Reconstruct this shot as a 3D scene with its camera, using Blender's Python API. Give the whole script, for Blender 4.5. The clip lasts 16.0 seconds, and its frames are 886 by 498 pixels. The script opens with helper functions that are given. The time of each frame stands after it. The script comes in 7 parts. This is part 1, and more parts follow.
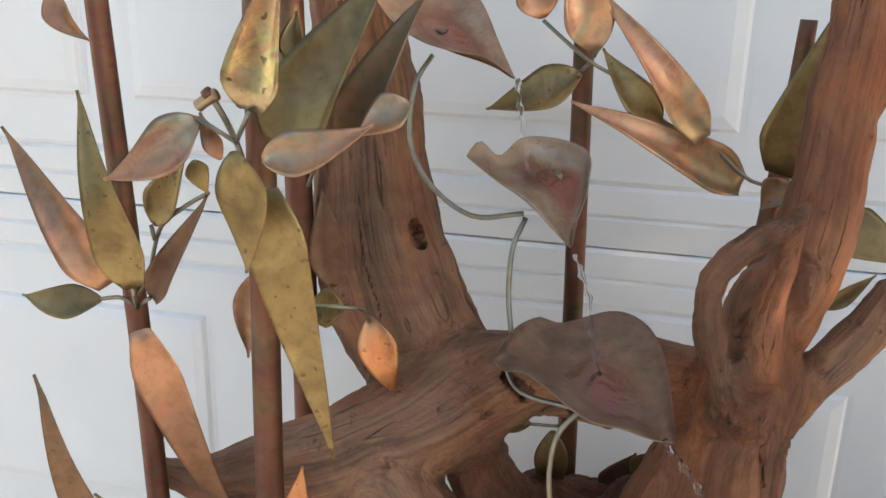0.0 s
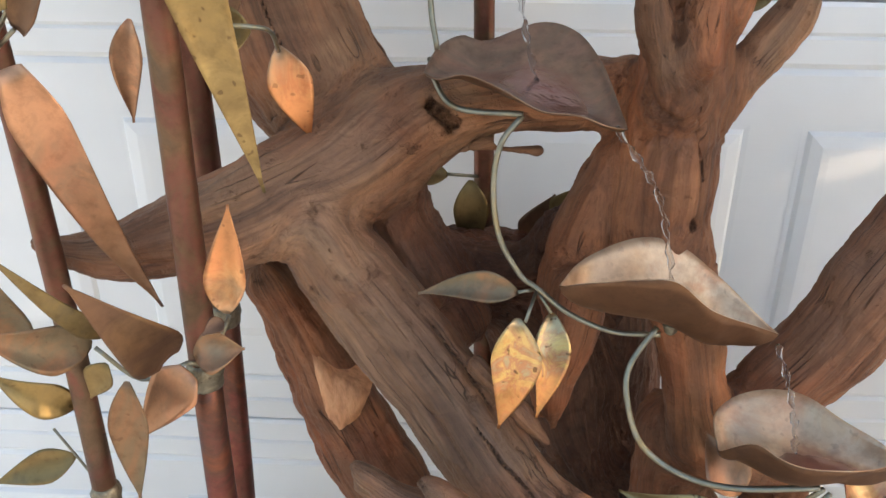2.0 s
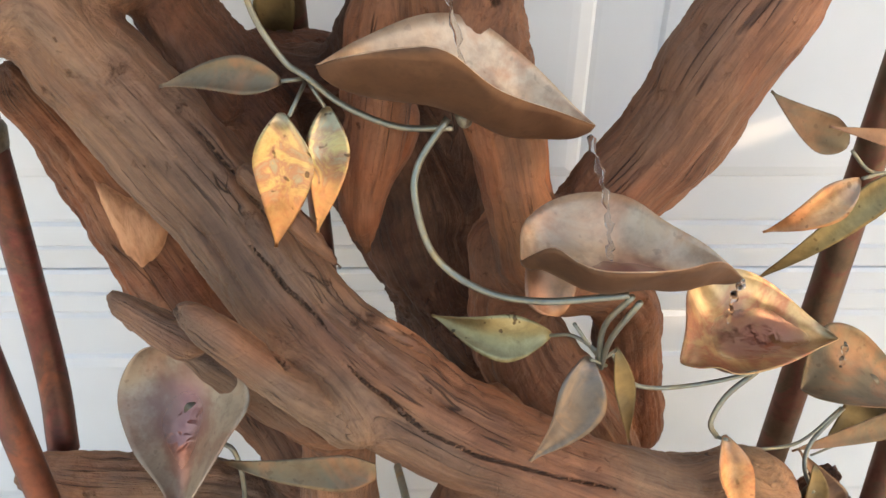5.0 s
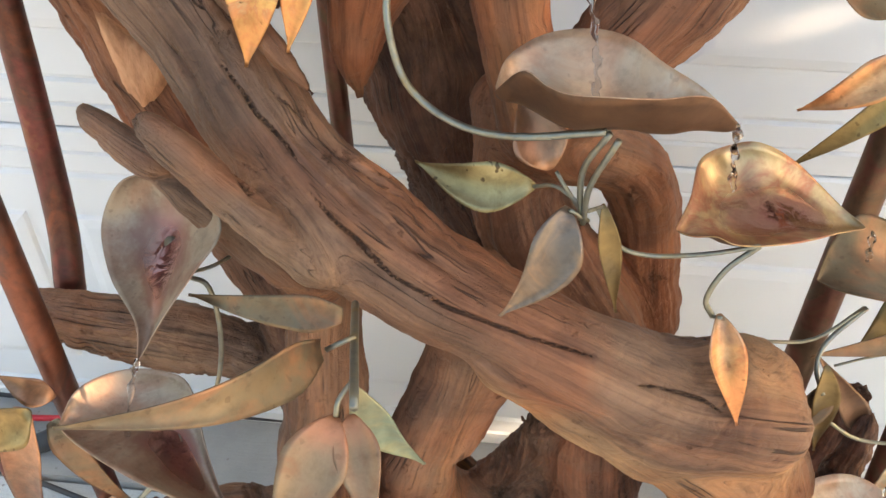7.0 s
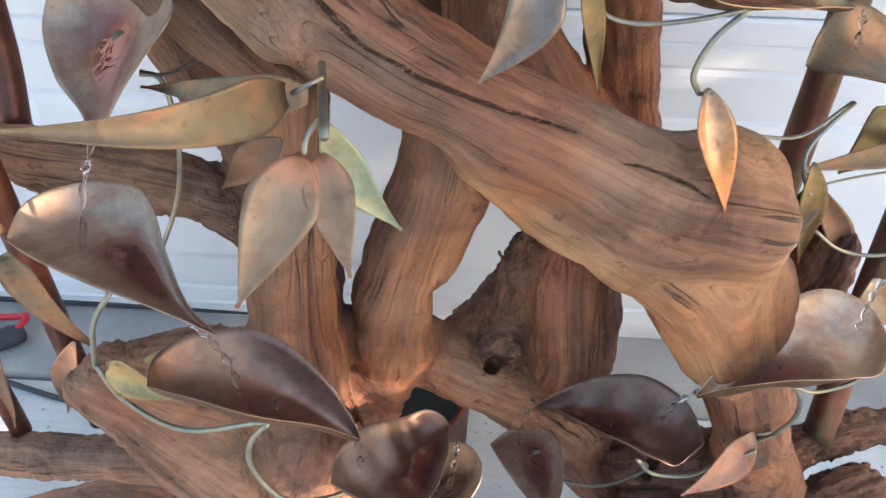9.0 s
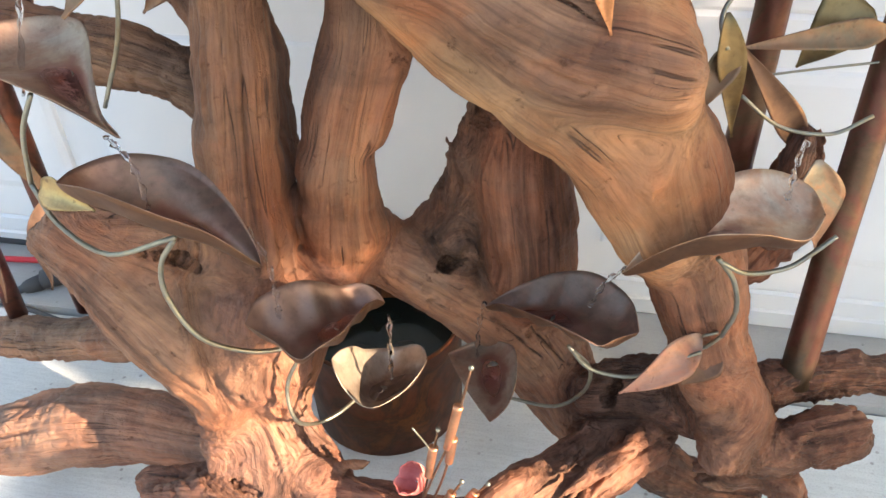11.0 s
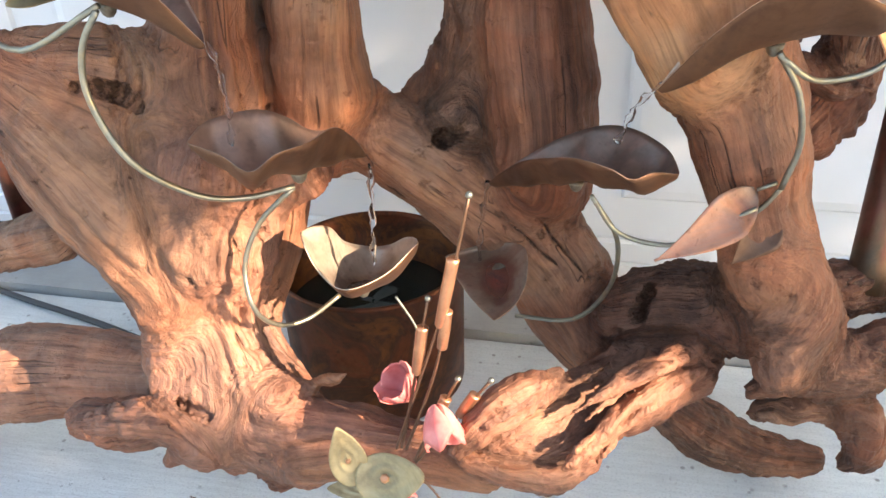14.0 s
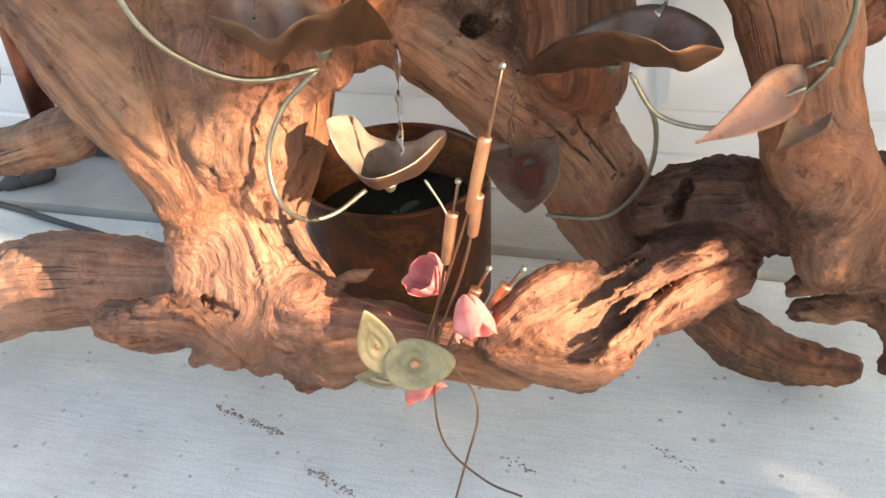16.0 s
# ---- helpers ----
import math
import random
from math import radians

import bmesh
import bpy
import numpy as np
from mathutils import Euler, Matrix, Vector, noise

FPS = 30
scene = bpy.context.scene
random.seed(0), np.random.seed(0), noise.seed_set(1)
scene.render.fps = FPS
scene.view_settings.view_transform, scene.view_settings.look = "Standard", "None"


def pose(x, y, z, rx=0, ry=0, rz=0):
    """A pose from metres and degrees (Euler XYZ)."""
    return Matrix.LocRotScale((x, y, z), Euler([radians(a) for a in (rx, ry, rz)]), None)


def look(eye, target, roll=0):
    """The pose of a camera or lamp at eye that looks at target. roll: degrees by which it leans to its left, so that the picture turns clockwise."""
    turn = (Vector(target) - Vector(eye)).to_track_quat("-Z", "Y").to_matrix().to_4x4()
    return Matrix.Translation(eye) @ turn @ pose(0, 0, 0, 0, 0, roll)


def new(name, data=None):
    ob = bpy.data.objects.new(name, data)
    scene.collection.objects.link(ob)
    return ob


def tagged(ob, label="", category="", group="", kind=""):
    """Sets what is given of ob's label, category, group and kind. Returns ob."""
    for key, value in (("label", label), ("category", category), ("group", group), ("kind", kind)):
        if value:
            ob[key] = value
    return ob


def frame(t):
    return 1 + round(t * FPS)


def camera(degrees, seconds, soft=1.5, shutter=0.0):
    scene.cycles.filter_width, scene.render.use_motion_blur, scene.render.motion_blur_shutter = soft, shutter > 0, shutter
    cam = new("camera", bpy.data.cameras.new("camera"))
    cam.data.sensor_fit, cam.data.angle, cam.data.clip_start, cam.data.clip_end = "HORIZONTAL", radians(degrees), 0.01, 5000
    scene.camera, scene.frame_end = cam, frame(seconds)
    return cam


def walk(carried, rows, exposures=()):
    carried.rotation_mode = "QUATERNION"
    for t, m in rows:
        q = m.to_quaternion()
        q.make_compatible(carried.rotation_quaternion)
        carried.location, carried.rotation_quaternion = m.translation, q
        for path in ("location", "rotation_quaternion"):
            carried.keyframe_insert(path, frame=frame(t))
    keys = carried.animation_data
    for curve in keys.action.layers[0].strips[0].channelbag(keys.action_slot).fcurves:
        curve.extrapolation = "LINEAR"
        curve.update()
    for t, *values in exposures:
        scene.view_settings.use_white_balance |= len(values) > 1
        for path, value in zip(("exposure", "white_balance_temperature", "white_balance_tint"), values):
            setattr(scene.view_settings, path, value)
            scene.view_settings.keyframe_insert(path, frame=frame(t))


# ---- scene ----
cam = camera(55.1, 16.0)
PATH = [
    (0, (0.232, -0.86, 1.33), (-0.238, 0.99, 0.731), 1.2),
    (0.5, (0.194, -0.82, 1.323), (-0.155, 1.045, 0.691), 0.3),
    (1, (0.155, -0.825, 1.26), (-0.034, 1.016, 0.502), -0.3),
    (1.5, (0.151, -0.843, 1.238), (0.017, 0.958, 0.379), -0.2),
    (2, (0.174, -0.86, 1.225), (0.081, 0.922, 0.32), 0.2),
    (2.5, (0.193, -0.864, 1.212), (0.127, 0.896, 0.264), -0.0),
    (3, (0.204, -0.86, 1.193), (0.147, 0.863, 0.179), -0.7),
    (3.5, (0.223, -0.841, 1.173), (0.212, 0.844, 0.095), -0.8),
    (3.7, (0.232, -0.833, 1.168), (0.239, 0.843, 0.077), -0.7),
    (5.8, (0.317, -0.796, 1.118), (0.325, 0.791, -0.099), 1.1),
    (6, (0.326, -0.796, 1.11), (0.312, 0.779, -0.122), 1.1),
    (6.5, (0.338, -0.798, 1.09), (0.242, 0.731, -0.197), 0.8),
    (7, (0.35, -0.809, 1.078), (0.184, 0.711, -0.212), 0.3),
    (7.5, (0.351, -0.825, 1.03), (0.146, 0.663, -0.291), -0.9),
    (8, (0.348, -0.826, 0.998), (0.176, 0.63, -0.362), -1.4),
    (8.5, (0.349, -0.833, 0.99), (0.244, 0.607, -0.393), -0.1),
    (9, (0.349, -0.854, 0.979), (0.27, 0.597, -0.396), 0.9),
    (9.5, (0.385, -0.865, 0.953), (0.219, 0.569, -0.432), -0.5),
    (10, (0.453, -0.879, 0.915), (0.189, 0.548, -0.461), -1.3),
    (10.2, (0.474, -0.897, 0.918), (0.177, 0.551, -0.43), -1.4),
    (12.3, (0.525, -0.973, 0.687), (0.098, 0.679, -0.358), -3.3),
    (12.5, (0.522, -0.97, 0.673), (0.095, 0.713, -0.321), -3.2),
    (13, (0.514, -0.964, 0.652), (0.082, 0.744, -0.295), -2.8),
    (13.5, (0.513, -0.959, 0.637), (0.09, 0.732, -0.344), -2.5),
    (14, (0.517, -0.952, 0.623), (0.101, 0.712, -0.406), -2.6),
    (14.5, (0.526, -0.953, 0.608), (0.099, 0.693, -0.446), -2.8),
    (15, (0.524, -0.955, 0.592), (0.097, 0.66, -0.509), -2.9),
    (15.5, (0.52, -0.954, 0.577), (0.094, 0.632, -0.565), -3.2),
    (16, (0.51, -0.959, 0.576), (0.057, 0.631, -0.549), -3.7),
]
walk(cam, [(t, look(e, a, r)) for t, e, a, r in PATH], [(0.0, 1.55, 7200, 10), (1.0, 1.66, 7200, 10), (3.5, 2.12, 7500, 10), (7.0, 2.2, 7600, 10), (8.5, 2.27, 6350, 10), (10.0, 2.25, 6550, 10), (12.5, 2.25, 7400, 10), (14.0, 2.42, 6750, 10), (16.0, 2.27, 7350, 10)])

# ---- world, sun, exposure ----
SUN = Vector((0.88, -0.30, 0.36)).normalized()          # towards the low sun: to the right, a little out from the door
world = bpy.data.worlds.new("sky")
scene.world = world
world.use_nodes = True
wn, wl = world.node_tree.nodes, world.node_tree.links
sky = wn.new("ShaderNodeTexSky")
sky.sky_type, sky.sun_disc = "NISHITA", False
sky.sun_elevation = math.asin(SUN.z)
sky.sun_rotation = math.atan2(SUN.x, SUN.y)
wl.new(sky.outputs[0], wn["Background"].inputs[0])
wn["Background"].inputs[1].default_value = 0.15
sun = new("sun", bpy.data.lights.new("sun", "SUN"))
sun.data.energy, sun.data.angle, sun.data.color = 4.3, radians(0.6), (1.0, 0.81, 0.64)
sun.matrix_world = look(SUN * 5, (0, 0, 0))



# ---- materials ----
def mat(name, rough=0.6, metal=0.0):
    m = bpy.data.materials.new(name)
    m.use_nodes = True
    b = m.node_tree.nodes["Principled BSDF"]
    b.inputs["Roughness"].default_value, b.inputs["Metallic"].default_value = rough, metal
    return m, m.node_tree, b


def node(tree, kind, **sets):
    n = tree.nodes.new(kind)
    for k, v in sets.items():
        n.inputs[k.replace("_", " ")].default_value = v
    return n


def ramp(tree, fac, stops):
    n = tree.nodes.new("ShaderNodeValToRGB")
    e = n.color_ramp.elements
    while len(e) < len(stops):
        e.new(0.5)
    for el, (p, c) in zip(e, stops):
        el.position, el.color = p, (*c, 1)
    tree.links.new(fac, n.inputs[0])
    return n.outputs[0]


def mix(tree, fac, a, b, mode="MIX"):
    n = tree.nodes.new("ShaderNodeMix")
    n.data_type, n.blend_type = "RGBA", mode
    for sock, v in ((n.inputs[0], fac), (n.inputs[6], a), (n.inputs[7], b)):
        if isinstance(v, (int, float)):
            sock.default_value = v
        elif isinstance(v, tuple):
            sock.default_value = (*v, 1)
        else:
            tree.links.new(v, sock)
    return n.outputs[2]


def tex_noise(tree, vec, scale, detail=4, rough=0.55, distort=0.0):
    n = node(tree, "ShaderNodeTexNoise", Scale=scale, Detail=detail, Roughness=rough, Distortion=distort)
    if vec is not None:
        tree.links.new(vec, n.inputs["Vector"])
    return n.outputs[0]


def bump(tree, b, height, strength, dist, before=None):
    n = node(tree, "ShaderNodeBump", Strength=strength, Distance=dist)
    tree.links.new(height, n.inputs["Height"])
    if before is not None:
        tree.links.new(before, n.inputs["Normal"])
    tree.links.new(n.outputs[0], b.inputs["Normal"])
    return n.outputs[0]


def wood_material():
    m, t, b = mat("driftwood", 0.6)

    def attr(name, out="Fac"):
        at = t.nodes.new("ShaderNodeAttribute")
        at.attribute_name = name
        return at.outputs[out]

    g, tone, coarse = attr("grain", "Vector"), attr("tone", "Color"), attr("coarse")
    obj = t.nodes.new("ShaderNodeTexCoord").outputs["Object"]
    streak = tex_noise(t, g, 62.0, 6, 0.7, 0.5)
    thin = tex_noise(t, g, 210.0, 4, 0.65, 0.3)
    fine = tex_noise(t, g, 480.0, 3, 0.6)
    band = tex_noise(t, g, 17.0, 4, 0.6, 0.8)
    # weathered greyish and pale stretches, reddish and golden drifts
    pale = ramp(t, tex_noise(t, g, 13.0, 5, 0.62, 1.4), [(0.45, (0, 0, 0)), (0.6, (0.9, 0.9, 0.9))])
    col = mix(t, pale, tone, mix(t, 1.0, tone, (0.72, 0.8, 0.88), "MULTIPLY"))
    red = ramp(t, tex_noise(t, obj, 6.0, 4, 0.6, 0.8), [(0.42, (0, 0, 0)), (0.66, (0.85, 0.85, 0.85))])
    col = mix(t, red, col, mix(t, 1.0, col, (1.12, 0.78, 0.62), "MULTIPLY"))
    gold = ramp(t, tex_noise(t, g, 9.0, 4, 0.6, 1.2), [(0.52, (0, 0, 0)), (0.68, (0.7, 0.7, 0.7))])
    col = mix(t, gold, col, mix(t, 1.0, col, (1.3, 1.34, 1.25), "MULTIPLY"))
    col = mix(t, ramp(t, band, [(0.34, (0.9, 0.9, 0.9)), (0.47, (0, 0, 0))]), col, mix(t, 1.0, col, (0.42, 0.37, 0.36), "MULTIPLY"))
    cloud = ramp(t, tex_noise(t, obj, 12.0, 5, 0.62, 0.6), [(0.34, (0.68, 0.65, 0.64)), (0.5, (1, 1, 1)), (0.68, (1.22, 1.2, 1.16))])
    col = mix(t, 1.0, col, cloud, "MULTIPLY")
    # the grain itself: long soft streaks, thin lines, pores
    col = mix(t, 0.68, col, ramp(t, streak, [(0.3, (0.5, 0.46, 0.44)), (0.45, (0.92, 0.9, 0.89)), (0.58, (1.06, 1.05, 1.03)), (0.74, (1.3, 1.28, 1.22))]), "MULTIPLY")
    col = mix(t, 0.75, col, ramp(t, thin, [(0.32, (0.6, 0.56, 0.54)), (0.47, (1, 1, 1)), (0.7, (1.14, 1.12, 1.1))]), "MULTIPLY")
    col = mix(t, 0.5, col, ramp(t, fine, [(0.34, (0.6, 0.58, 0.56)), (0.5, (1, 1, 1))]), "MULTIPLY")
    # crumbly dark wood where the surface has rotted
    crust = ramp(t, tex_noise(t, obj, 34.0, 6, 0.7, 0.5), [(0.44, (0, 0, 0)), (0.62, (0.8, 0.8, 0.8))])
    col = mix(t, mix(t, 1.0, crust, coarse, "MULTIPLY"), col, mix(t, 1.0, col, (0.34, 0.3, 0.28), "MULTIPLY"))
    spot = ramp(t, tex_noise(t, obj, 19.0, 6, 0.72, 0.4), [(0.69, (0, 0, 0)), (0.78, (0.7, 0.7, 0.7))])
    edge = node(t, "ShaderNodeMath")
    edge.operation = "MULTIPLY_ADD"
    t.links.new(attr("rot"), edge.inputs[0])
    edge.inputs[1].default_value = 0.5
    crumb = node(t, "ShaderNodeMapRange")
    crumb.inputs["From Min"].default_value, crumb.inputs["From Max"].default_value = 0.3, 0.7
    t.links.new(tex_noise(t, obj, 48.0, 6, 0.72), crumb.inputs[0])
    crumb.inputs["To Max"].default_value = 0.5
    t.links.new(crumb.outputs[0], edge.inputs[2])
    rot = mix(t, 1.0, spot, ramp(t, edge.outputs[0], [(0.4, (0, 0, 0)), (0.6, (0.92, 0.92, 0.92))]), "LIGHTEN")
    col = mix(t, rot, col, (0.035, 0.018, 0.011))
    t.links.new(mix(t, rot, mix(t, streak, (0.5, 0.5, 0.5), (0.72, 0.72, 0.72)), (1.0, 1.0, 1.0)), b.inputs["Roughness"])
    t.links.new(mix(t, rot, (0.32, 0.32, 0.32), (0.05, 0.05, 0.05)), b.inputs["Specular IOR Level"])
    # thin drying cracks that keep to the grain, and the few long open ones
    gate = ramp(t, tex_noise(t, obj, 15.0, 3), [(0.5, (0, 0, 0)), (0.58, (1, 1, 1))])
    line = ramp(t, tex_noise(t, attr("across", "Vector"), 3.1, 1.0), [(0.488, (0, 0, 0)), (0.497, (1, 1, 1)), (0.503, (1, 1, 1)), (0.512, (0, 0, 0))])
    crack = mix(t, 0.7, (0, 0, 0), mix(t, 1.0, mix(t, 1.0, line, gate, "MULTIPLY"), attr("pure"), "MULTIPLY"))
    crack = mix(t, 1.0, crack, ramp(t, attr("split"), [(0.7, (0, 0, 0)), (0.88, (0.8, 0.8, 0.8))]), "LIGHTEN")
    col = mix(t, crack, col, (0.024, 0.011, 0.007))
    t.links.new(col, b.inputs["Base Color"])
    n1 = bump(t, b, streak, 0.4, 0.004)
    n2 = bump(t, b, fine, 0.5, 0.0009, bump(t, b, thin, 0.5, 0.0018, n1))
    inv = node(t, "ShaderNodeInvert")
    t.links.new(mix(t, 1.0, crack, rot, "LIGHTEN"), inv.inputs[1])
    n3 = bump(t, b, inv.outputs[0], 0.9, 0.004, n2)
    n4 = bump(t, b, mix(t, coarse, (0.5, 0.5, 0.5), tex_noise(t, obj, 95.0, 5, 0.68)), 0.7, 0.004, n3)
    # raised fibres where the wood is coarse, and short wrinkles everywhere
    n5 = bump(t, b, mix(t, coarse, (0.5, 0.5, 0.5), tex_noise(t, g, 250.0, 3, 0.6, 0.2)), 0.85, 0.006, n4)
    bump(t, b, ramp(t, tex_noise(t, obj, 42.0, 5, 0.62, 2.4), [(0.3, (0, 0, 0)), (0.5, (0.8, 0.8, 0.8)), (0.7, (1, 1, 1))]), 0.38, 0.004, n5)
    return m


def door_material():
    m, t, b = mat("painted_steel", 0.42)
    obj = t.nodes.new("ShaderNodeTexCoord").outputs["Object"]
    mp = node(t, "ShaderNodeMapping", Scale=(30, 30, 260))
    t.links.new(obj, mp.inputs[0])
    emboss = tex_noise(t, mp.outputs[0], 1.0, 3)
    dirt = tex_noise(t, obj, 5.0, 4)
    t.links.new(ramp(t, dirt, [(0.3, (0.745, 0.745, 0.735)), (0.7, (0.8, 0.805, 0.8))]), b.inputs["Base Color"])
    bump(t, b, emboss, 0.18, 0.001)
    return m


def concrete_material(name, tones):
    m, t, b = mat(name, 0.85)
    obj = t.nodes.new("ShaderNodeTexCoord").outputs["Object"]
    mp = node(t, "ShaderNodeMapping", Scale=(22, 230, 22))
    t.links.new(obj, mp.inputs[0])
    brush = tex_noise(t, mp.outputs[0], 1.0, 5, 0.65)
    broad = tex_noise(t, obj, 5.0, 6, 0.65)
    grit = tex_noise(t, obj, 420.0, 3, 0.65)
    col = ramp(t, broad, list(zip((0.3, 0.52, 0.72), tones)))
    col = mix(t, ramp(t, brush, [(0.36, (0.5, 0.5, 0.5)), (0.56, (0, 0, 0))]), col, mix(t, 0.3, col, (0.26, 0.26, 0.255)))
    col = mix(t, ramp(t, grit, [(0.34, (0.6, 0.6, 0.6)), (0.5, (0, 0, 0))]), col, mix(t, 0.5, col, (0.27, 0.26, 0.25)))
    # pits, rusty flecks and dark scuffs
    pits = node(t, "ShaderNodeTexVoronoi", Scale=62.0, Randomness=1.0)
    t.links.new(obj, pits.inputs["Vector"])
    pit = mix(t, 1.0, ramp(t, pits.outputs["Distance"], [(0.1, (1, 1, 1)), (0.17, (0, 0, 0))]), ramp(t, tex_noise(t, obj, 23.0, 2), [(0.5, (0, 0, 0)), (0.6, (1, 1, 1))]), "MULTIPLY")
    col = mix(t, mix(t, 0.6, (0, 0, 0), pit), col, (0.2, 0.18, 0.16))
    scuff = ramp(t, tex_noise(t, obj, 14.0, 6, 0.75), [(0.66, (0, 0, 0)), (0.78, (0.6, 0.6, 0.6))])
    col = mix(t, scuff, col, (0.27, 0.22, 0.17))
    t.links.new(col, b.inputs["Base Color"])
    inv = node(t, "ShaderNodeInvert")
    t.links.new(pit, inv.inputs[1])
    n1 = bump(t, b, brush, 0.4, 0.002)
    n2 = bump(t, b, inv.outputs[0], 0.6, 0.002, n1)
    bump(t, b, grit, 0.35, 0.0015, n2)
    return m


def metal_material(name, colors, rough=0.3, scale=16.0, spots=0.0, metal=1.0, dark=(0.06, 0.03, 0.018), stain=None, heel=None, tip=None):
    """Heat-coloured sheet metal: colours drift over each piece, with tarnish and small pits."""
    m, t, b = mat(name, rough, metal)
    obj = t.nodes.new("ShaderNodeTexCoord").outputs["Object"]
    info = t.nodes.new("ShaderNodeObjectInfo")
    off = t.nodes.new("ShaderNodeVectorMath")
    off.operation = "MULTIPLY_ADD"
    t.links.new(info.outputs["Random"], off.inputs[0])
    off.inputs[1].default_value = (7, 3, 5)
    t.links.new(obj, off.inputs[2])
    v = off.outputs[0]
    flow = tex_noise(t, v, scale, 6, 0.62, 1.1)
    k = len(colors)
    col = ramp(t, flow, [(0.3 + 0.4 * i / max(1, k - 1), c) for i, c in enumerate(colors)])
    if heel or tip:
        # flame colours that run from the stalk end to the tip
        reach = t.nodes.new("ShaderNodeAttribute")
        reach.attribute_name = "along"
        drift = node(t, "ShaderNodeMath")
        drift.operation = "MULTIPLY_ADD"
        t.links.new(tex_noise(t, v, 30.0, 4, 0.55, 0.8), drift.inputs[0])
        drift.inputs[1].default_value = 0.7
        t.links.new(reach.outputs["Fac"], drift.inputs[2])
        if heel:
            col = mix(t, ramp(t, drift.outputs[0], [(0.42, (0.7, 0.7, 0.7)), (0.68, (0, 0, 0))]), col, heel)
        if tip:
            col = mix(t, ramp(t, drift.outputs[0], [(0.78, (0, 0, 0)), (1.05, (0.75, 0.75, 0.75))]), col, tip)
    tarn = ramp(t, tex_noise(t, v, 24.0, 6, 0.66, 0.6), [(0.5, (0, 0, 0)), (0.74, (1, 1, 1))])
    col = mix(t, mix(t, 0.36, (0, 0, 0), tarn), col, dark)
    mottle = ramp(t, tex_noise(t, v, 90.0, 5, 0.66), [(0.34, (0.72, 0.7, 0.68)), (0.5, (1, 1, 1)), (0.68, (1.12, 1.1, 1.06))])
    col = mix(t, 0.6, col, mottle, "MULTIPLY")
    if spots:
        sp = ramp(t, tex_noise(t, v, 150.0, 1), [(0.68, (0, 0, 0)), (0.72, (1, 1, 1))])
        col = mix(t, mix(t, spots, (0, 0, 0), sp), col, dark)
    wet = None
    if stain:
        # where the water falls: a crimson stain in an ochre ring, wet in the middle
        pool = t.nodes.new("ShaderNodeAttribute")
        pool.attribute_name = "pool"
        ragged = node(t, "ShaderNodeMath")
        ragged.operation = "MULTIPLY_ADD"
        t.links.new(tex_noise(t, v, 34.0, 4, 0.6), ragged.inputs[0])
        ragged.inputs[1].default_value = 1.1
        shift = node(t, "ShaderNodeMath")
        shift.operation = "SUBTRACT"
        t.links.new(pool.outputs["Fac"], shift.inputs[0])
        shift.inputs[1].default_value = 0.58
        t.links.new(shift.outputs[0], ragged.inputs[2])
        ring = ramp(t, ragged.outputs[0], [(0.24, (0, 0, 0)), (0.46, (0.75, 0.75, 0.75))])
        core = ramp(t, ragged.outputs[0], [(0.38, (0, 0, 0)), (0.85, (0.62, 0.62, 0.62))])
        col = mix(t, ring, col, stain[0])
        col = mix(t, core, col, stain[1])
        wet = ramp(t, pool.outputs["Fac"], [(0.2, (0, 0, 0)), (0.85, (1, 1, 1))])
    t.links.new(col, b.inputs["Base Color"])
    rn = node(t, "ShaderNodeMapRange")
    rn.inputs["To Min"].default_value, rn.inputs["To Max"].default_value = rough * 0.75, min(1, rough * 1.5)
    t.links.new(tex_noise(t, v, 30.0, 4), rn.inputs[0])
    t.links.new(rn.outputs[0] if wet is None else mix(t, wet, rn.outputs[0], (0.1, 0.1, 0.1)), b.inputs["Roughness"])
    n1 = bump(t, b, tex_noise(t, v, 28.0, 2), 0.35, 0.003)
    if wet is not None:
        ripple = mix(t, 1.0, tex_noise(t, v, 75.0, 2, 0.5, 1.0), wet, "MULTIPLY")
        n1 = bump(t, b, ripple, 0.28, 0.003, n1)
    bump(t, b, tex_noise(t, v, 300.0, 2), 0.12, 0.0006, n1)
    return m


WOOD = wood_material()
DOOR = door_material()
CONCRETE = concrete_material("concrete", ((0.5, 0.505, 0.48), (0.625, 0.64, 0.61), (0.71, 0.715, 0.675)))
# grey threshold concrete, with the shade behind the stump put into its tones
SHADEDSLAB = concrete_material("shaded_slab_concrete", ((0.3, 0.29, 0.265), (0.38, 0.37, 0.34), (0.45, 0.435, 0.4)))
COPPER = metal_material("copper", [(0.48, 0.21, 0.115), (0.4, 0.19, 0.11), (0.3, 0.17, 0.105), (0.52, 0.24, 0.13)], 0.36, metal=0.85, heel=(0.62, 0.31, 0.17), tip=(0.3, 0.16, 0.09))
ROSE = metal_material("heat_coloured_copper", [(0.54, 0.26, 0.17), (0.36, 0.3, 0.2), (0.56, 0.29, 0.15), (0.4, 0.18, 0.12), (0.48, 0.37, 0.18)], 0.33, 20, metal=0.85, heel=(0.42, 0.32, 0.2), tip=(0.52, 0.24, 0.13))
GOLD = metal_material("flame_bright_copper", [(0.3, 0.2, 0.14), (0.6, 0.3, 0.12), (0.6, 0.42, 0.16), (0.46, 0.22, 0.12), (0.4, 0.33, 0.2), (0.62, 0.32, 0.13)], 0.28, 42, 0.7, 0.88, heel=(0.46, 0.36, 0.2), tip=(0.62, 0.26, 0.1))
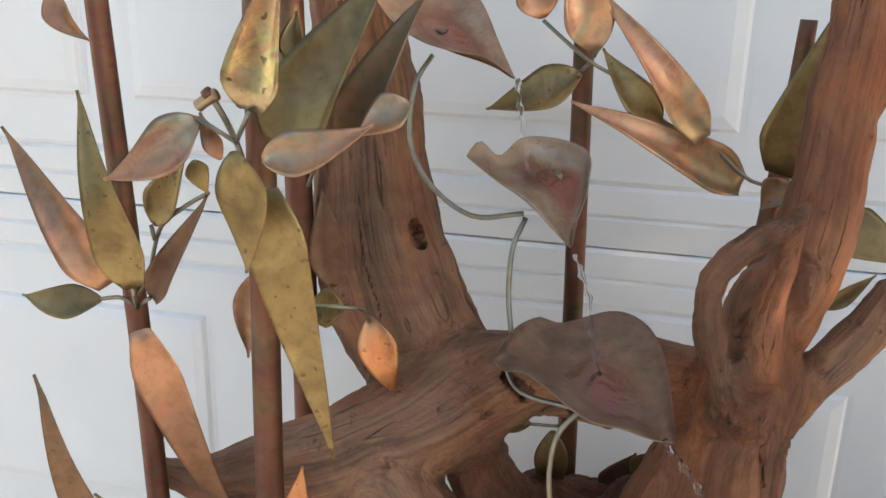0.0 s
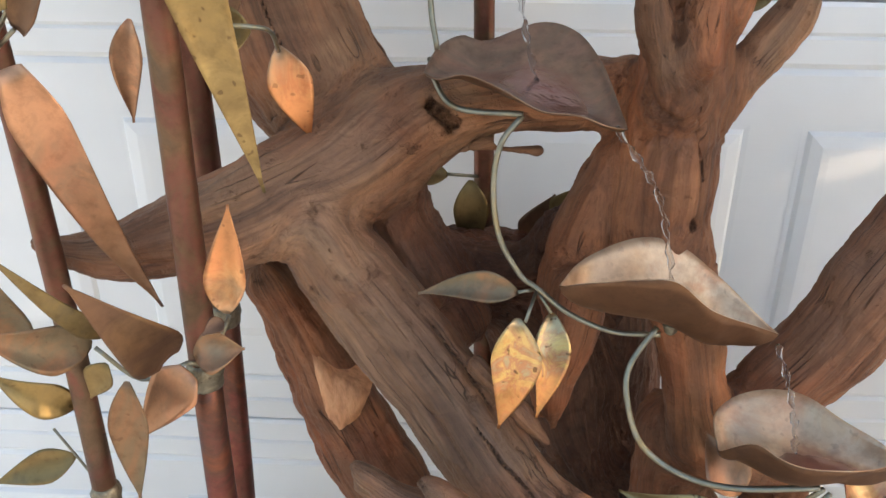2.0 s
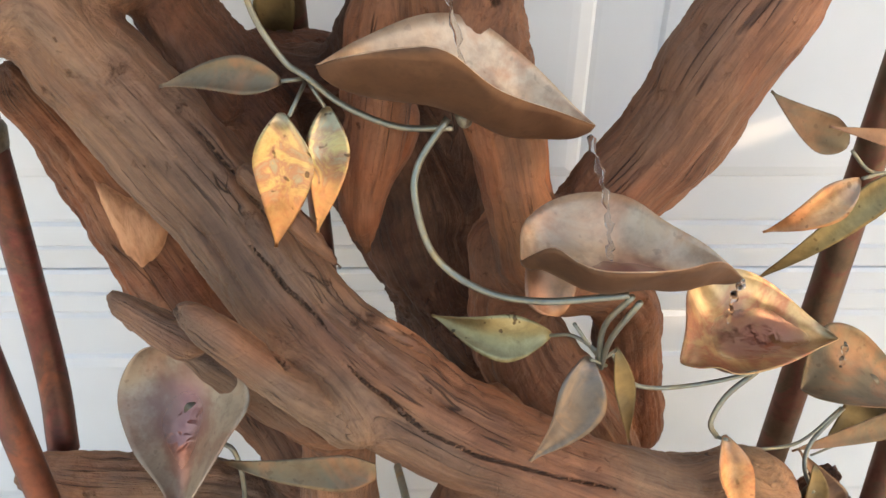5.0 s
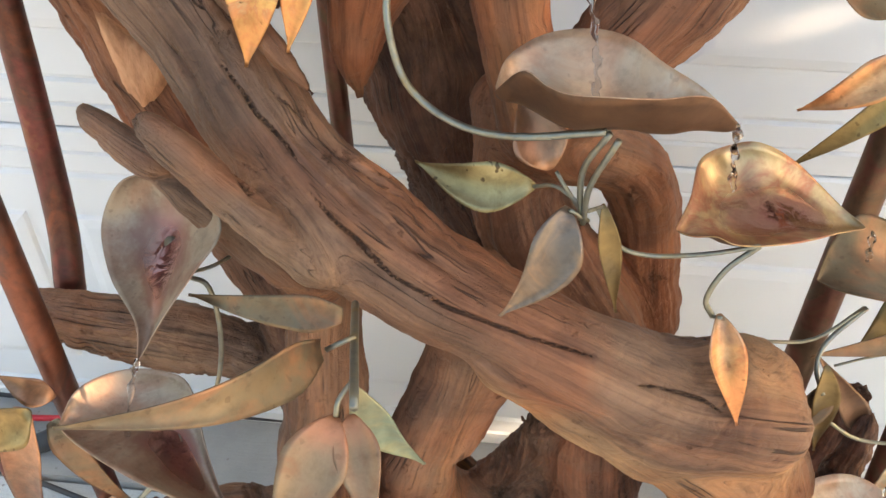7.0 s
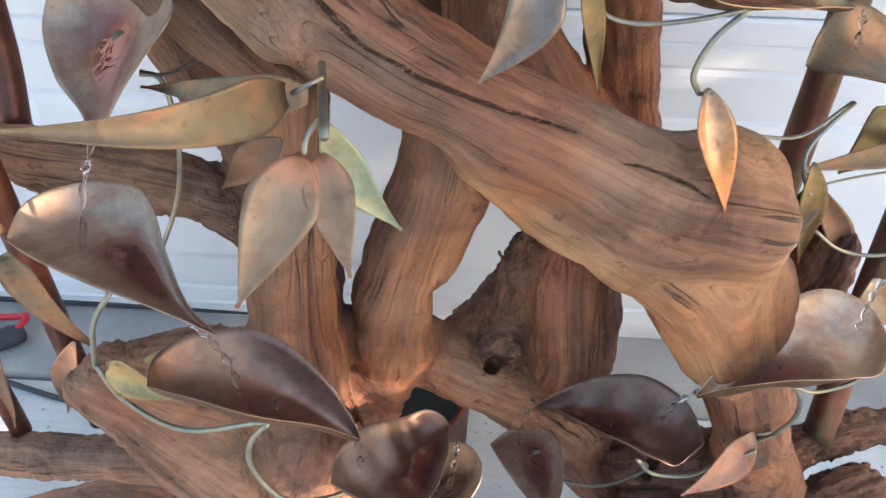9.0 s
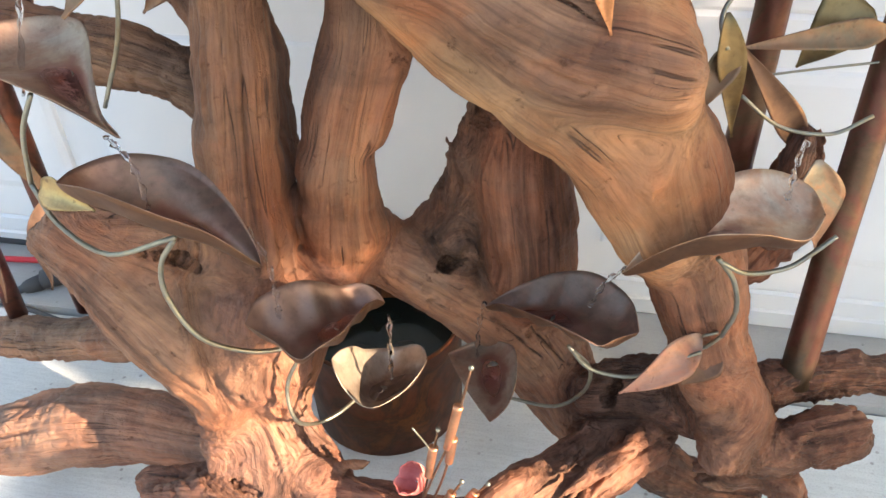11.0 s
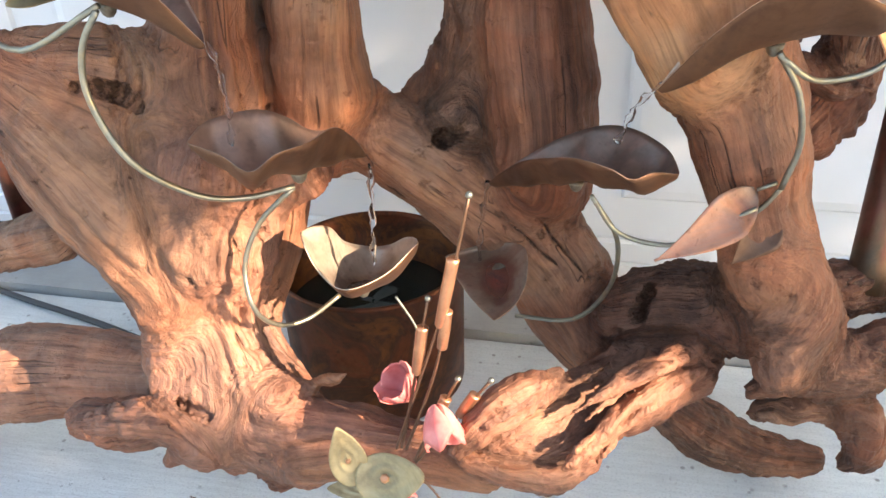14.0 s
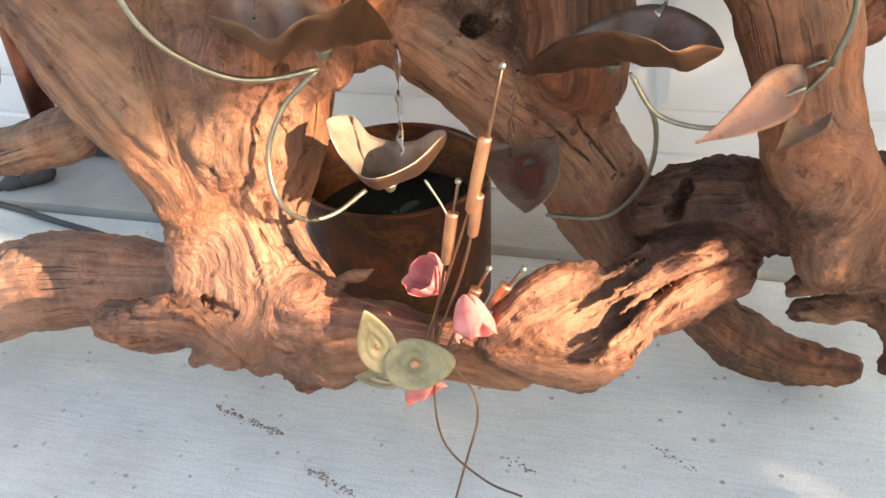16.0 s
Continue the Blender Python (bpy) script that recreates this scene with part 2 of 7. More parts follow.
FLAME = metal_material("flame_orange_copper", [(0.62, 0.25, 0.1), (0.68, 0.34, 0.15), (0.56, 0.22, 0.1), (0.64, 0.3, 0.13)], 0.3, 26, 0.4, 0.86, heel=(0.33, 0.26, 0.18), tip=(0.6, 0.24, 0.1))
BRASS = metal_material("brass", [(0.34, 0.225, 0.085), (0.25, 0.17, 0.075), (0.42, 0.29, 0.12)], 0.36, 14, 0.5, 0.9)
OLIVE = metal_material("tarnished_brass", [(0.19, 0.13, 0.06), (0.24, 0.165, 0.073), (0.165, 0.125, 0.072)], 0.4, 14, 0.2, 0.9)
SPOT = metal_material("spotted_brass", [(0.44, 0.33, 0.14), (0.32, 0.24, 0.11), (0.48, 0.38, 0.19)], 0.38, 30, 0.8, 0.85)
HANG = metal_material("dull_warm_copper", [(0.29, 0.185, 0.1), (0.33, 0.215, 0.125), (0.31, 0.17, 0.095), (0.27, 0.19, 0.11)], 0.46, 15, 0.2, 0.75, heel=(0.58, 0.23, 0.12))
MINT = metal_material("pale_green_brass", [(0.31, 0.3, 0.19), (0.25, 0.3, 0.21), (0.34, 0.31, 0.17)], 0.42, 22, 0.0, 0.7, heel=(0.5, 0.41, 0.21))
EMBER = metal_material("matt_orange_copper", [(0.46, 0.2, 0.12), (0.4, 0.21, 0.14), (0.52, 0.22, 0.11), (0.42, 0.17, 0.1)], 0.55, 24, 0.3, 0.55, heel=(0.34, 0.27, 0.21))
PADBRASS = metal_material("dull_pad_brass", [(0.36, 0.29, 0.155), (0.29, 0.235, 0.13), (0.4, 0.325, 0.18), (0.33, 0.25, 0.13)], 0.5, 26, 0.0, 0.6)
BRONZE = metal_material("dark_bronze", [(0.22, 0.12, 0.07), (0.17, 0.095, 0.06), (0.27, 0.15, 0.08)], 0.42, 14, 0.0, 0.85)
PATINA = metal_material("patinated_copper", [(0.2, 0.13, 0.073), (0.18, 0.137, 0.086), (0.27, 0.142, 0.077), (0.185, 0.142, 0.093)], 0.44, 15, 0.3, 0.82)
STEEL = metal_material("silvered_copper", [(0.3, 0.2, 0.13), (0.2, 0.15, 0.115), (0.36, 0.21, 0.12)], 0.34, 26, 0.0, 0.9)
STAIN = ((0.22, 0.11, 0.075), (0.21, 0.062, 0.06))
BASIN = metal_material("basin_copper", [(0.52, 0.33, 0.2), (0.58, 0.41, 0.27), (0.52, 0.28, 0.16), (0.5, 0.37, 0.24)], 0.36, 14, 0.2, 0.5, stain=STAIN)
BASINRED = metal_material("red_basin_copper", [(0.52, 0.32, 0.16), (0.5, 0.34, 0.17), (0.4, 0.16, 0.09), (0.46, 0.33, 0.18)], 0.3, 22, 0.0, 0.85, stain=STAIN)
BASINDARK = metal_material("dark_basin_copper", [(0.29, 0.21, 0.15), (0.36, 0.275, 0.2), (0.31, 0.19, 0.13), (0.33, 0.26, 0.185)], 0.5, 13, 0.2, 0.75, stain=STAIN)
ROSEDARK = metal_material("rosy_dark_copper", [(0.23, 0.132, 0.095), (0.28, 0.172, 0.126), (0.22, 0.148, 0.106), (0.31, 0.168, 0.116)], 0.46, 13, 0.2, 0.75, stain=STAIN)
CREAM = metal_material("pale_copper", [(0.46, 0.37, 0.265), (0.42, 0.345, 0.265), (0.39, 0.28, 0.2)], 0.45, 14, 0.2, 0.6, stain=((0.14, 0.075, 0.05), (0.07, 0.035, 0.028)))
# brown outer copper of the basins, darkened further to stand for shade underneath
UNDER = metal_material("shaded_brown_copper_underside", [(0.115, 0.054, 0.03), (0.145, 0.072, 0.038), (0.092, 0.048, 0.03)], 0.5, 14, 0.2, 0.8)
STEM = metal_material("stem_brass", [(0.32, 0.28, 0.19), (0.24, 0.24, 0.2), (0.34, 0.27, 0.15)], 0.36, 30, 0.0, 0.85)
SOLDER = metal_material("solder", [(0.3, 0.27, 0.21), (0.17, 0.15, 0.11), (0.34, 0.3, 0.22)], 0.45, 60, 0.6, 0.8)
POT = metal_material("pot_copper", [(0.1, 0.042, 0.024), (0.2, 0.072, 0.026), (0.085, 0.04, 0.025), (0.16, 0.05, 0.024), (0.13, 0.06, 0.03)], 0.42, 15, 0.5)
PIPE = metal_material("copper_pipe", [(0.12, 0.08, 0.05), (0.15, 0.094, 0.06), (0.19, 0.078, 0.056), (0.18, 0.105, 0.062), (0.12, 0.09, 0.062)], 0.45, 13, 0.0, 0.85)
PIPERED = metal_material("reddened_pipe", [(0.16, 0.07, 0.05), (0.24, 0.085, 0.05), (0.13, 0.065, 0.05), (0.2, 0.065, 0.055), (0.26, 0.13, 0.07)], 0.42, 11, 0.0, 0.85)
WATER, wt, wb = mat("water", 0.03)
wb.inputs["Transmission Weight"].default_value, wb.inputs["IOR"].default_value = 1.0, 1.33
PINK, pt, pb_ = mat("pink_enamel", 0.6)
pt.links.new(ramp(pt, tex_noise(pt, pt.nodes.new("ShaderNodeTexCoord").outputs["Object"], 60.0, 3), [(0.3, (0.5, 0.09, 0.08)), (0.7, (0.72, 0.26, 0.22))]), pb_.inputs["Base Color"])
RED = mat("red_cord", 0.5)[0]
RED.node_tree.nodes["Principled BSDF"].inputs["Base Color"].default_value = (0.6, 0.02, 0.03, 1)


# ---- mesh helpers ----
def link_mesh(name, bm, material, parent=None, label="", smooth=True):
    me = bpy.data.meshes.new(name)
    bmesh.ops.recalc_face_normals(bm, faces=bm.faces)
    bm.to_mesh(me)
    bm.free()
    me.materials.append(material)
    if smooth:
        me.polygons.foreach_set("use_smooth", [True] * len(me.polygons))
    ob = new(name, me)
    if parent is not None:
        ob.parent = parent
        ob.matrix_parent_inverse = parent.matrix_world.inverted()
    if label:
        ob["label"] = label
    return ob


def part(name, bm, material, parent, label="", smooth=True):
    return link_mesh(name, bm, material, parent, label, smooth)


def box(bm, lo, hi):
    x0, y0, z0 = lo
    x1, y1, z1 = hi
    v = [bm.verts.new(p) for p in ((x0, y0, z0), (x1, y0, z0), (x1, y1, z0), (x0, y1, z0), (x0, y0, z1), (x1, y0, z1), (x1, y1, z1), (x0, y1, z1))]
    for f in ((0, 3, 2, 1), (4, 5, 6, 7), (0, 1, 5, 4), (1, 2, 6, 5), (2, 3, 7, 6), (3, 0, 4, 7)):
        bm.faces.new([v[i] for i in f])
    return v


def curve_points(ctrl, per=8):
    """A smooth line through control points of any dimension."""
    c = [np.array(p, float) for p in ctrl]
    c = [2 * c[0] - c[1]] + c + [2 * c[-1] - c[-2]]
    out = []
    for i in range(1, len(c) - 2):
        for k in range(per):
            u = k / per
            out.append(0.5 * (2 * c[i] + (c[i + 1] - c[i - 1]) * u + (2 * c[i - 1] - 5 * c[i] + 4 * c[i + 1] - c[i + 2]) * u * u
                              + (3 * c[i] - c[i - 1] - 3 * c[i + 1] + c[i + 2]) * u ** 3))
    out.append(c[-2])
    return np.array(out)


def tube(bm, pts, radii, sides=12, cap=True):
    pts = [Vector(p) for p in pts]
    if not hasattr(radii, "__len__"):
        radii = [radii] * len(pts)
    t0 = (pts[1] - pts[0]).normalized()
    n = t0.orthogonal().normalized()
    rings = []
    for i, p in enumerate(pts):
        t = (pts[min(i + 1, len(pts) - 1)] - pts[max(i - 1, 0)]).normalized()
        n = (n - t * n.dot(t)).normalized()
        bnm = t.cross(n)
        rings.append([bm.verts.new(p + (n * math.cos(a) + bnm * math.sin(a)) * radii[i]) for a in (2 * math.pi * k / sides for k in range(sides))])
    for a, b in zip(rings, rings[1:]):
        for k in range(sides):
            bm.faces.new((a[k], a[(k + 1) % sides], b[(k + 1) % sides], b[k]))
    if cap:
        bm.faces.new(rings[0][::-1])
        bm.faces.new(rings[-1])


# ---- the garage front: floor, door, unseen eave ----
def floor_and_door():
    bm = bmesh.new()
    box(bm, (-60, -60, -0.3), (60, -0.13, -0.012))
    tagged(link_mesh("ground", bm, CONCRETE, smooth=False), "pale broom-finished concrete driveway with faint stains", "driveway", kind="structure")
    bm = bmesh.new()
    box(bm, (-3.2, -0.126, -0.3), (3.4, 0.9, 0.0))
    tagged(link_mesh("floor", bm, SHADEDSLAB, smooth=False), "grey concrete garage threshold slab under the door", "floor", kind="structure")
    # the sectional door
    door = tagged(new("door_1"), "closed white sectional steel garage door with raised panels", "garage door", kind="structure")
    h = 0.5335
    for s in range(4):
        bm = bmesh.new()
        z0, z1 = s * h + 0.002, (s + 1) * h
        prof = [(0.0, z0), (0.0, z0 + 0.03), (0.0035, z0 + 0.033), (0.0, z0 + 0.037), (0.0, z0 + 0.062), (0.0045, z0 + 0.066), (0.0, z0 + 0.072),
                (0.0, z1 - 0.072), (0.0045, z1 - 0.066), (0.0, z1 - 0.06), (0.0, z1 - 0.036), (0.0035, z1 - 0.033), (0.0, z1 - 0.029), (0.0, z1 - 0.004), (0.003, z1)]
        prof = [(0.005, z0)] + prof[1:]
        rows = []
        for x in (-2.44, 2.62):
            rows.append([bm.verts.new((x, y, z)) for y, z in prof] + [bm.verts.new((x, 0.045, z1)), bm.verts.new((x, 0.045, z0))])
        n = len(rows[0])
        for i in range(n):
            bm.faces.new((rows[0][i], rows[0][(i + 1) % n], rows[1][(i + 1) % n], rows[1][i]))
        bm.faces.new(rows[0][::-1])
        bm.faces.new(rows[1])
        sec = part("door_section", bm, DOOR, door, smooth=False)
        # raised panels: a sunk bevelled border round a flat field
        shift = -0.137 if s == 2 else 0.0
        for k in range(-4, 3):
            x0 = 0.502 + k * 0.725 + shift
            x1 = min(x0 + 0.671, 2.6)
            if x0 < -2.43:
                continue
            pb = bmesh.new()
            rings = []
            for inset, y in ((0.0, -0.0005), (0.006, 0.0), (0.010, -0.005), (0.022, -0.0085), (0.03, -0.009)):
                a, b, c, d = x0 + inset, x1 - inset, z0 + 0.122 + inset, z1 - 0.124 - inset
                rings.append([pb.verts.new(p) for p in ((a, y, c), (b, y, c), (b, y, d), (a, y, d))])
            for r0, r1 in zip(rings, rings[1:]):
                for i in range(4):
                    pb.faces.new((r0[i], r0[(i + 1) % 4], r1[(i + 1) % 4], r1[i]))
            pb.faces.new(rings[-1])
            part("panel", pb, DOOR, sec, smooth=False)
    bm = bmesh.new()
    sag = [(-2.44, 0.0125), (-0.2, 0.0115), (0.1, 0.0085), (0.5, 0.007), (2.62, 0.007)]
    tube(bm, [(x, 0.012, r) for x, r in sag], [r for x, r in sag], 10)
    part("bottom_seal", bm, RUBBER, door, "black rubber weather seal")
    # wall round the door and an eave, both out of view; the eave is added to shade the door
    for name, lo, hi in (("wall_left", (-3.2, -0.08, -0.3), (-2.46, 0.12, 2.6)), ("wall_right", (2.64, -0.08, -0.3), (3.4, 0.12, 2.6)), ("wall_top", (-2.46, -0.08, 2.15), (2.64, 0.12, 2.6))):
        bm = bmesh.new()
        box(bm, lo, hi)
        tagged(link_mesh(name, bm, STUCCO, smooth=False), "plain light stucco wall round the garage door", "wall", kind="structure")
    bm = bmesh.new()
    box(bm, (-3.2, -0.45, 2.6), (3.4, 0.12, 2.75))
    tagged(link_mesh("ceiling", bm, STUCCO, smooth=False), "plain white eave added out of view to shade the garage door", "eave", kind="structure")


RUBBER = mat("black_rubber", 0.7)[0]
RUBBER.node_tree.nodes["Principled BSDF"].inputs["Base Color"].default_value = (0.045, 0.044, 0.045, 1)
STUCCO = mat("stucco", 0.9)[0]
STUCCO.node_tree.nodes["Principled BSDF"].inputs["Base Color"].default_value = (0.7, 0.68, 0.64, 1)
floor_and_door()


def shade_tree():
    """Small leafy tree added out of view at the right of the drive, to shade the scene. Low sun comes through one gap
    shaped in its crown.
    """
    tree = tagged(new("tree"), "unseen leafy green tree added beside the drive to shade the stump", "tree")
    rng = np.random.RandomState(5)
    bm = bmesh.new()
    p = curve_points([(3.05, -1.2, -0.02, 0.06), (3.08, -1.22, 0.5, 0.05), (3.02, -1.16, 1.1, 0.04), (3.05, -1.1, 1.9, 0.025), (3.0, -1.15, 2.6, 0.01)], 5)
    tube(bm, p[:, :3], p[:, 3], 10)
    part("trunk", bm, BARK, tree)
    for dy, dz in ((-0.55, 0.5), (0.45, 0.6), (-0.4, 1.1), (0.5, 1.2)):
        bm = bmesh.new()
        q = curve_points([(3.03, -1.18, 0.75 + dz * 0.4, 0.022), (3.08, -1.18 + dy * 0.6, 0.9 + dz * 0.9, 0.014), (3.02, -1.18 + dy, 1.1 + dz, 0.006)], 5)
        tube(bm, q[:, :3], q[:, 3], 8)
        part("limb", bm, BARK, tree)
    verts, faces = [], []
    while len(faces) < 10500:
        x, y, z = 3.0 + rng.normal(0, 0.16), rng.uniform(-2.0, -0.42), rng.uniform(0.72, 3.0)
        edge = ((y + 1.2) / 0.86) ** 4 + ((z - 1.85) / 1.2) ** 4 + 0.35 * noise.noise((y * 3, z * 3, 1))
        # leaves are left out where sun should reach the base, root and front log
        k = (x - 3.0) / 0.88
        gy, gz = y + 0.30 * k, z - 0.36 * k
        slant = min(1.0, max(0.0, ((gy + 1.43) * 0.155 - (gz - 1.27) * 0.085) / 0.0313))
        low = gy < -1.47 and gz < 1.285 or gy < -1.415 and gz < 1.243
        if edge > 1 or not low and (((gy + 1.455) / 0.148) ** 2 + ((gz - 1.36) / 0.13) ** 2 < 1 or math.hypot(gy + 1.43 - 0.155 * slant, gz - 1.27 + 0.085 * slant) < 0.052):
            continue
        d1 = Vector(rng.normal(size=3)).normalized()
        d2 = d1.orthogonal().normalized()
        s1, s2 = rng.uniform(0.035, 0.06), rng.uniform(0.02, 0.035)
        c = Vector((x, y, z))
        n = len(verts)
        verts += [c - d1 * s1, c + d2 * s2, c + d1 * s1, c - d2 * s2]
        faces.append((n, n + 1, n + 2, n + 3))
    me = bpy.data.meshes.new("crown")
    me.from_pydata(verts, [], faces)
    me.materials.append(LEAFGREEN)
    crown = new("crown", me)
    crown.parent = tree


LEAFGREEN = mat("tree_leaf", 0.6)[0]
LEAFGREEN.node_tree.nodes["Principled BSDF"].inputs["Base Color"].default_value = (0.07, 0.12, 0.04, 1)
BARK = mat("bark", 0.9)[0]
BARK.node_tree.nodes["Principled BSDF"].inputs["Base Color"].default_value = (0.16, 0.11, 0.08, 1)
shade_tree()


def reflection_trees():
    """An unseen dark line of trees across the street, behind the camera, added to darken the metal's reflections."""
    rng = np.random.RandomState(11)
    verts, faces = [], []
    for i in range(9000):
        x = rng.uniform(-26, 26)
        top = 4.2 + 1.5 * noise.noise((x * 0.35, 2, 0)) + 0.8 * noise.noise((x * 1.3, 5, 0))
        c = Vector((x, -15 + rng.normal(0, 0.5), top * rng.uniform(0, 1) ** 0.7))
        d1 = Vector(rng.normal(size=3)).normalized()
        d2 = d1.orthogonal().normalized()
        s1 = rng.uniform(0.15, 0.4)
        n = len(verts)
        verts += [c - d1 * s1, c + d2 * s1 * 0.7, c + d1 * s1, c - d2 * s1 * 0.7]
        faces.append((n, n + 1, n + 2, n + 3))
    me = bpy.data.meshes.new("backdrop")
    me.from_pydata(verts, [], faces)
    me.materials.append(LEAFGREEN)
    tagged(new("backdrop", me), "unseen dark green trees added across the street to darken reflections", "backdrop", kind="structure")


reflection_trees()

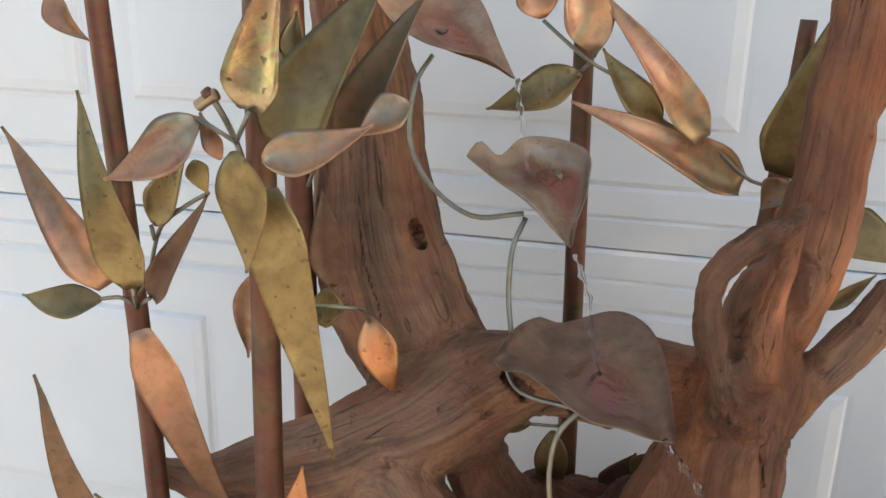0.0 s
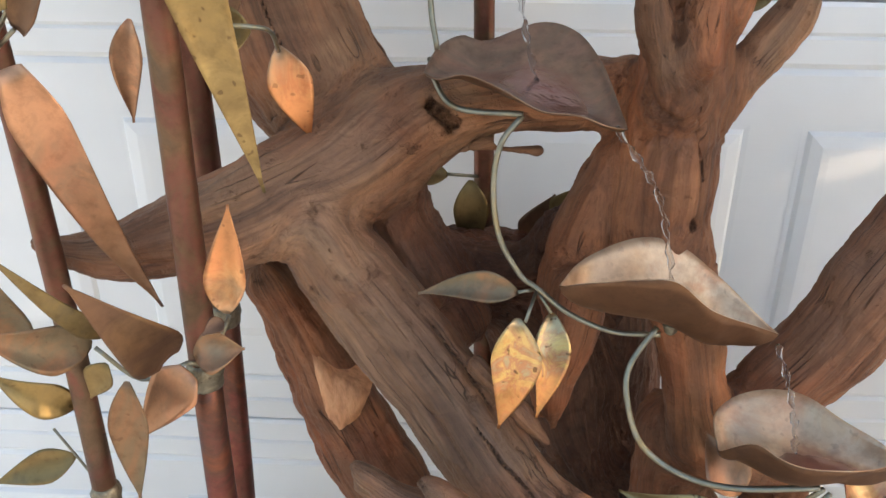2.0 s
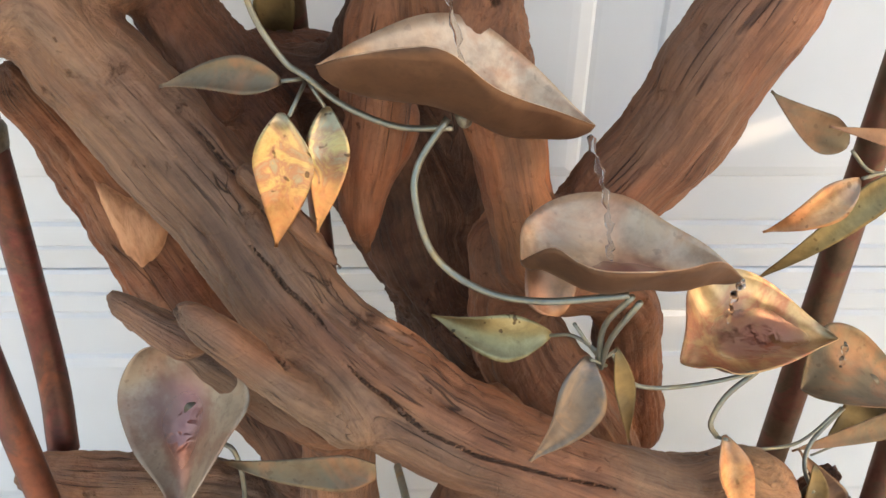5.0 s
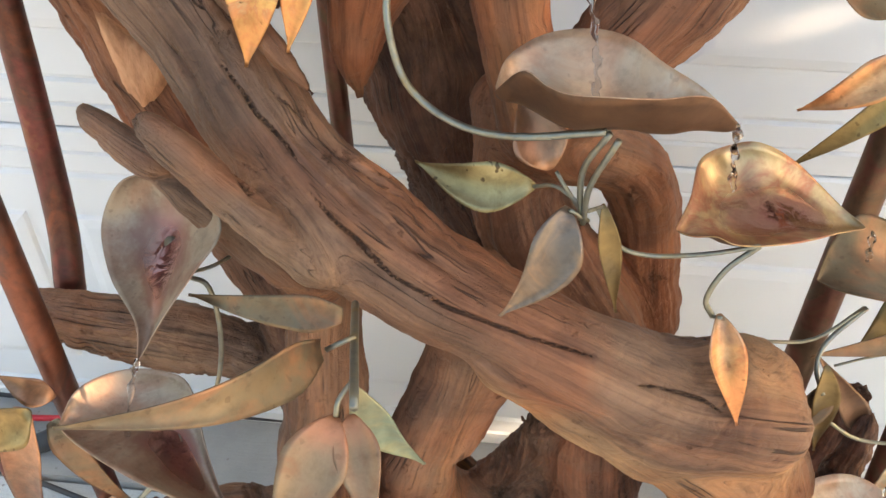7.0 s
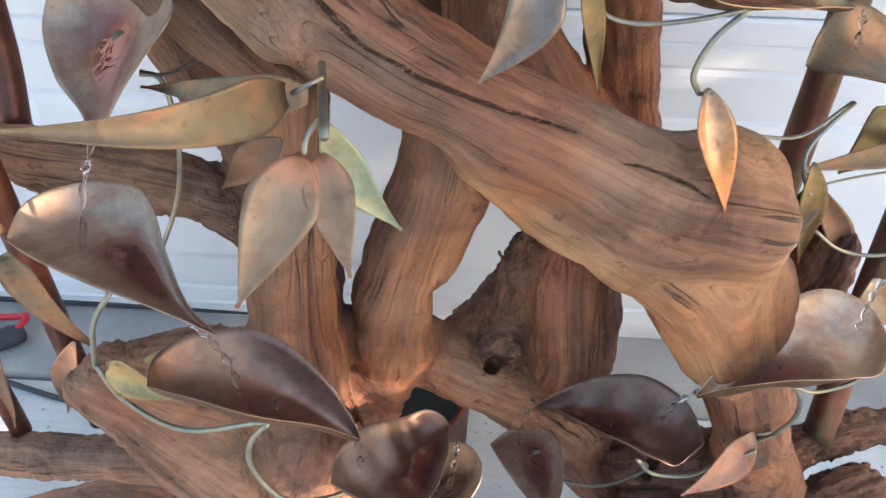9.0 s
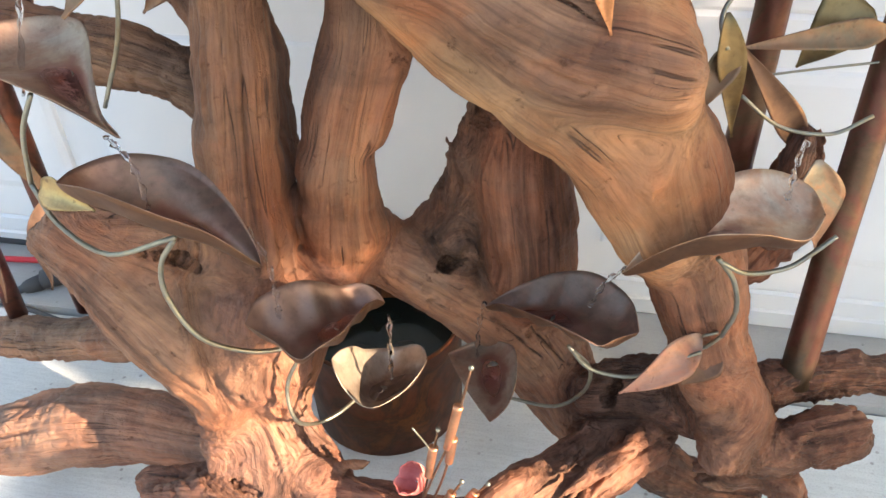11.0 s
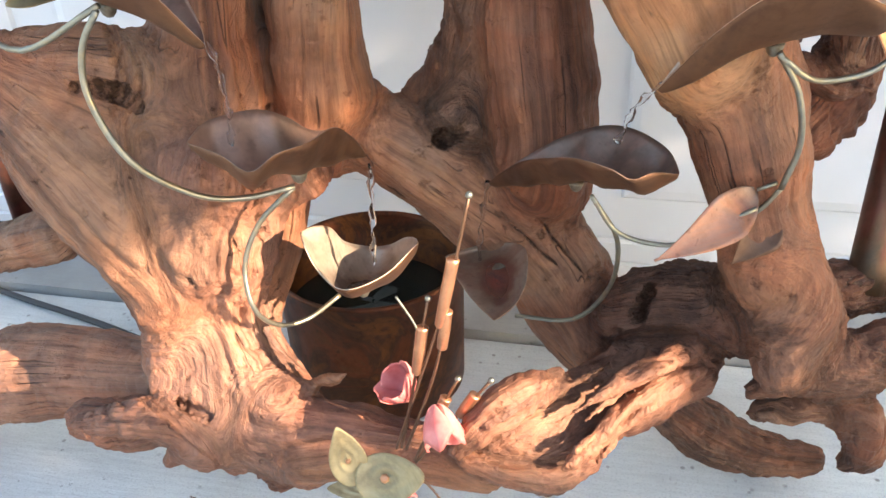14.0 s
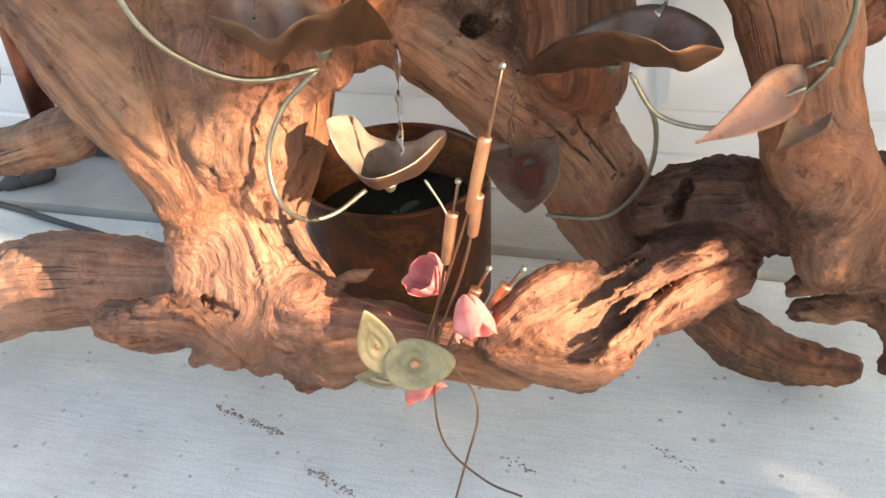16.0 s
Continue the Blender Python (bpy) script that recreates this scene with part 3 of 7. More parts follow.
# ---- the driftwood ----
# each limb: points along it with their thickness (x, y, z, radius)
WOOD_LIMBS = {
    "upper_trunk": [(-0.037, -0.166, 1.385, 0.029), (-0.027, -0.163, 1.306, 0.038), (-0.016, -0.161, 1.221, 0.046), (-0.008, -0.171, 1.148, 0.054), (0.013, -0.185, 1.076, 0.063), (0.056, -0.205, 1.008, 0.058)],
    "cross_limb": [(-0.145, -0.326, 0.951, 0.006), (-0.121, -0.326, 0.945, 0.012), (-0.086, -0.320, 0.944, 0.021), (-0.046, -0.311, 0.952, 0.032), (0.011, -0.300, 0.969, 0.039), (0.064, -0.263, 0.988, 0.046), (0.113, -0.236, 1.016, 0.040)],
    "bridge": [(0.095, -0.232, 1.005, 0.045), (0.155, -0.229, 1.030, 0.031), (0.214, -0.226, 1.037, 0.029), (0.277, -0.247, 1.045, 0.027)],
    "right_trunk": [(0.317, -0.268, 1.125, 0.027), (0.308, -0.281, 1.058, 0.033), (0.304, -0.281, 1.000, 0.037), (0.308, -0.287, 0.939, 0.036)],
    "tall_fork": [(0.352, -0.254, 1.365, 0.019), (0.350, -0.251, 1.304, 0.021), (0.344, -0.260, 1.236, 0.023), (0.338, -0.268, 1.172, 0.026), (0.321, -0.277, 1.116, 0.028)],
    "stub_fork": [(0.318, -0.318, 1.196, 0.0051), (0.301, -0.322, 1.185, 0.0083), (0.281, -0.325, 1.168, 0.0093), (0.272, -0.325, 1.151, 0.0101), (0.274, -0.322, 1.128, 0.0104), (0.283, -0.315, 1.098, 0.0131), (0.299, -0.300, 1.059, 0.0211)],
    "side_branch": [(0.393, -0.250, 1.132, 0.011), (0.383, -0.252, 1.102, 0.016), (0.357, -0.262, 1.072, 0.016), (0.333, -0.276, 1.040, 0.018)],
    "left_leg": [(0.279, -0.266, 0.996, 0.029), (0.260, -0.262, 0.947, 0.029), (0.244, -0.260, 0.886, 0.026), (0.249, -0.262, 0.860, 0.023), (0.233, -0.272, 0.814, 0.017), (0.230, -0.280, 0.782, 0.007)],
    "column": [(0.310, -0.289, 0.940, 0.032), (0.330, -0.310, 0.889, 0.025), (0.341, -0.312, 0.834, 0.024), (0.373, -0.288, 0.753, 0.031), (0.437, -0.250, 0.699, 0.028), (0.461, -0.230, 0.611, 0.028), (0.479, -0.232, 0.526, 0.028)],
    "front_limb": [(0.048, -0.297, 0.959, 0.034), (0.069, -0.299, 0.922, 0.036), (0.106, -0.311, 0.879, 0.038), (0.153, -0.337, 0.828, 0.038), (0.192, -0.370, 0.784, 0.035), (0.245, -0.393, 0.738, 0.040), (0.297, -0.406, 0.707, 0.037), (0.350, -0.414, 0.682, 0.033), (0.408, -0.420, 0.657, 0.034), (0.472, -0.406, 0.613, 0.041), (0.529, -0.394, 0.594, 0.037)],
    "fan_low": [(0.352, -0.411, 0.655, 0.022), (0.388, -0.398, 0.611, 0.031), (0.453, -0.389, 0.571, 0.039), (0.514, -0.377, 0.517, 0.045), (0.557, -0.378, 0.442, 0.038)],
    "fan_end": [(0.515, -0.391, 0.628, 0.027), (0.536, -0.391, 0.584, 0.027), (0.546, -0.380, 0.520, 0.030), (0.553, -0.378, 0.442, 0.033)],
    "right_leg": [(0.550, -0.360, 0.500, 0.046), (0.574, -0.363, 0.444, 0.042), (0.590, -0.369, 0.389, 0.039), (0.611, -0.374, 0.325, 0.033), (0.629, -0.367, 0.253, 0.031)],
    "stub_branch": [(0.093, -0.377, 0.783, 0.008), (0.122, -0.372, 0.757, 0.015), (0.160, -0.372, 0.716, 0.019), (0.211, -0.376, 0.677, 0.022)],
    "rag_stub_end": [(0.088, -0.395, 0.812, 0.0034), (0.097, -0.400, 0.807, 0.0088), (0.113, -0.405, 0.800, 0.0121), (0.132, -0.410, 0.791, 0.0142)],
    "stub_lobe": [(0.138, -0.425, 0.829, 0.0038), (0.147, -0.430, 0.826, 0.0075), (0.160, -0.430, 0.811, 0.0108), (0.179, -0.430, 0.788, 0.0137), (0.203, -0.430, 0.762, 0.0154), (0.229, -0.425, 0.731, 0.0154)],
    "brace": [(-0.005, -0.245, 0.884, 0.019), (0.012, -0.230, 0.829, 0.027), (0.035, -0.214, 0.751, 0.036), (0.069, -0.222, 0.680, 0.040), (0.155, -0.267, 0.552, 0.037), (0.190, -0.320, 0.480, 0.037), (0.204, -0.370, 0.430, 0.036)],
    "left_leg_low": [(0.210, -0.355, 0.640, 0.030), (0.206, -0.377, 0.532, 0.034), (0.200, -0.386, 0.450, 0.038), (0.208, -0.415, 0.385, 0.042), (0.208, -0.446, 0.307, 0.044)],
    "center_leg": [(0.328, -0.355, 0.660, 0.029), (0.314, -0.366, 0.580, 0.028), (0.286, -0.368, 0.477, 0.033), (0.275, -0.355, 0.394, 0.042), (0.268, -0.328, 0.350, 0.045)],
    "arch": [(0.280, -0.333, 0.359, 0.036), (0.340, -0.333, 0.330, 0.036), (0.390, -0.313, 0.282, 0.042), (0.441, -0.304, 0.232, 0.048), (0.480, -0.314, 0.178, 0.043), (0.499, -0.339, 0.153, 0.031)],
    "wing": [(0.398, -0.322, 0.485, 0.010), (0.388, -0.311, 0.440, 0.018), (0.376, -0.306, 0.385, 0.026), (0.372, -0.314, 0.350, 0.030)],
    "sill_left": [(0.262, -0.375, 0.347, 0.034), (0.230, -0.414, 0.333, 0.038), (0.212, -0.446, 0.286, 0.044)],
    "base": [(0.214, -0.440, 0.355, 0.043), (0.202, -0.443, 0.290, 0.038), (0.196, -0.446, 0.229, 0.042), (0.207, -0.449, 0.168, 0.049), (0.216, -0.455, 0.095, 0.014)],
    "heel": [(0.207, -0.449, 0.168, 0.049), (0.251, -0.468, 0.141, 0.040)],
    "burl": [(0.042, -0.449, 0.418, 0.021), (0.093, -0.459, 0.387, 0.033), (0.140, -0.456, 0.328, 0.044), (0.180, -0.446, 0.258, 0.045)],
    "flank": [(0.063, -0.442, 0.428, 0.028), (0.109, -0.439, 0.385, 0.047), (0.159, -0.443, 0.333, 0.050)],
    "left_log": [(-0.217, -0.391, 0.201, 0.022), (-0.115, -0.400, 0.231, 0.022), (-0.031, -0.410, 0.250, 0.023), (0.065, -0.429, 0.287, 0.024)],
    "left_root": [(-0.164, -0.412, 0.062, 0.043), (-0.050, -0.402, 0.098, 0.047), (0.035, -0.404, 0.112, 0.041), (0.134, -0.431, 0.142, 0.032)],
    "front_foot": [(0.081, -0.491, 0.139, 0.016), (0.121, -0.488, 0.136, 0.022), (0.164, -0.476, 0.145, 0.025), (0.205, -0.461, 0.151, 0.032)],
    "front_toe": [(0.223, -0.460, 0.173, 0.033), (0.256, -0.480, 0.146, 0.028), (0.275, -0.498, 0.132, 0.013)],
    "sill": [(0.266, -0.484, 0.156, 0.026), (0.325, -0.488, 0.163, 0.019), (0.380, -0.489, 0.162, 0.017), (0.430, -0.478, 0.148, 0.019)],
    "front_log": [(0.421, -0.497, 0.165, 0.012), (0.447, -0.474, 0.176, 0.023), (0.493, -0.424, 0.166, 0.027), (0.544, -0.374, 0.168, 0.026), (0.592, -0.344, 0.188, 0.026)],
    "mass": [(0.517, -0.339, 0.197, 0.028), (0.567, -0.345, 0.217, 0.033), (0.610, -0.354, 0.217, 0.035), (0.644, -0.367, 0.240, 0.031), (0.650, -0.390, 0.215, 0.027)],
    "right_leg_low": [(0.625, -0.376, 0.281, 0.032), (0.641, -0.383, 0.275, 0.022), (0.646, -0.390, 0.235, 0.026), (0.640, -0.412, 0.213, 0.018)],
    "knobs": [(0.637, -0.410, 0.214, 0.014), (0.671, -0.394, 0.204, 0.023), (0.705, -0.382, 0.205, 0.025), (0.752, -0.361, 0.206, 0.027)],
    "right_log": [(0.651, -0.363, 0.227, 0.023), (0.694, -0.334, 0.234, 0.022), (0.740, -0.314, 0.232, 0.022), (0.797, -0.295, 0.221, 0.020)],
    "low_root": [(0.559, -0.324, 0.091, 0.023), (0.599, -0.311, 0.051, 0.029), (0.654, -0.306, 0.023, 0.021), (0.706, -0.303, 0.019, 0.011)],
    "curl_root": [(0.634, -0.395, 0.149, 0.007), (0.668, -0.393, 0.156, 0.010), (0.706, -0.379, 0.141, 0.016), (0.728, -0.371, 0.100, 0.014), (0.712, -0.375, 0.089, 0.007)],
    "branch": [(0.531, -0.274, 1.026, 0.033), (0.489, -0.294, 0.968, 0.034), (0.462, -0.299, 0.922, 0.034), (0.437, -0.300, 0.864, 0.034), (0.399, -0.297, 0.813, 0.031), (0.361, -0.281, 0.747, 0.027)],
    "back_branch": [(-0.053, -0.321, 0.563, 0.017), (-0.013, -0.321, 0.550, 0.026), (0.048, -0.314, 0.536, 0.029), (0.108, -0.304, 0.512, 0.027), (0.170, -0.315, 0.485, 0.027)],
    "rear_stump": [(0.688, -0.234, 0.447, 0.009), (0.683, -0.234, 0.404, 0.023), (0.669, -0.251, 0.367, 0.029), (0.645, -0.282, 0.347, 0.029)],
    "ring": [(0.112, -0.224, 0.948, 0.020), (0.126, -0.205, 0.903, 0.019), (0.170, -0.193, 0.871, 0.022), (0.217, -0.203, 0.881, 0.021), (0.243, -0.236, 0.934, 0.017)],
    "ring_left": [(0.113, -0.239, 1.017, 0.025), (0.105, -0.243, 0.971, 0.021), (0.122, -0.220, 0.900, 0.025), (0.151, -0.217, 0.833, 0.031)],
    "cavity": [(0.280, -0.143, 0.880, 0.042), (0.295, -0.133, 0.803, 0.053), (0.298, -0.131, 0.715, 0.059), (0.300, -0.158, 0.617, 0.054)],
    "board": [(0.339, -0.262, 0.760, 0.028), (0.356, -0.262, 0.657, 0.039), (0.398, -0.264, 0.590, 0.044), (0.430, -0.276, 0.530, 0.045), (0.432, -0.300, 0.443, 0.045), (0.444, -0.308, 0.359, 0.046), (0.442, -0.300, 0.300, 0.046)],
    "burl_fill": [(0.089, -0.438, 0.423, 0.034), (0.137, -0.428, 0.420, 0.040), (0.188, -0.420, 0.405, 0.042)],
    "sill_low": [(0.289, -0.501, 0.139, 0.015), (0.360, -0.502, 0.147, 0.013), (0.428, -0.491, 0.142, 0.015)],
    "fin_a": [(0.395, -0.325, 0.520, 0.004), (0.384, -0.318, 0.470, 0.010), (0.380, -0.315, 0.410, 0.014)],
    "inner": [(0.152, -0.169, 0.862, 0.032), (0.228, -0.136, 0.811, 0.062), (0.259, -0.136, 0.732, 0.065), (0.260, -0.157, 0.708, 0.050), (0.291, -0.176, 0.635, 0.041), (0.325, -0.209, 0.601, 0.038)],
    "splinter_wing_a": [(0.369, -0.320, 0.474, 0.0014), (0.374, -0.318, 0.442, 0.0045), (0.383, -0.315, 0.391, 0.0083)],
    "splinter_wing_b": [(0.386, -0.312, 0.492, 0.0014), (0.386, -0.310, 0.447, 0.0060), (0.393, -0.310, 0.388, 0.0105)],
    "splinter_log_a": [(0.413, -0.525, 0.192, 0.0058), (0.433, -0.515, 0.216, 0.0137), (0.457, -0.490, 0.221, 0.0155), (0.477, -0.465, 0.214, 0.0116)],
    "splinter_log_b": [(0.490, -0.495, 0.212, 0.0020), (0.515, -0.470, 0.218, 0.0064), (0.547, -0.430, 0.214, 0.0091), (0.584, -0.370, 0.192, 0.0097)],
    "splinter_log_c": [(0.488, -0.500, 0.164, 0.0017), (0.510, -0.480, 0.180, 0.0053), (0.540, -0.445, 0.195, 0.0066), (0.587, -0.365, 0.171, 0.0081)],
    "splinter_log_d": [(0.510, -0.490, 0.164, 0.0012), (0.534, -0.455, 0.178, 0.0042), (0.566, -0.420, 0.189, 0.0059), (0.600, -0.360, 0.175, 0.0063)],
    "splinter_log_e": [(0.509, -0.460, 0.230, 0.0012), (0.495, -0.470, 0.225, 0.0032), (0.478, -0.475, 0.217, 0.0057)],
    "splinter_log_f": [(0.415, -0.520, 0.180, 0.0051), (0.447, -0.505, 0.156, 0.0103), (0.481, -0.490, 0.142, 0.0111), (0.505, -0.475, 0.152, 0.0085)],
    "splinter_log_g": [(0.520, -0.475, 0.218, 0.0016), (0.542, -0.450, 0.222, 0.0040), (0.575, -0.380, 0.190, 0.0061)],
    "splinter_log_h": [(0.487, -0.505, 0.170, 0.0012), (0.506, -0.485, 0.175, 0.0040), (0.536, -0.445, 0.179, 0.0054), (0.575, -0.385, 0.180, 0.0062)],
    "splinter_log_i": [(0.494, -0.500, 0.183, 0.0012), (0.509, -0.480, 0.187, 0.0032), (0.535, -0.440, 0.191, 0.0046), (0.567, -0.385, 0.187, 0.0053)],
    "splinter_log_j": [(0.499, -0.490, 0.204, 0.0012), (0.511, -0.470, 0.205, 0.0036), (0.530, -0.435, 0.202, 0.0050), (0.553, -0.380, 0.190, 0.0053)],
    "splinter_log_k": [(0.480, -0.485, 0.221, 0.0012), (0.489, -0.470, 0.219, 0.0028), (0.501, -0.450, 0.214, 0.0032), (0.513, -0.420, 0.202, 0.0034)],
    "log_filling": [(0.465, -0.475, 0.169, 0.0083), (0.490, -0.455, 0.167, 0.0101), (0.520, -0.425, 0.164, 0.0122), (0.555, -0.380, 0.157, 0.0128)],
    "inner_leg": [(0.240, -0.375, 0.312, 0.0199), (0.236, -0.385, 0.271, 0.0173), (0.227, -0.400, 0.233, 0.0161), (0.218, -0.410, 0.200, 0.0138)],
    "log_fill": [(0.435, -0.485, 0.158, 0.0150), (0.484, -0.462, 0.159, 0.0192), (0.534, -0.430, 0.167, 0.0182), (0.582, -0.380, 0.168, 0.0169)],
    "gnarl_a": [(0.650, -0.400, 0.207, 0.0104), (0.681, -0.392, 0.205, 0.0150), (0.704, -0.390, 0.196, 0.0133)],
    "gnarl_b": [(0.691, -0.390, 0.177, 0.0145), (0.719, -0.385, 0.136, 0.0140), (0.713, -0.385, 0.101, 0.0051)],
    "gnarl_c": [(0.623, -0.400, 0.176, 0.0050), (0.652, -0.395, 0.184, 0.0106), (0.682, -0.390, 0.182, 0.0137)],
    "leg_flare": [(0.343, -0.370, 0.615, 0.0175), (0.338, -0.372, 0.570, 0.0159), (0.319, -0.375, 0.503, 0.0146)],
    "wing_fill": [(0.343, -0.310, 0.366, 0.0164), (0.370, -0.310, 0.409, 0.0155), (0.393, -0.310, 0.457, 0.0137), (0.407, -0.310, 0.506, 0.0116)],
    "web": [(0.087, -0.255, 0.988, 0.0130), (0.099, -0.250, 0.936, 0.0162), (0.125, -0.245, 0.873, 0.0189)],
    "splinter_chip": [(0.318, -0.478, 0.212, 0.0010), (0.309, -0.478, 0.205, 0.0032), (0.298, -0.476, 0.201, 0.0030), (0.282, -0.472, 0.186, 0.0034)],
    "splinter_bark": [(0.130, -0.470, 0.304, 0.0015), (0.141, -0.470, 0.294, 0.0035), (0.155, -0.470, 0.282, 0.0050)],
    "lip": [(0.094, -0.515, 0.157, 0.0066), (0.134, -0.520, 0.171, 0.0127), (0.175, -0.520, 0.176, 0.0153), (0.200, -0.510, 0.161, 0.0153)],
    "lip_drip": [(0.170, -0.515, 0.126, 0.0032), (0.189, -0.515, 0.143, 0.0073), (0.207, -0.510, 0.147, 0.0124)],
    "toe_a": [(0.254, -0.488, 0.099, 0.0084), (0.247, -0.488, 0.152, 0.0122), (0.232, -0.483, 0.193, 0.0150)],
    "toe_b": [(0.290, -0.498, 0.120, 0.0090), (0.278, -0.493, 0.150, 0.0119), (0.260, -0.483, 0.185, 0.0148)],
    "toe_c": [(0.210, -0.488, 0.109, 0.0065), (0.211, -0.488, 0.146, 0.0126), (0.197, -0.478, 0.178, 0.0146)],
    "hip": [(0.157, -0.460, 0.266, 0.0050), (0.166, -0.468, 0.245, 0.0131), (0.164, -0.474, 0.204, 0.0187)],
    "spike": [(0.236, -0.298, 0.777, 0.0016), (0.233, -0.297, 0.817, 0.0146), (0.242, -0.292, 0.862, 0.0220), (0.248, -0.285, 0.902, 0.0234)],
    "splinter_tongue": [(0.228, -0.385, 0.827, 0.0013), (0.213, -0.380, 0.842, 0.0053), (0.193, -0.372, 0.863, 0.0078), (0.173, -0.360, 0.878, 0.0078)],
    "bridge_rag": [(0.159, -0.240, 0.994, 0.0013), (0.182, -0.240, 0.998, 0.0043), (0.215, -0.245, 0.999, 0.0050)],
    "knob_a": [(0.634, -0.410, 0.221, 0.0087), (0.638, -0.400, 0.227, 0.0103)],
    "curl_tip": [(0.632, -0.405, 0.155, 0.0029), (0.657, -0.400, 0.150, 0.0050), (0.682, -0.395, 0.154, 0.0066)],
    "fork_ridge": [(0.324, -0.308, 1.201, 0.0051), (0.317, -0.315, 1.170, 0.0084), (0.311, -0.315, 1.134, 0.0114), (0.309, -0.308, 1.093, 0.0168)],
    "fork_knob": [(0.333, -0.300, 1.152, 0.0027), (0.335, -0.305, 1.137, 0.0047)],
    "rag_right": [(0.668, -0.300, 0.500, 0.0023), (0.664, -0.310, 0.480, 0.0100), (0.656, -0.320, 0.422, 0.0175)],
    "rag_right_low": [(0.682, -0.320, 0.396, 0.0020), (0.655, -0.325, 0.398, 0.0072), (0.632, -0.330, 0.416, 0.0096)],
}
# rotten hollows and knot holes
WOOD_PITS = {
    "bridge_rot": [(0.134, -0.263, 1.037, 0.0057), (0.149, -0.262, 1.026, 0.0061)],
    "stub_hollow": [(0.158, -0.452, 0.838, 0.0021), (0.165, -0.455, 0.832, 0.0035), (0.170, -0.455, 0.821, 0.0033), (0.173, -0.453, 0.809, 0.0018)],
    "limb_knot": [(0.179, -0.412, 0.805, 0.0026), (0.189, -0.420, 0.796, 0.0039), (0.198, -0.427, 0.789, 0.0026), (0.203, -0.430, 0.785, 0.0013)],
    "arch_hole": [(0.369, -0.345, 0.350, 0.0069), (0.382, -0.342, 0.354, 0.0060)],
    "burl_rot": [(0.140, -0.467, 0.427, 0.0035), (0.165, -0.463, 0.426, 0.0057), (0.181, -0.463, 0.414, 0.0039)],
    "mass_rot": [(0.540, -0.362, 0.234, 0.0052), (0.531, -0.369, 0.216, 0.0066), (0.524, -0.394, 0.205, 0.0039)],
    "trunk_knot": [(0.321, -0.317, 0.974, 0.0030), (0.322, -0.317, 0.971, 0.0030)],
    "upper_knot": [(0.045, -0.206, 1.137, 0.0034), (0.050, -0.211, 1.124, 0.0039)],
    "foot_hollow": [(0.138, -0.483, 0.163, 0.0044), (0.189, -0.506, 0.185, 0.0051), (0.213, -0.508, 0.179, 0.0040)],
    "leg_gap_hollow": [(0.252, -0.402, 0.500, 0.0060), (0.249, -0.408, 0.478, 0.0075), (0.247, -0.413, 0.455, 0.0080), (0.246, -0.416, 0.430, 0.0080), (0.246, -0.418, 0.405, 0.0078), (0.249, -0.424, 0.380, 0.0065), (0.252, -0.430, 0.360, 0.0040)],
    "fork_hollow": [(0.295, -0.326, 1.156, 0.0039), (0.293, -0.326, 1.141, 0.0072), (0.293, -0.325, 1.124, 0.0086), (0.292, -0.322, 1.106, 0.0054)],
    "base_slit": [(0.255, -0.452, 0.314, 0.0046), (0.258, -0.448, 0.352, 0.0062)],
}
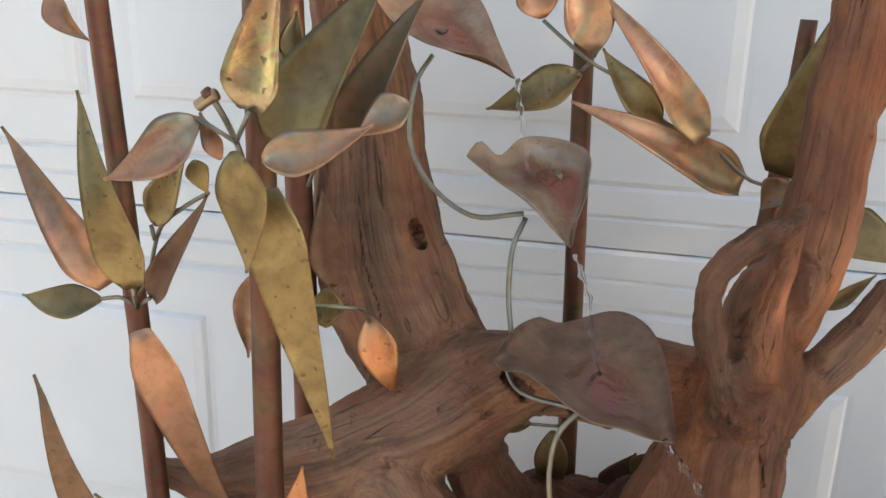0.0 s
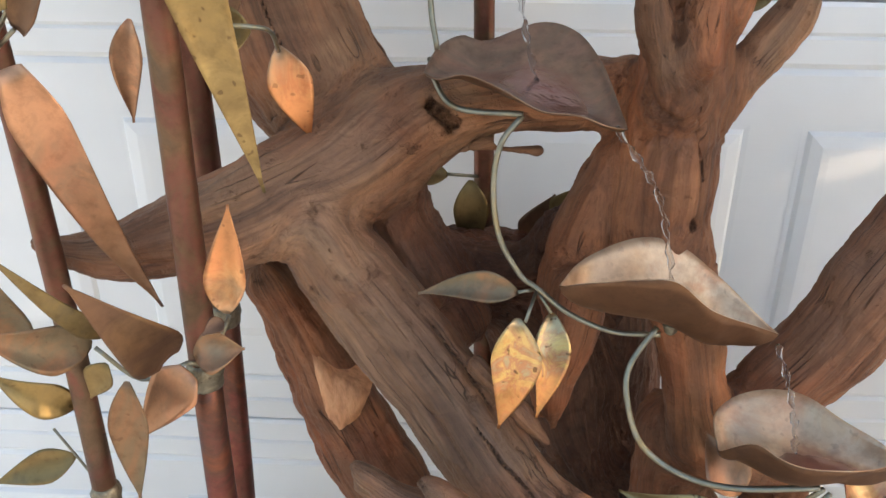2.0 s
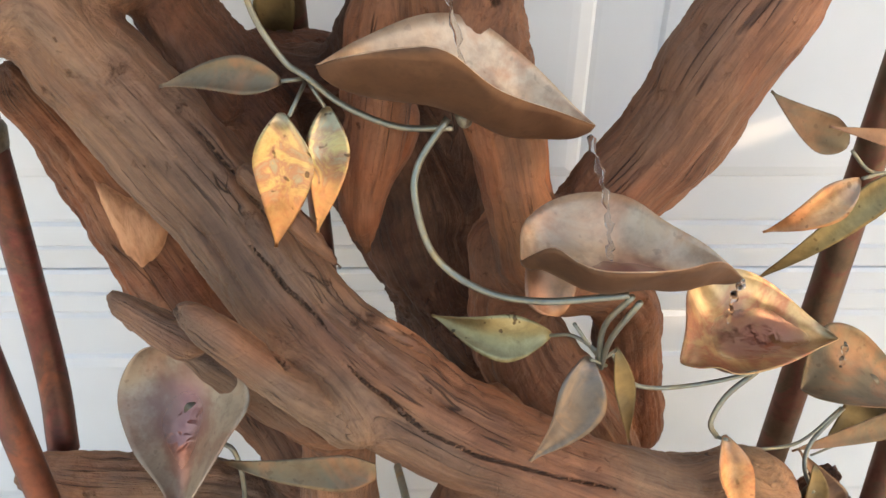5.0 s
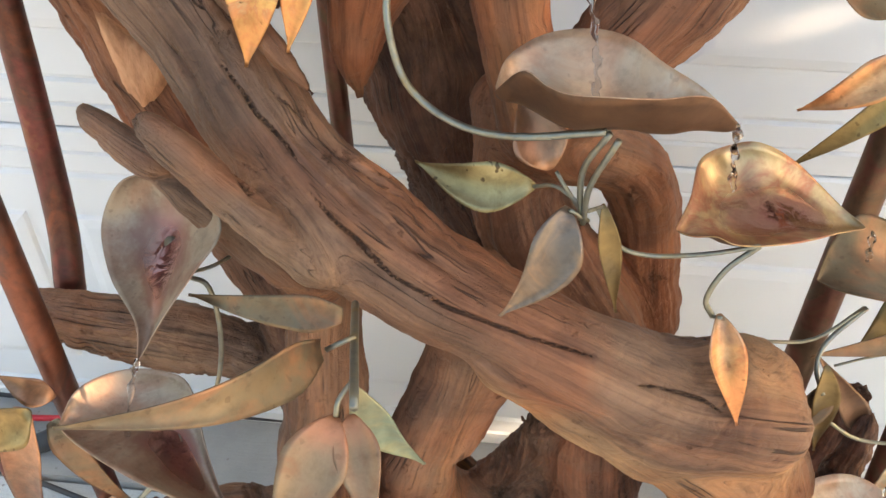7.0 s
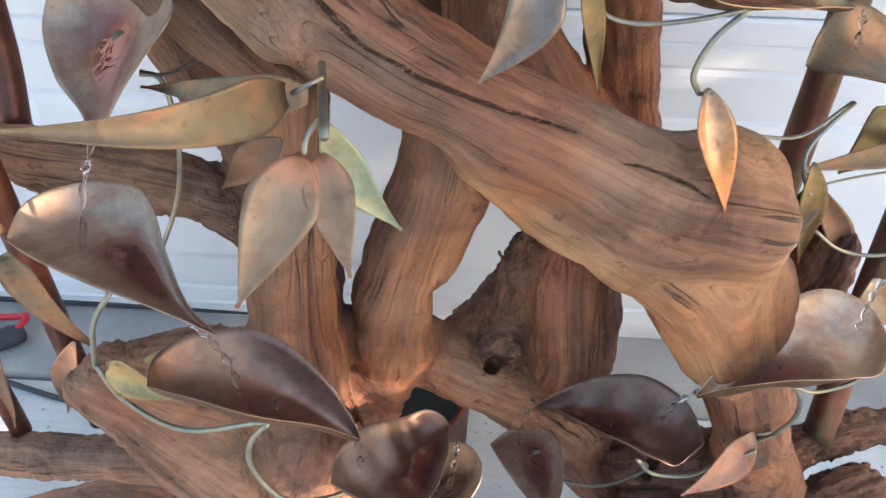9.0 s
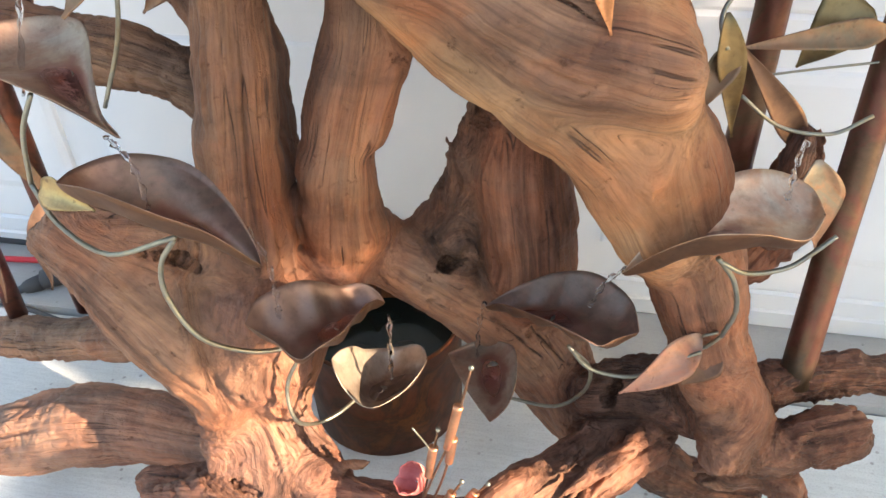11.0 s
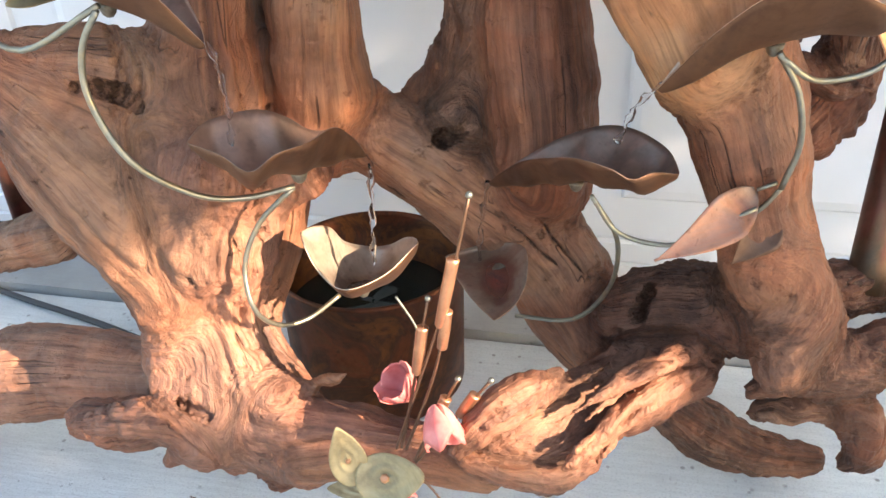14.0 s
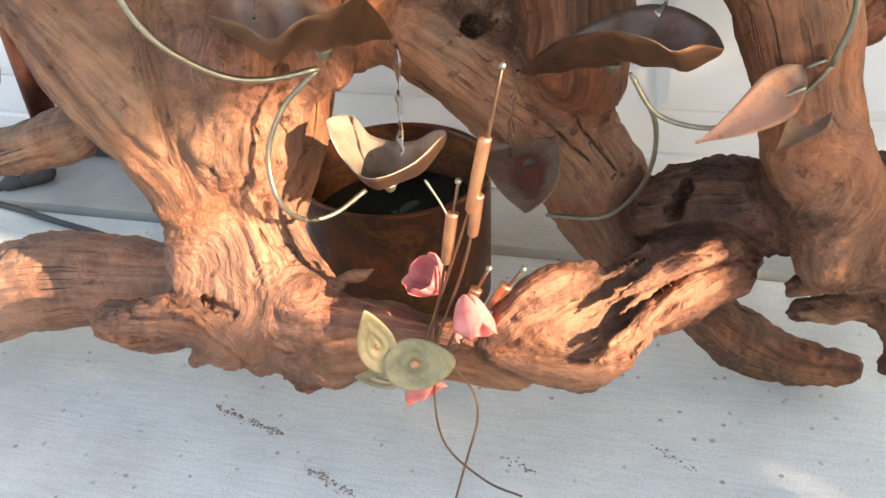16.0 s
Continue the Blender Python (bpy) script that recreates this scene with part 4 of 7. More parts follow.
# long drying cracks
WOOD_CRACKS = {
    "crack_a": [(0.2258, -0.4122, 0.7816, 0.0016), (0.2335, -0.4172, 0.7739, 0.0021), (0.2411, -0.4222, 0.7662, 0.0024), (0.2512, -0.4257, 0.7595, 0.0026), (0.2614, -0.4289, 0.7524, 0.0025), (0.2681, -0.4317, 0.7460, 0.0022), (0.2749, -0.4344, 0.7393, 0.0018)],
    "crack_b": [(0.2479, -0.4245, 0.7618, 0.0015), (0.2614, -0.4303, 0.7502, 0.0019), (0.2749, -0.4352, 0.7377, 0.0023), (0.2954, -0.4375, 0.7273, 0.0025), (0.3162, -0.4396, 0.7165, 0.0026), (0.3373, -0.4396, 0.7083, 0.0026), (0.3589, -0.4400, 0.7003, 0.0024), (0.3805, -0.4409, 0.6943, 0.0021), (0.4025, -0.4415, 0.6877, 0.0017)],
    "crack_c": [(0.1716, -0.3744, 0.8373, 0.0016), (0.1825, -0.3816, 0.8265, 0.0023), (0.1934, -0.3887, 0.8154, 0.0026), (0.2067, -0.3954, 0.8041, 0.0025), (0.2202, -0.4024, 0.7930, 0.0019)],
    "crack_d": [(0.4343, -0.4437, 0.6690, 0.0016), (0.4558, -0.4382, 0.6587, 0.0023), (0.4782, -0.4320, 0.6476, 0.0026), (0.4952, -0.4320, 0.6355, 0.0025), (0.5127, -0.4318, 0.6231, 0.0019)],
    "crack_g": [(-0.0098, -0.2181, 1.1780, 0.0016), (-0.0024, -0.2271, 1.1474, 0.0023), (0.0054, -0.2373, 1.1173, 0.0026), (0.0182, -0.2465, 1.0876, 0.0025), (0.0302, -0.2537, 1.0573, 0.0019)],
    "crack_h": [(0.3137, -0.3173, 1.0583, 0.0018), (0.3184, -0.3154, 1.0325, 0.0026), (0.3234, -0.3123, 1.0052, 0.0022)],
    "crack_i": [(0.1341, -0.3286, 0.8999, 0.0016), (0.1488, -0.3358, 0.8840, 0.0023), (0.1635, -0.3435, 0.8685, 0.0026), (0.1742, -0.3518, 0.8558, 0.0025), (0.1848, -0.3597, 0.8429, 0.0019)],
    "crack_j": [(0.1921, -0.4904, 0.3112, 0.0016), (0.2029, -0.4921, 0.3001, 0.0023), (0.2120, -0.4913, 0.2871, 0.0026), (0.2128, -0.4923, 0.2753, 0.0025), (0.2144, -0.4946, 0.2644, 0.0019)],
    "crack_k": [(0.4244, -0.3455, 0.3099, 0.0016), (0.4425, -0.3407, 0.2854, 0.0023), (0.4613, -0.3370, 0.2607, 0.0026), (0.4737, -0.3378, 0.2458, 0.0025), (0.4862, -0.3375, 0.2300, 0.0019)],
    "crack_l": [(0.4132, -0.3479, 0.2896, 0.0016), (0.4295, -0.3472, 0.2732, 0.0023), (0.4461, -0.3467, 0.2568, 0.0026), (0.4545, -0.3465, 0.2492, 0.0025), (0.4629, -0.3460, 0.2414, 0.0019)],
    "crack_m": [(0.4514, -0.3423, 0.3102, 0.0018), (0.4675, -0.3251, 0.2857, 0.0026), (0.4843, -0.2977, 0.2543, 0.0022)],
    "crack_n": [(0.2406, -0.4792, 0.3616, 0.0016), (0.2422, -0.4761, 0.3378, 0.0023), (0.2433, -0.4718, 0.3121, 0.0026), (0.2452, -0.4733, 0.2938, 0.0025), (0.2453, -0.4716, 0.2726, 0.0019)],
    "crack_o": [(0.3084, -0.3698, 0.3466, 0.0018), (0.3151, -0.3681, 0.3306, 0.0026)],
    "crack_p": [(0.1982, -0.3741, 0.8239, 0.0016), (0.2207, -0.3788, 0.8049, 0.0023), (0.2445, -0.3859, 0.7872, 0.0026), (0.2650, -0.3893, 0.7727, 0.0025), (0.2860, -0.3931, 0.7580, 0.0019)],
    "crack_r": [(0.4378, -0.3392, 0.4353, 0.0018), (0.4394, -0.3420, 0.4193, 0.0026), (0.4411, -0.3446, 0.4029, 0.0022)],
}
VOX = 0.0026
# the wood's colour, with shade put in for the inner limbs, and how rotten and fibrous its surface is, limb by limb
PLAIN = ((0.265, 0.135, 0.072), 0.2)
TONES = {
    "front_limb stub_branch cross_limb stub_lobe rag_stub_end": ((0.255, 0.137, 0.08), 0.15),
    "fan_low fan_end": ((0.41, 0.228, 0.112), 0.0),
    "right_trunk left_leg column spike tall_fork fork_ridge": ((0.285, 0.122, 0.06), 0.15),
    "branch brace board wing_fill right_leg right_leg_low": ((0.25, 0.112, 0.06), 0.25),
    "left_leg_low center_leg leg_flare inner_leg": ((0.255, 0.122, 0.065), 0.1),
    # inner limbs and stub fork: tone darkened to stand for the shade inside
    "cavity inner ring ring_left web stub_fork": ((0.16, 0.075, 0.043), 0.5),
    "mass knobs gnarl_a gnarl_b gnarl_c curl_root low_root right_log rear_stump rag_right rag_right_low": ((0.2, 0.088, 0.048), 0.95),
    "wing fin_a splinter_wing_a splinter_wing_b": ((0.18, 0.095, 0.058), 1.0),
    "base heel sill_left front_foot front_toe lip toe_a toe_b toe_c hip lip_drip sill": ((0.29, 0.14, 0.088), 0.5),
    "front_log splinter_log_a splinter_log_b splinter_log_c splinter_log_d splinter_log_e splinter_log_f splinter_log_g splinter_log_h splinter_log_i splinter_log_j splinter_log_k log_fill log_filling": ((0.29, 0.14, 0.083), 0.6),
    "burl flank burl_fill arch": ((0.27, 0.142, 0.082), 0.25),
    "left_root": ((0.34, 0.185, 0.12), 0.3),
    "left_log back_branch": ((0.26, 0.142, 0.085), 0.5),
}
FOLLOWERS = "heel front_toe front_foot toe_a toe_b toe_c hip lip lip_drip sill_left flank burl_fill fan_end stub_branch leg_flare splinter_chip knob_a".split()
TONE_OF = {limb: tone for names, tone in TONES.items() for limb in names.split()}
LATTICE = np.random.RandomState(7).permutation(256)
LATTICE = np.concatenate([LATTICE, LATTICE, LATTICE])
WAYS = np.random.RandomState(8).normal(size=(256, 3))
WAYS /= np.linalg.norm(WAYS, axis=1)[:, None]


def soft_noise(q, scale, shift=0.0):
    """Gradient noise, about -0.7 to 0.7, at many points at once."""
    q = q * scale + shift
    c = np.floor(q).astype(int)
    f = q - c
    w = f * f * f * (f * (f * 6 - 15) + 10)
    c &= 255
    out = np.zeros(len(q))
    for i in (0, 1):
        for j in (0, 1):
            for k in (0, 1):
                h = LATTICE[LATTICE[LATTICE[c[:, 0] + i] + c[:, 1] + j] + c[:, 2] + k]
                d = (WAYS[h] * (f - (i, j, k))).sum(1)
                out += d * np.where(i, w[:, 0], 1 - w[:, 0]) * np.where(j, w[:, 1], 1 - w[:, 1]) * np.where(k, w[:, 2], 1 - w[:, 2])
    return out


def limb_fields(limbs):
    out = []
    for name, ctrl in limbs.items():
        p = curve_points(ctrl, 5)
        s = np.concatenate([[0], np.cumsum(np.linalg.norm(np.diff(p[:, :3], axis=0), axis=1))])
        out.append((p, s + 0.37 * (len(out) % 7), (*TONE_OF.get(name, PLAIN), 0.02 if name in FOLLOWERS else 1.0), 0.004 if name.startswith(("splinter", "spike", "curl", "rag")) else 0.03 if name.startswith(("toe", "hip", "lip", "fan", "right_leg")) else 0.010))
    return out


def limb_frame(p, s):
    """Points every few millimetres along a limb, with a frame carried along it and the straightened frame that it maps to."""
    f = np.arange(s[0], s[-1], 0.005)
    c = np.stack([np.interp(f, s, p[:, i]) for i in range(4)], 1)
    d = np.gradient(c[:, :3], axis=0)
    d /= np.linalg.norm(d, axis=1)[:, None] + 1e-9
    way = p[-1, :3] - p[0, :3]
    way = way / np.linalg.norm(way)
    e = np.eye(3)[np.argmin(np.abs(way))]
    u0 = e - way * (e @ way)
    u0 /= np.linalg.norm(u0)
    u = u0[None, :] - d * (d @ u0)[:, None]
    u /= np.linalg.norm(u, axis=1)[:, None] + 1e-9
    return f, c, d, u, np.cross(d, u), way, u0, np.cross(way, u0)


def limb_coords(q, p, s):
    """Distance of the points q to a limb, the way along it and the offset from its axis in the straightened limb."""
    f, c, d, u, v, way, u0, v0 = limb_frame(p, s)
    axis, thick = c[:, :3].astype(np.float32), c[:, 3].astype(np.float32)
    dist = np.empty(len(q))
    along = np.empty(len(q))
    offs = np.empty((len(q), 3))
    for k in range(0, len(q), 20000):
        x = q[k:k + 20000].astype(np.float32)
        d2 = np.maximum((x * x).sum(1)[:, None] - 2 * x @ axis.T + (axis * axis).sum(1)[None, :], 1e-9)
        dist[k:k + 20000] = (np.sqrt(d2) - thick[None, :]).min(1)
        w = np.exp(-(d2 - d2.min(1)[:, None]) / (2 * 0.018 ** 2))
        w /= w.sum(1)[:, None]
        o = x - w @ c[:, :3]
        along[k:k + 20000] = w @ f
        offs[k:k + 20000] = (o * (w @ u)).sum(1)[:, None] * u0 + (o * (w @ v)).sum(1)[:, None] * v0
    return dist, along, offs, way


def build_wood(limbs, lump=0.0045):
    fields = limb_fields(limbs)
    allp = np.concatenate([p for p, s, tone, blend in fields])
    lo = allp[:, :3].min(0) - allp[:, 3].max() - 0.02
    hi = allp[:, :3].max(0) + allp[:, 3].max() + 0.02
    lo[2] = max(lo[2], -0.02)
    n = np.ceil((hi - lo) / VOX).astype(int) + 1
    grid = np.full(n, 1.0, np.float32)
    for p, s, tone, blend in fields:
        pad = 0.03
        a = np.maximum(0, np.floor(((p[:, :3] - p[:, 3:4]).min(0) - pad - lo) / VOX).astype(int))
        b = np.minimum(n, np.ceil(((p[:, :3] + p[:, 3:4]).max(0) + pad - lo) / VOX).astype(int))
        ax = [lo[i] + VOX * np.arange(a[i], b[i]) for i in range(3)]
        q = np.stack(np.meshgrid(*ax, indexing="ij"), -1).reshape(-1, 3).astype(np.float32)
        d = np.full(len(q), 9.0, np.float32)
        for i in range(len(p) - 1):
            u, v = p[i, :3].astype(np.float32), p[i + 1, :3].astype(np.float32)
            uv = v - u
            k = np.clip(((q - u) @ uv) / max(1e-9, uv @ uv), 0, 1)
            o = q - u - k[:, None] * uv
            np.minimum(d, np.sqrt((o * o).sum(1)) - (p[i, 3] + k * (p[i + 1, 3] - p[i, 3])), out=d)
        d = d.reshape([len(x) for x in ax])
        view = grid[a[0]:b[0], a[1]:b[1], a[2]:b[2]]
        hh = np.maximum(blend - np.abs(view - d), 0) / blend
        view[...] = np.minimum(view, d) - hh * hh * blend * 0.25
    for pit in WOOD_PITS.values():
        p = curve_points(pit, 4)
        a = np.maximum(0, np.floor(((p[:, :3] - p[:, 3:4]).min(0) - 0.02 - lo) / VOX).astype(int))
        b = np.minimum(n, np.ceil(((p[:, :3] + p[:, 3:4]).max(0) + 0.02 - lo) / VOX).astype(int))
        q = np.stack(np.meshgrid(*[lo[i] + VOX * np.arange(a[i], b[i]) for i in range(3)], indexing="ij"), -1)
        d = (np.sqrt(((q[..., None, :] - p[:, :3]) ** 2).sum(-1)) - p[:, 3]).min(-1)
        view = grid[a[0]:b[0], a[1]:b[1], a[2]:b[2]]
        view[...] = np.maximum(view, 0.001 - d)
    grid[:, :, 0] = np.maximum(grid[:, :, 0], 0.01)
    # surface nets
    inside = grid < 0
    c = np.zeros(n - 1, np.int8)
    corners = [(i, j, k) for i in (0, 1) for j in (0, 1) for k in (0, 1)]
    for i, j, k in corners:
        c += inside[i:n[0] - 1 + i, j:n[1] - 1 + j, k:n[2] - 1 + k]
    cells = np.argwhere((c > 0) & (c < 8))
    acc = np.zeros((len(cells), 3))
    cnt = np.zeros(len(cells))
    for u in corners:
        for axis in range(3):
            if u[axis]:
                continue
            v = list(u)
            v[axis] = 1
            a, b = cells + np.array(u), cells + np.array(v)
            ga, gb = grid[tuple(a.T)], grid[tuple(b.T)]
            m = (ga < 0) != (gb < 0)
            k = ga[m] / (ga[m] - gb[m])
            acc[m] += np.array(u) + k[:, None] * (np.array(v) - np.array(u))
            cnt[m] += 1
    verts = lo + VOX * (cells + acc / cnt[:, None])
    index = np.full(n - 1, -1, np.int32)
    index[tuple(cells.T)] = np.arange(len(cells))
    quads = []
    for axis in range(3):
        o1, o2 = [i for i in range(3) if i != axis]
        sl0 = [slice(1, n[i] - 1) for i in range(3)]
        sl1 = list(sl0)
        sl0[axis], sl1[axis] = slice(0, n[axis] - 1), slice(1, n[axis])
        g0, g1 = inside[tuple(sl0)], inside[tuple(sl1)]
        e = np.argwhere(g0 != g1)
        base = e.copy()
        base[:, o1] += 1
        base[:, o2] += 1
        flip = g0[tuple(e.T)]
        ids = []
        for d1, d2 in ((1, 1), (0, 1), (0, 0), (1, 0)):
            w = base.copy()
            w[:, o1] -= d1
            w[:, o2] -= d2
            ids.append(index[tuple(w.T)])
        qd = np.stack(ids, 1)
        if axis == 1:
            flip = ~flip
        qd[~flip] = qd[~flip][:, ::-1]
        quads.append(qd)
    quads = np.concatenate(quads)
    # grain coordinates: offset from the limb's axis, and the way along it
    q = verts.astype(np.float32)
    wsum = np.zeros(len(q)) + 1e-9
    grain = np.zeros((len(q), 3))
    top = np.zeros(len(q))
    across = np.zeros((len(q), 3))
    hue = np.zeros((len(q), 3))
    shade = np.zeros(len(q)) + 1e-9
    coarse = np.zeros(len(q))
    for p, s, tone, blend in fields:
        lo2, hi2 = (p[:, :3] - p[:, 3:4]).min(0) - 0.03, (p[:, :3] + p[:, 3:4]).max(0) + 0.03
        m = np.where(((q > lo2) & (q < hi2)).all(1))[0]
        if not len(m):
            continue
        d, along, offs, way = limb_coords(q[m], p, s)
        w = np.exp(-np.maximum(d, -0.01) / 0.005) * (d < 0.03)
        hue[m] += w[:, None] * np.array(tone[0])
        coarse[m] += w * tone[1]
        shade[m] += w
        w = w * tone[2]
        wsum[m] += w
        top[m] = np.maximum(top[m], w)
        unit = offs / (np.linalg.norm(offs, axis=1)[:, None] + 1e-6)
        across[m] += w[:, None] * (unit + way * (along * 1.2)[:, None])
        offs = offs * 0.3 + unit * (0.7 * float(p[:, 3].mean()))
        grain[m] += w[:, None] * (offs + way * (along * 0.05)[:, None])
    grain /= wsum[:, None]
    across /= wsum[:, None]
    hue /= shade[:, None]
    coarse = np.clip(coarse / shade + 0.35 * np.maximum(0, soft_noise(verts, 9.0, 3.0) - 0.1), 0, 1)
    pure = np.clip((top / wsum - 0.75) / 0.2, 0, 1)
    # normals by area, then uneven weathered relief
    a, b, cc, dd = (verts[quads[:, i]] for i in range(4))
    fn = np.cross(cc - a, dd - b)
    vn = np.zeros_like(verts)
    for i in range(4):
        np.add.at(vn, quads[:, i], fn)
    vn /= np.linalg.norm(vn, axis=1)[:, None] + 1e-9
    split = np.zeros(len(verts))
    for line in WOOD_CRACKS.values():
        p = curve_points(line, 12)
        m = np.where(((q > p[:, :3].min(0) - 0.01) & (q < p[:, :3].max(0) + 0.01)).all(1))[0]
        for x, y, z, r in p:
            dx = 0.0012 * noise.noise((x * 60, y * 60, z * 60))
            split[m] = np.maximum(split[m], 1 - np.clip(np.sqrt(((q[m] - (x + dx, y, z + dx)) ** 2).sum(1)) / (2.4 * r), 0, 1))
    flute = soft_noise(grain, 30.0, 3.0)
    ridge = 1 - 3.2 * np.abs(soft_noise(grain, 80.0))
    fibre = soft_noise(grain, 210.0, 9.0)
    groove = np.maximum(0.0, 0.06 - np.abs(soft_noise(grain, 26.0, 7.0))) / 0.06
    few = np.clip(4 * soft_noise(verts, 14.0, 5.0), 0, 1)
    facet = np.abs(soft_noise(verts, 17.0, 11.0)) - 0.2
    wrinkle = np.maximum(0, 1 - 7 * np.abs(soft_noise(verts * (1, 1, 0.45) + 0.004 * soft_noise(verts, 35.0, 8.0)[:, None], 62.0, 6.0)))
    rel = (lump * 1.3 * soft_noise(verts, 20.0) + 0.0075 * facet + 0.0035 * flute + 0.0016 * soft_noise(verts, 52.0, 3.0) + 0.0011 * fibre
           + pure * 0.0009 * ridge - 0.0040 * groove * few - 0.0004 - 0.0022 * wrinkle * np.clip(coarse * 2.2, 0, 1) * (0.35 + few)
           + coarse * (0.0018 * ridge + 0.0048 * soft_noise(grain, 150.0, 2.0) + 0.0026 * soft_noise(verts, 60.0, 2.0) + 0.0030 * soft_noise(verts, 140.0, 4.0) + 0.0024 * fibre))
    verts = verts + vn * (rel - 0.006 * np.maximum(0, split - 0.5))[:, None]
    rot = np.zeros(len(verts))
    for name, pit in WOOD_PITS.items():
        for x, y, z, r in () if name.endswith("hollow") else curve_points(pit, 3):
            rot = np.maximum(rot, 1 - np.clip((np.sqrt(((q - (x, y, z)) ** 2).sum(1)) - r * 0.8) / (0.8 * r), 0, 1))
    return verts, quads, grain, pure, across, rot, split, hue, coarse


def wood_mesh(name, limbs, label, parent=None):
    verts, quads, grain, pure, across, rot, split, hue, coarse = build_wood(limbs)
    me = bpy.data.meshes.new(name)
    me.vertices.add(len(verts))
    me.vertices.foreach_set("co", verts.astype(np.float32).ravel())
    me.loops.add(quads.size)
    me.loops.foreach_set("vertex_index", quads.astype(np.int32).ravel())
    me.polygons.add(len(quads))
    me.polygons.foreach_set("loop_start", np.arange(0, quads.size, 4, dtype=np.int32))
    me.polygons.foreach_set("use_smooth", np.ones(len(quads), bool))
    at = me.attributes.new("grain", "FLOAT_VECTOR", "POINT")
    at.data.foreach_set("vector", grain.astype(np.float32).ravel())
    at = me.attributes.new("pure", "FLOAT", "POINT")
    at.data.foreach_set("value", pure.astype(np.float32))
    at = me.attributes.new("across", "FLOAT_VECTOR", "POINT")
    at.data.foreach_set("vector", across.astype(np.float32).ravel())
    at = me.attributes.new("rot", "FLOAT", "POINT")
    at.data.foreach_set("value", rot.astype(np.float32))
    at = me.attributes.new("tone", "FLOAT_VECTOR", "POINT")
    at.data.foreach_set("vector", hue.astype(np.float32).ravel())
    at = me.attributes.new("coarse", "FLOAT", "POINT")
    at.data.foreach_set("value", coarse.astype(np.float32))
    at = me.attributes.new("split", "FLOAT", "POINT")
    at.data.foreach_set("value", split.astype(np.float32))
    me.update(calc_edges=True)
    me.validate()
    me.materials.append(WOOD)
    return tagged(new(name, me), label, "driftwood")


stump = wood_mesh("driftwood_stump", WOOD_LIMBS, "weathered reddish-brown driftwood stump with twisted limbs and roots on concrete")


def broken_face():
    """A fresh, splintered break on the brace behind the big limb."""
    rim = [(0.027, 0.812), (0.047, 0.79), (0.077, 0.768), (0.068, 0.745), (0.050, 0.722), (0.036, 0.738), (0.031, 0.768)]
    bm = bmesh.new()
    c = bm.verts.new((0.048, -0.255, 0.762))
    rings = []
    for k, y in ((0.35, -0.2545), (0.7, -0.253), (1.0, -0.248), (1.02, -0.222)):
        ring = []
        for i in range(28):
            f = i / 4
            (x0, z0), (x1, z1) = rim[int(f) % 7], rim[(int(f) + 1) % 7]
            x, z = x0 + (x1 - x0) * (f % 1), z0 + (z1 - z0) * (f % 1)
            x, z = 0.048 + (x - 0.048) * k, 0.762 + (z - 0.762) * k
            ring.append(bm.verts.new((x + 0.001 * noise.noise((x * 300, z * 300, k)), y + 0.0025 * noise.noise((x * 260, z * 90, 3 + k)), z + 0.0015 * noise.noise((x * 250, z * 250, 9)))))
        rings.append(ring)
    for i in range(28):
        bm.faces.new((c, rings[0][i], rings[0][(i + 1) % 28]))
        for a, b in zip(rings, rings[1:]):
            bm.faces.new((a[i], a[(i + 1) % 28], b[(i + 1) % 28], b[i]))
    m, t, b = mat("fresh_wood", 0.7)
    obj = t.nodes.new("ShaderNodeTexCoord").outputs["Object"]
    mp = node(t, "ShaderNodeMapping", Scale=(160, 160, 45))
    t.links.new(obj, mp.inputs[0])
    g = tex_noise(t, mp.outputs[0], 1.0, 4)
    t.links.new(ramp(t, g, [(0.3, (0.4, 0.17, 0.08)), (0.55, (0.62, 0.29, 0.14)), (0.75, (0.7, 0.38, 0.2))]), b.inputs["Base Color"])
    bump(t, b, g, 0.7, 0.003)
    part("broken_face", bm, m, stump, "pale freshly broken wood face")


broken_face()


# ---- copper bamboo and vines ----
def plant(name, label, category, group):
    return tagged(new(name), label, category, group)


def stem(parent, pts, r, material, name="stem"):
    bm = bmesh.new()
    p = curve_points(pts, 5) if len(pts) > 2 else np.array(pts)
    tube(bm, p, r * 0.7, 8)
    return part(name, bm, material, parent)


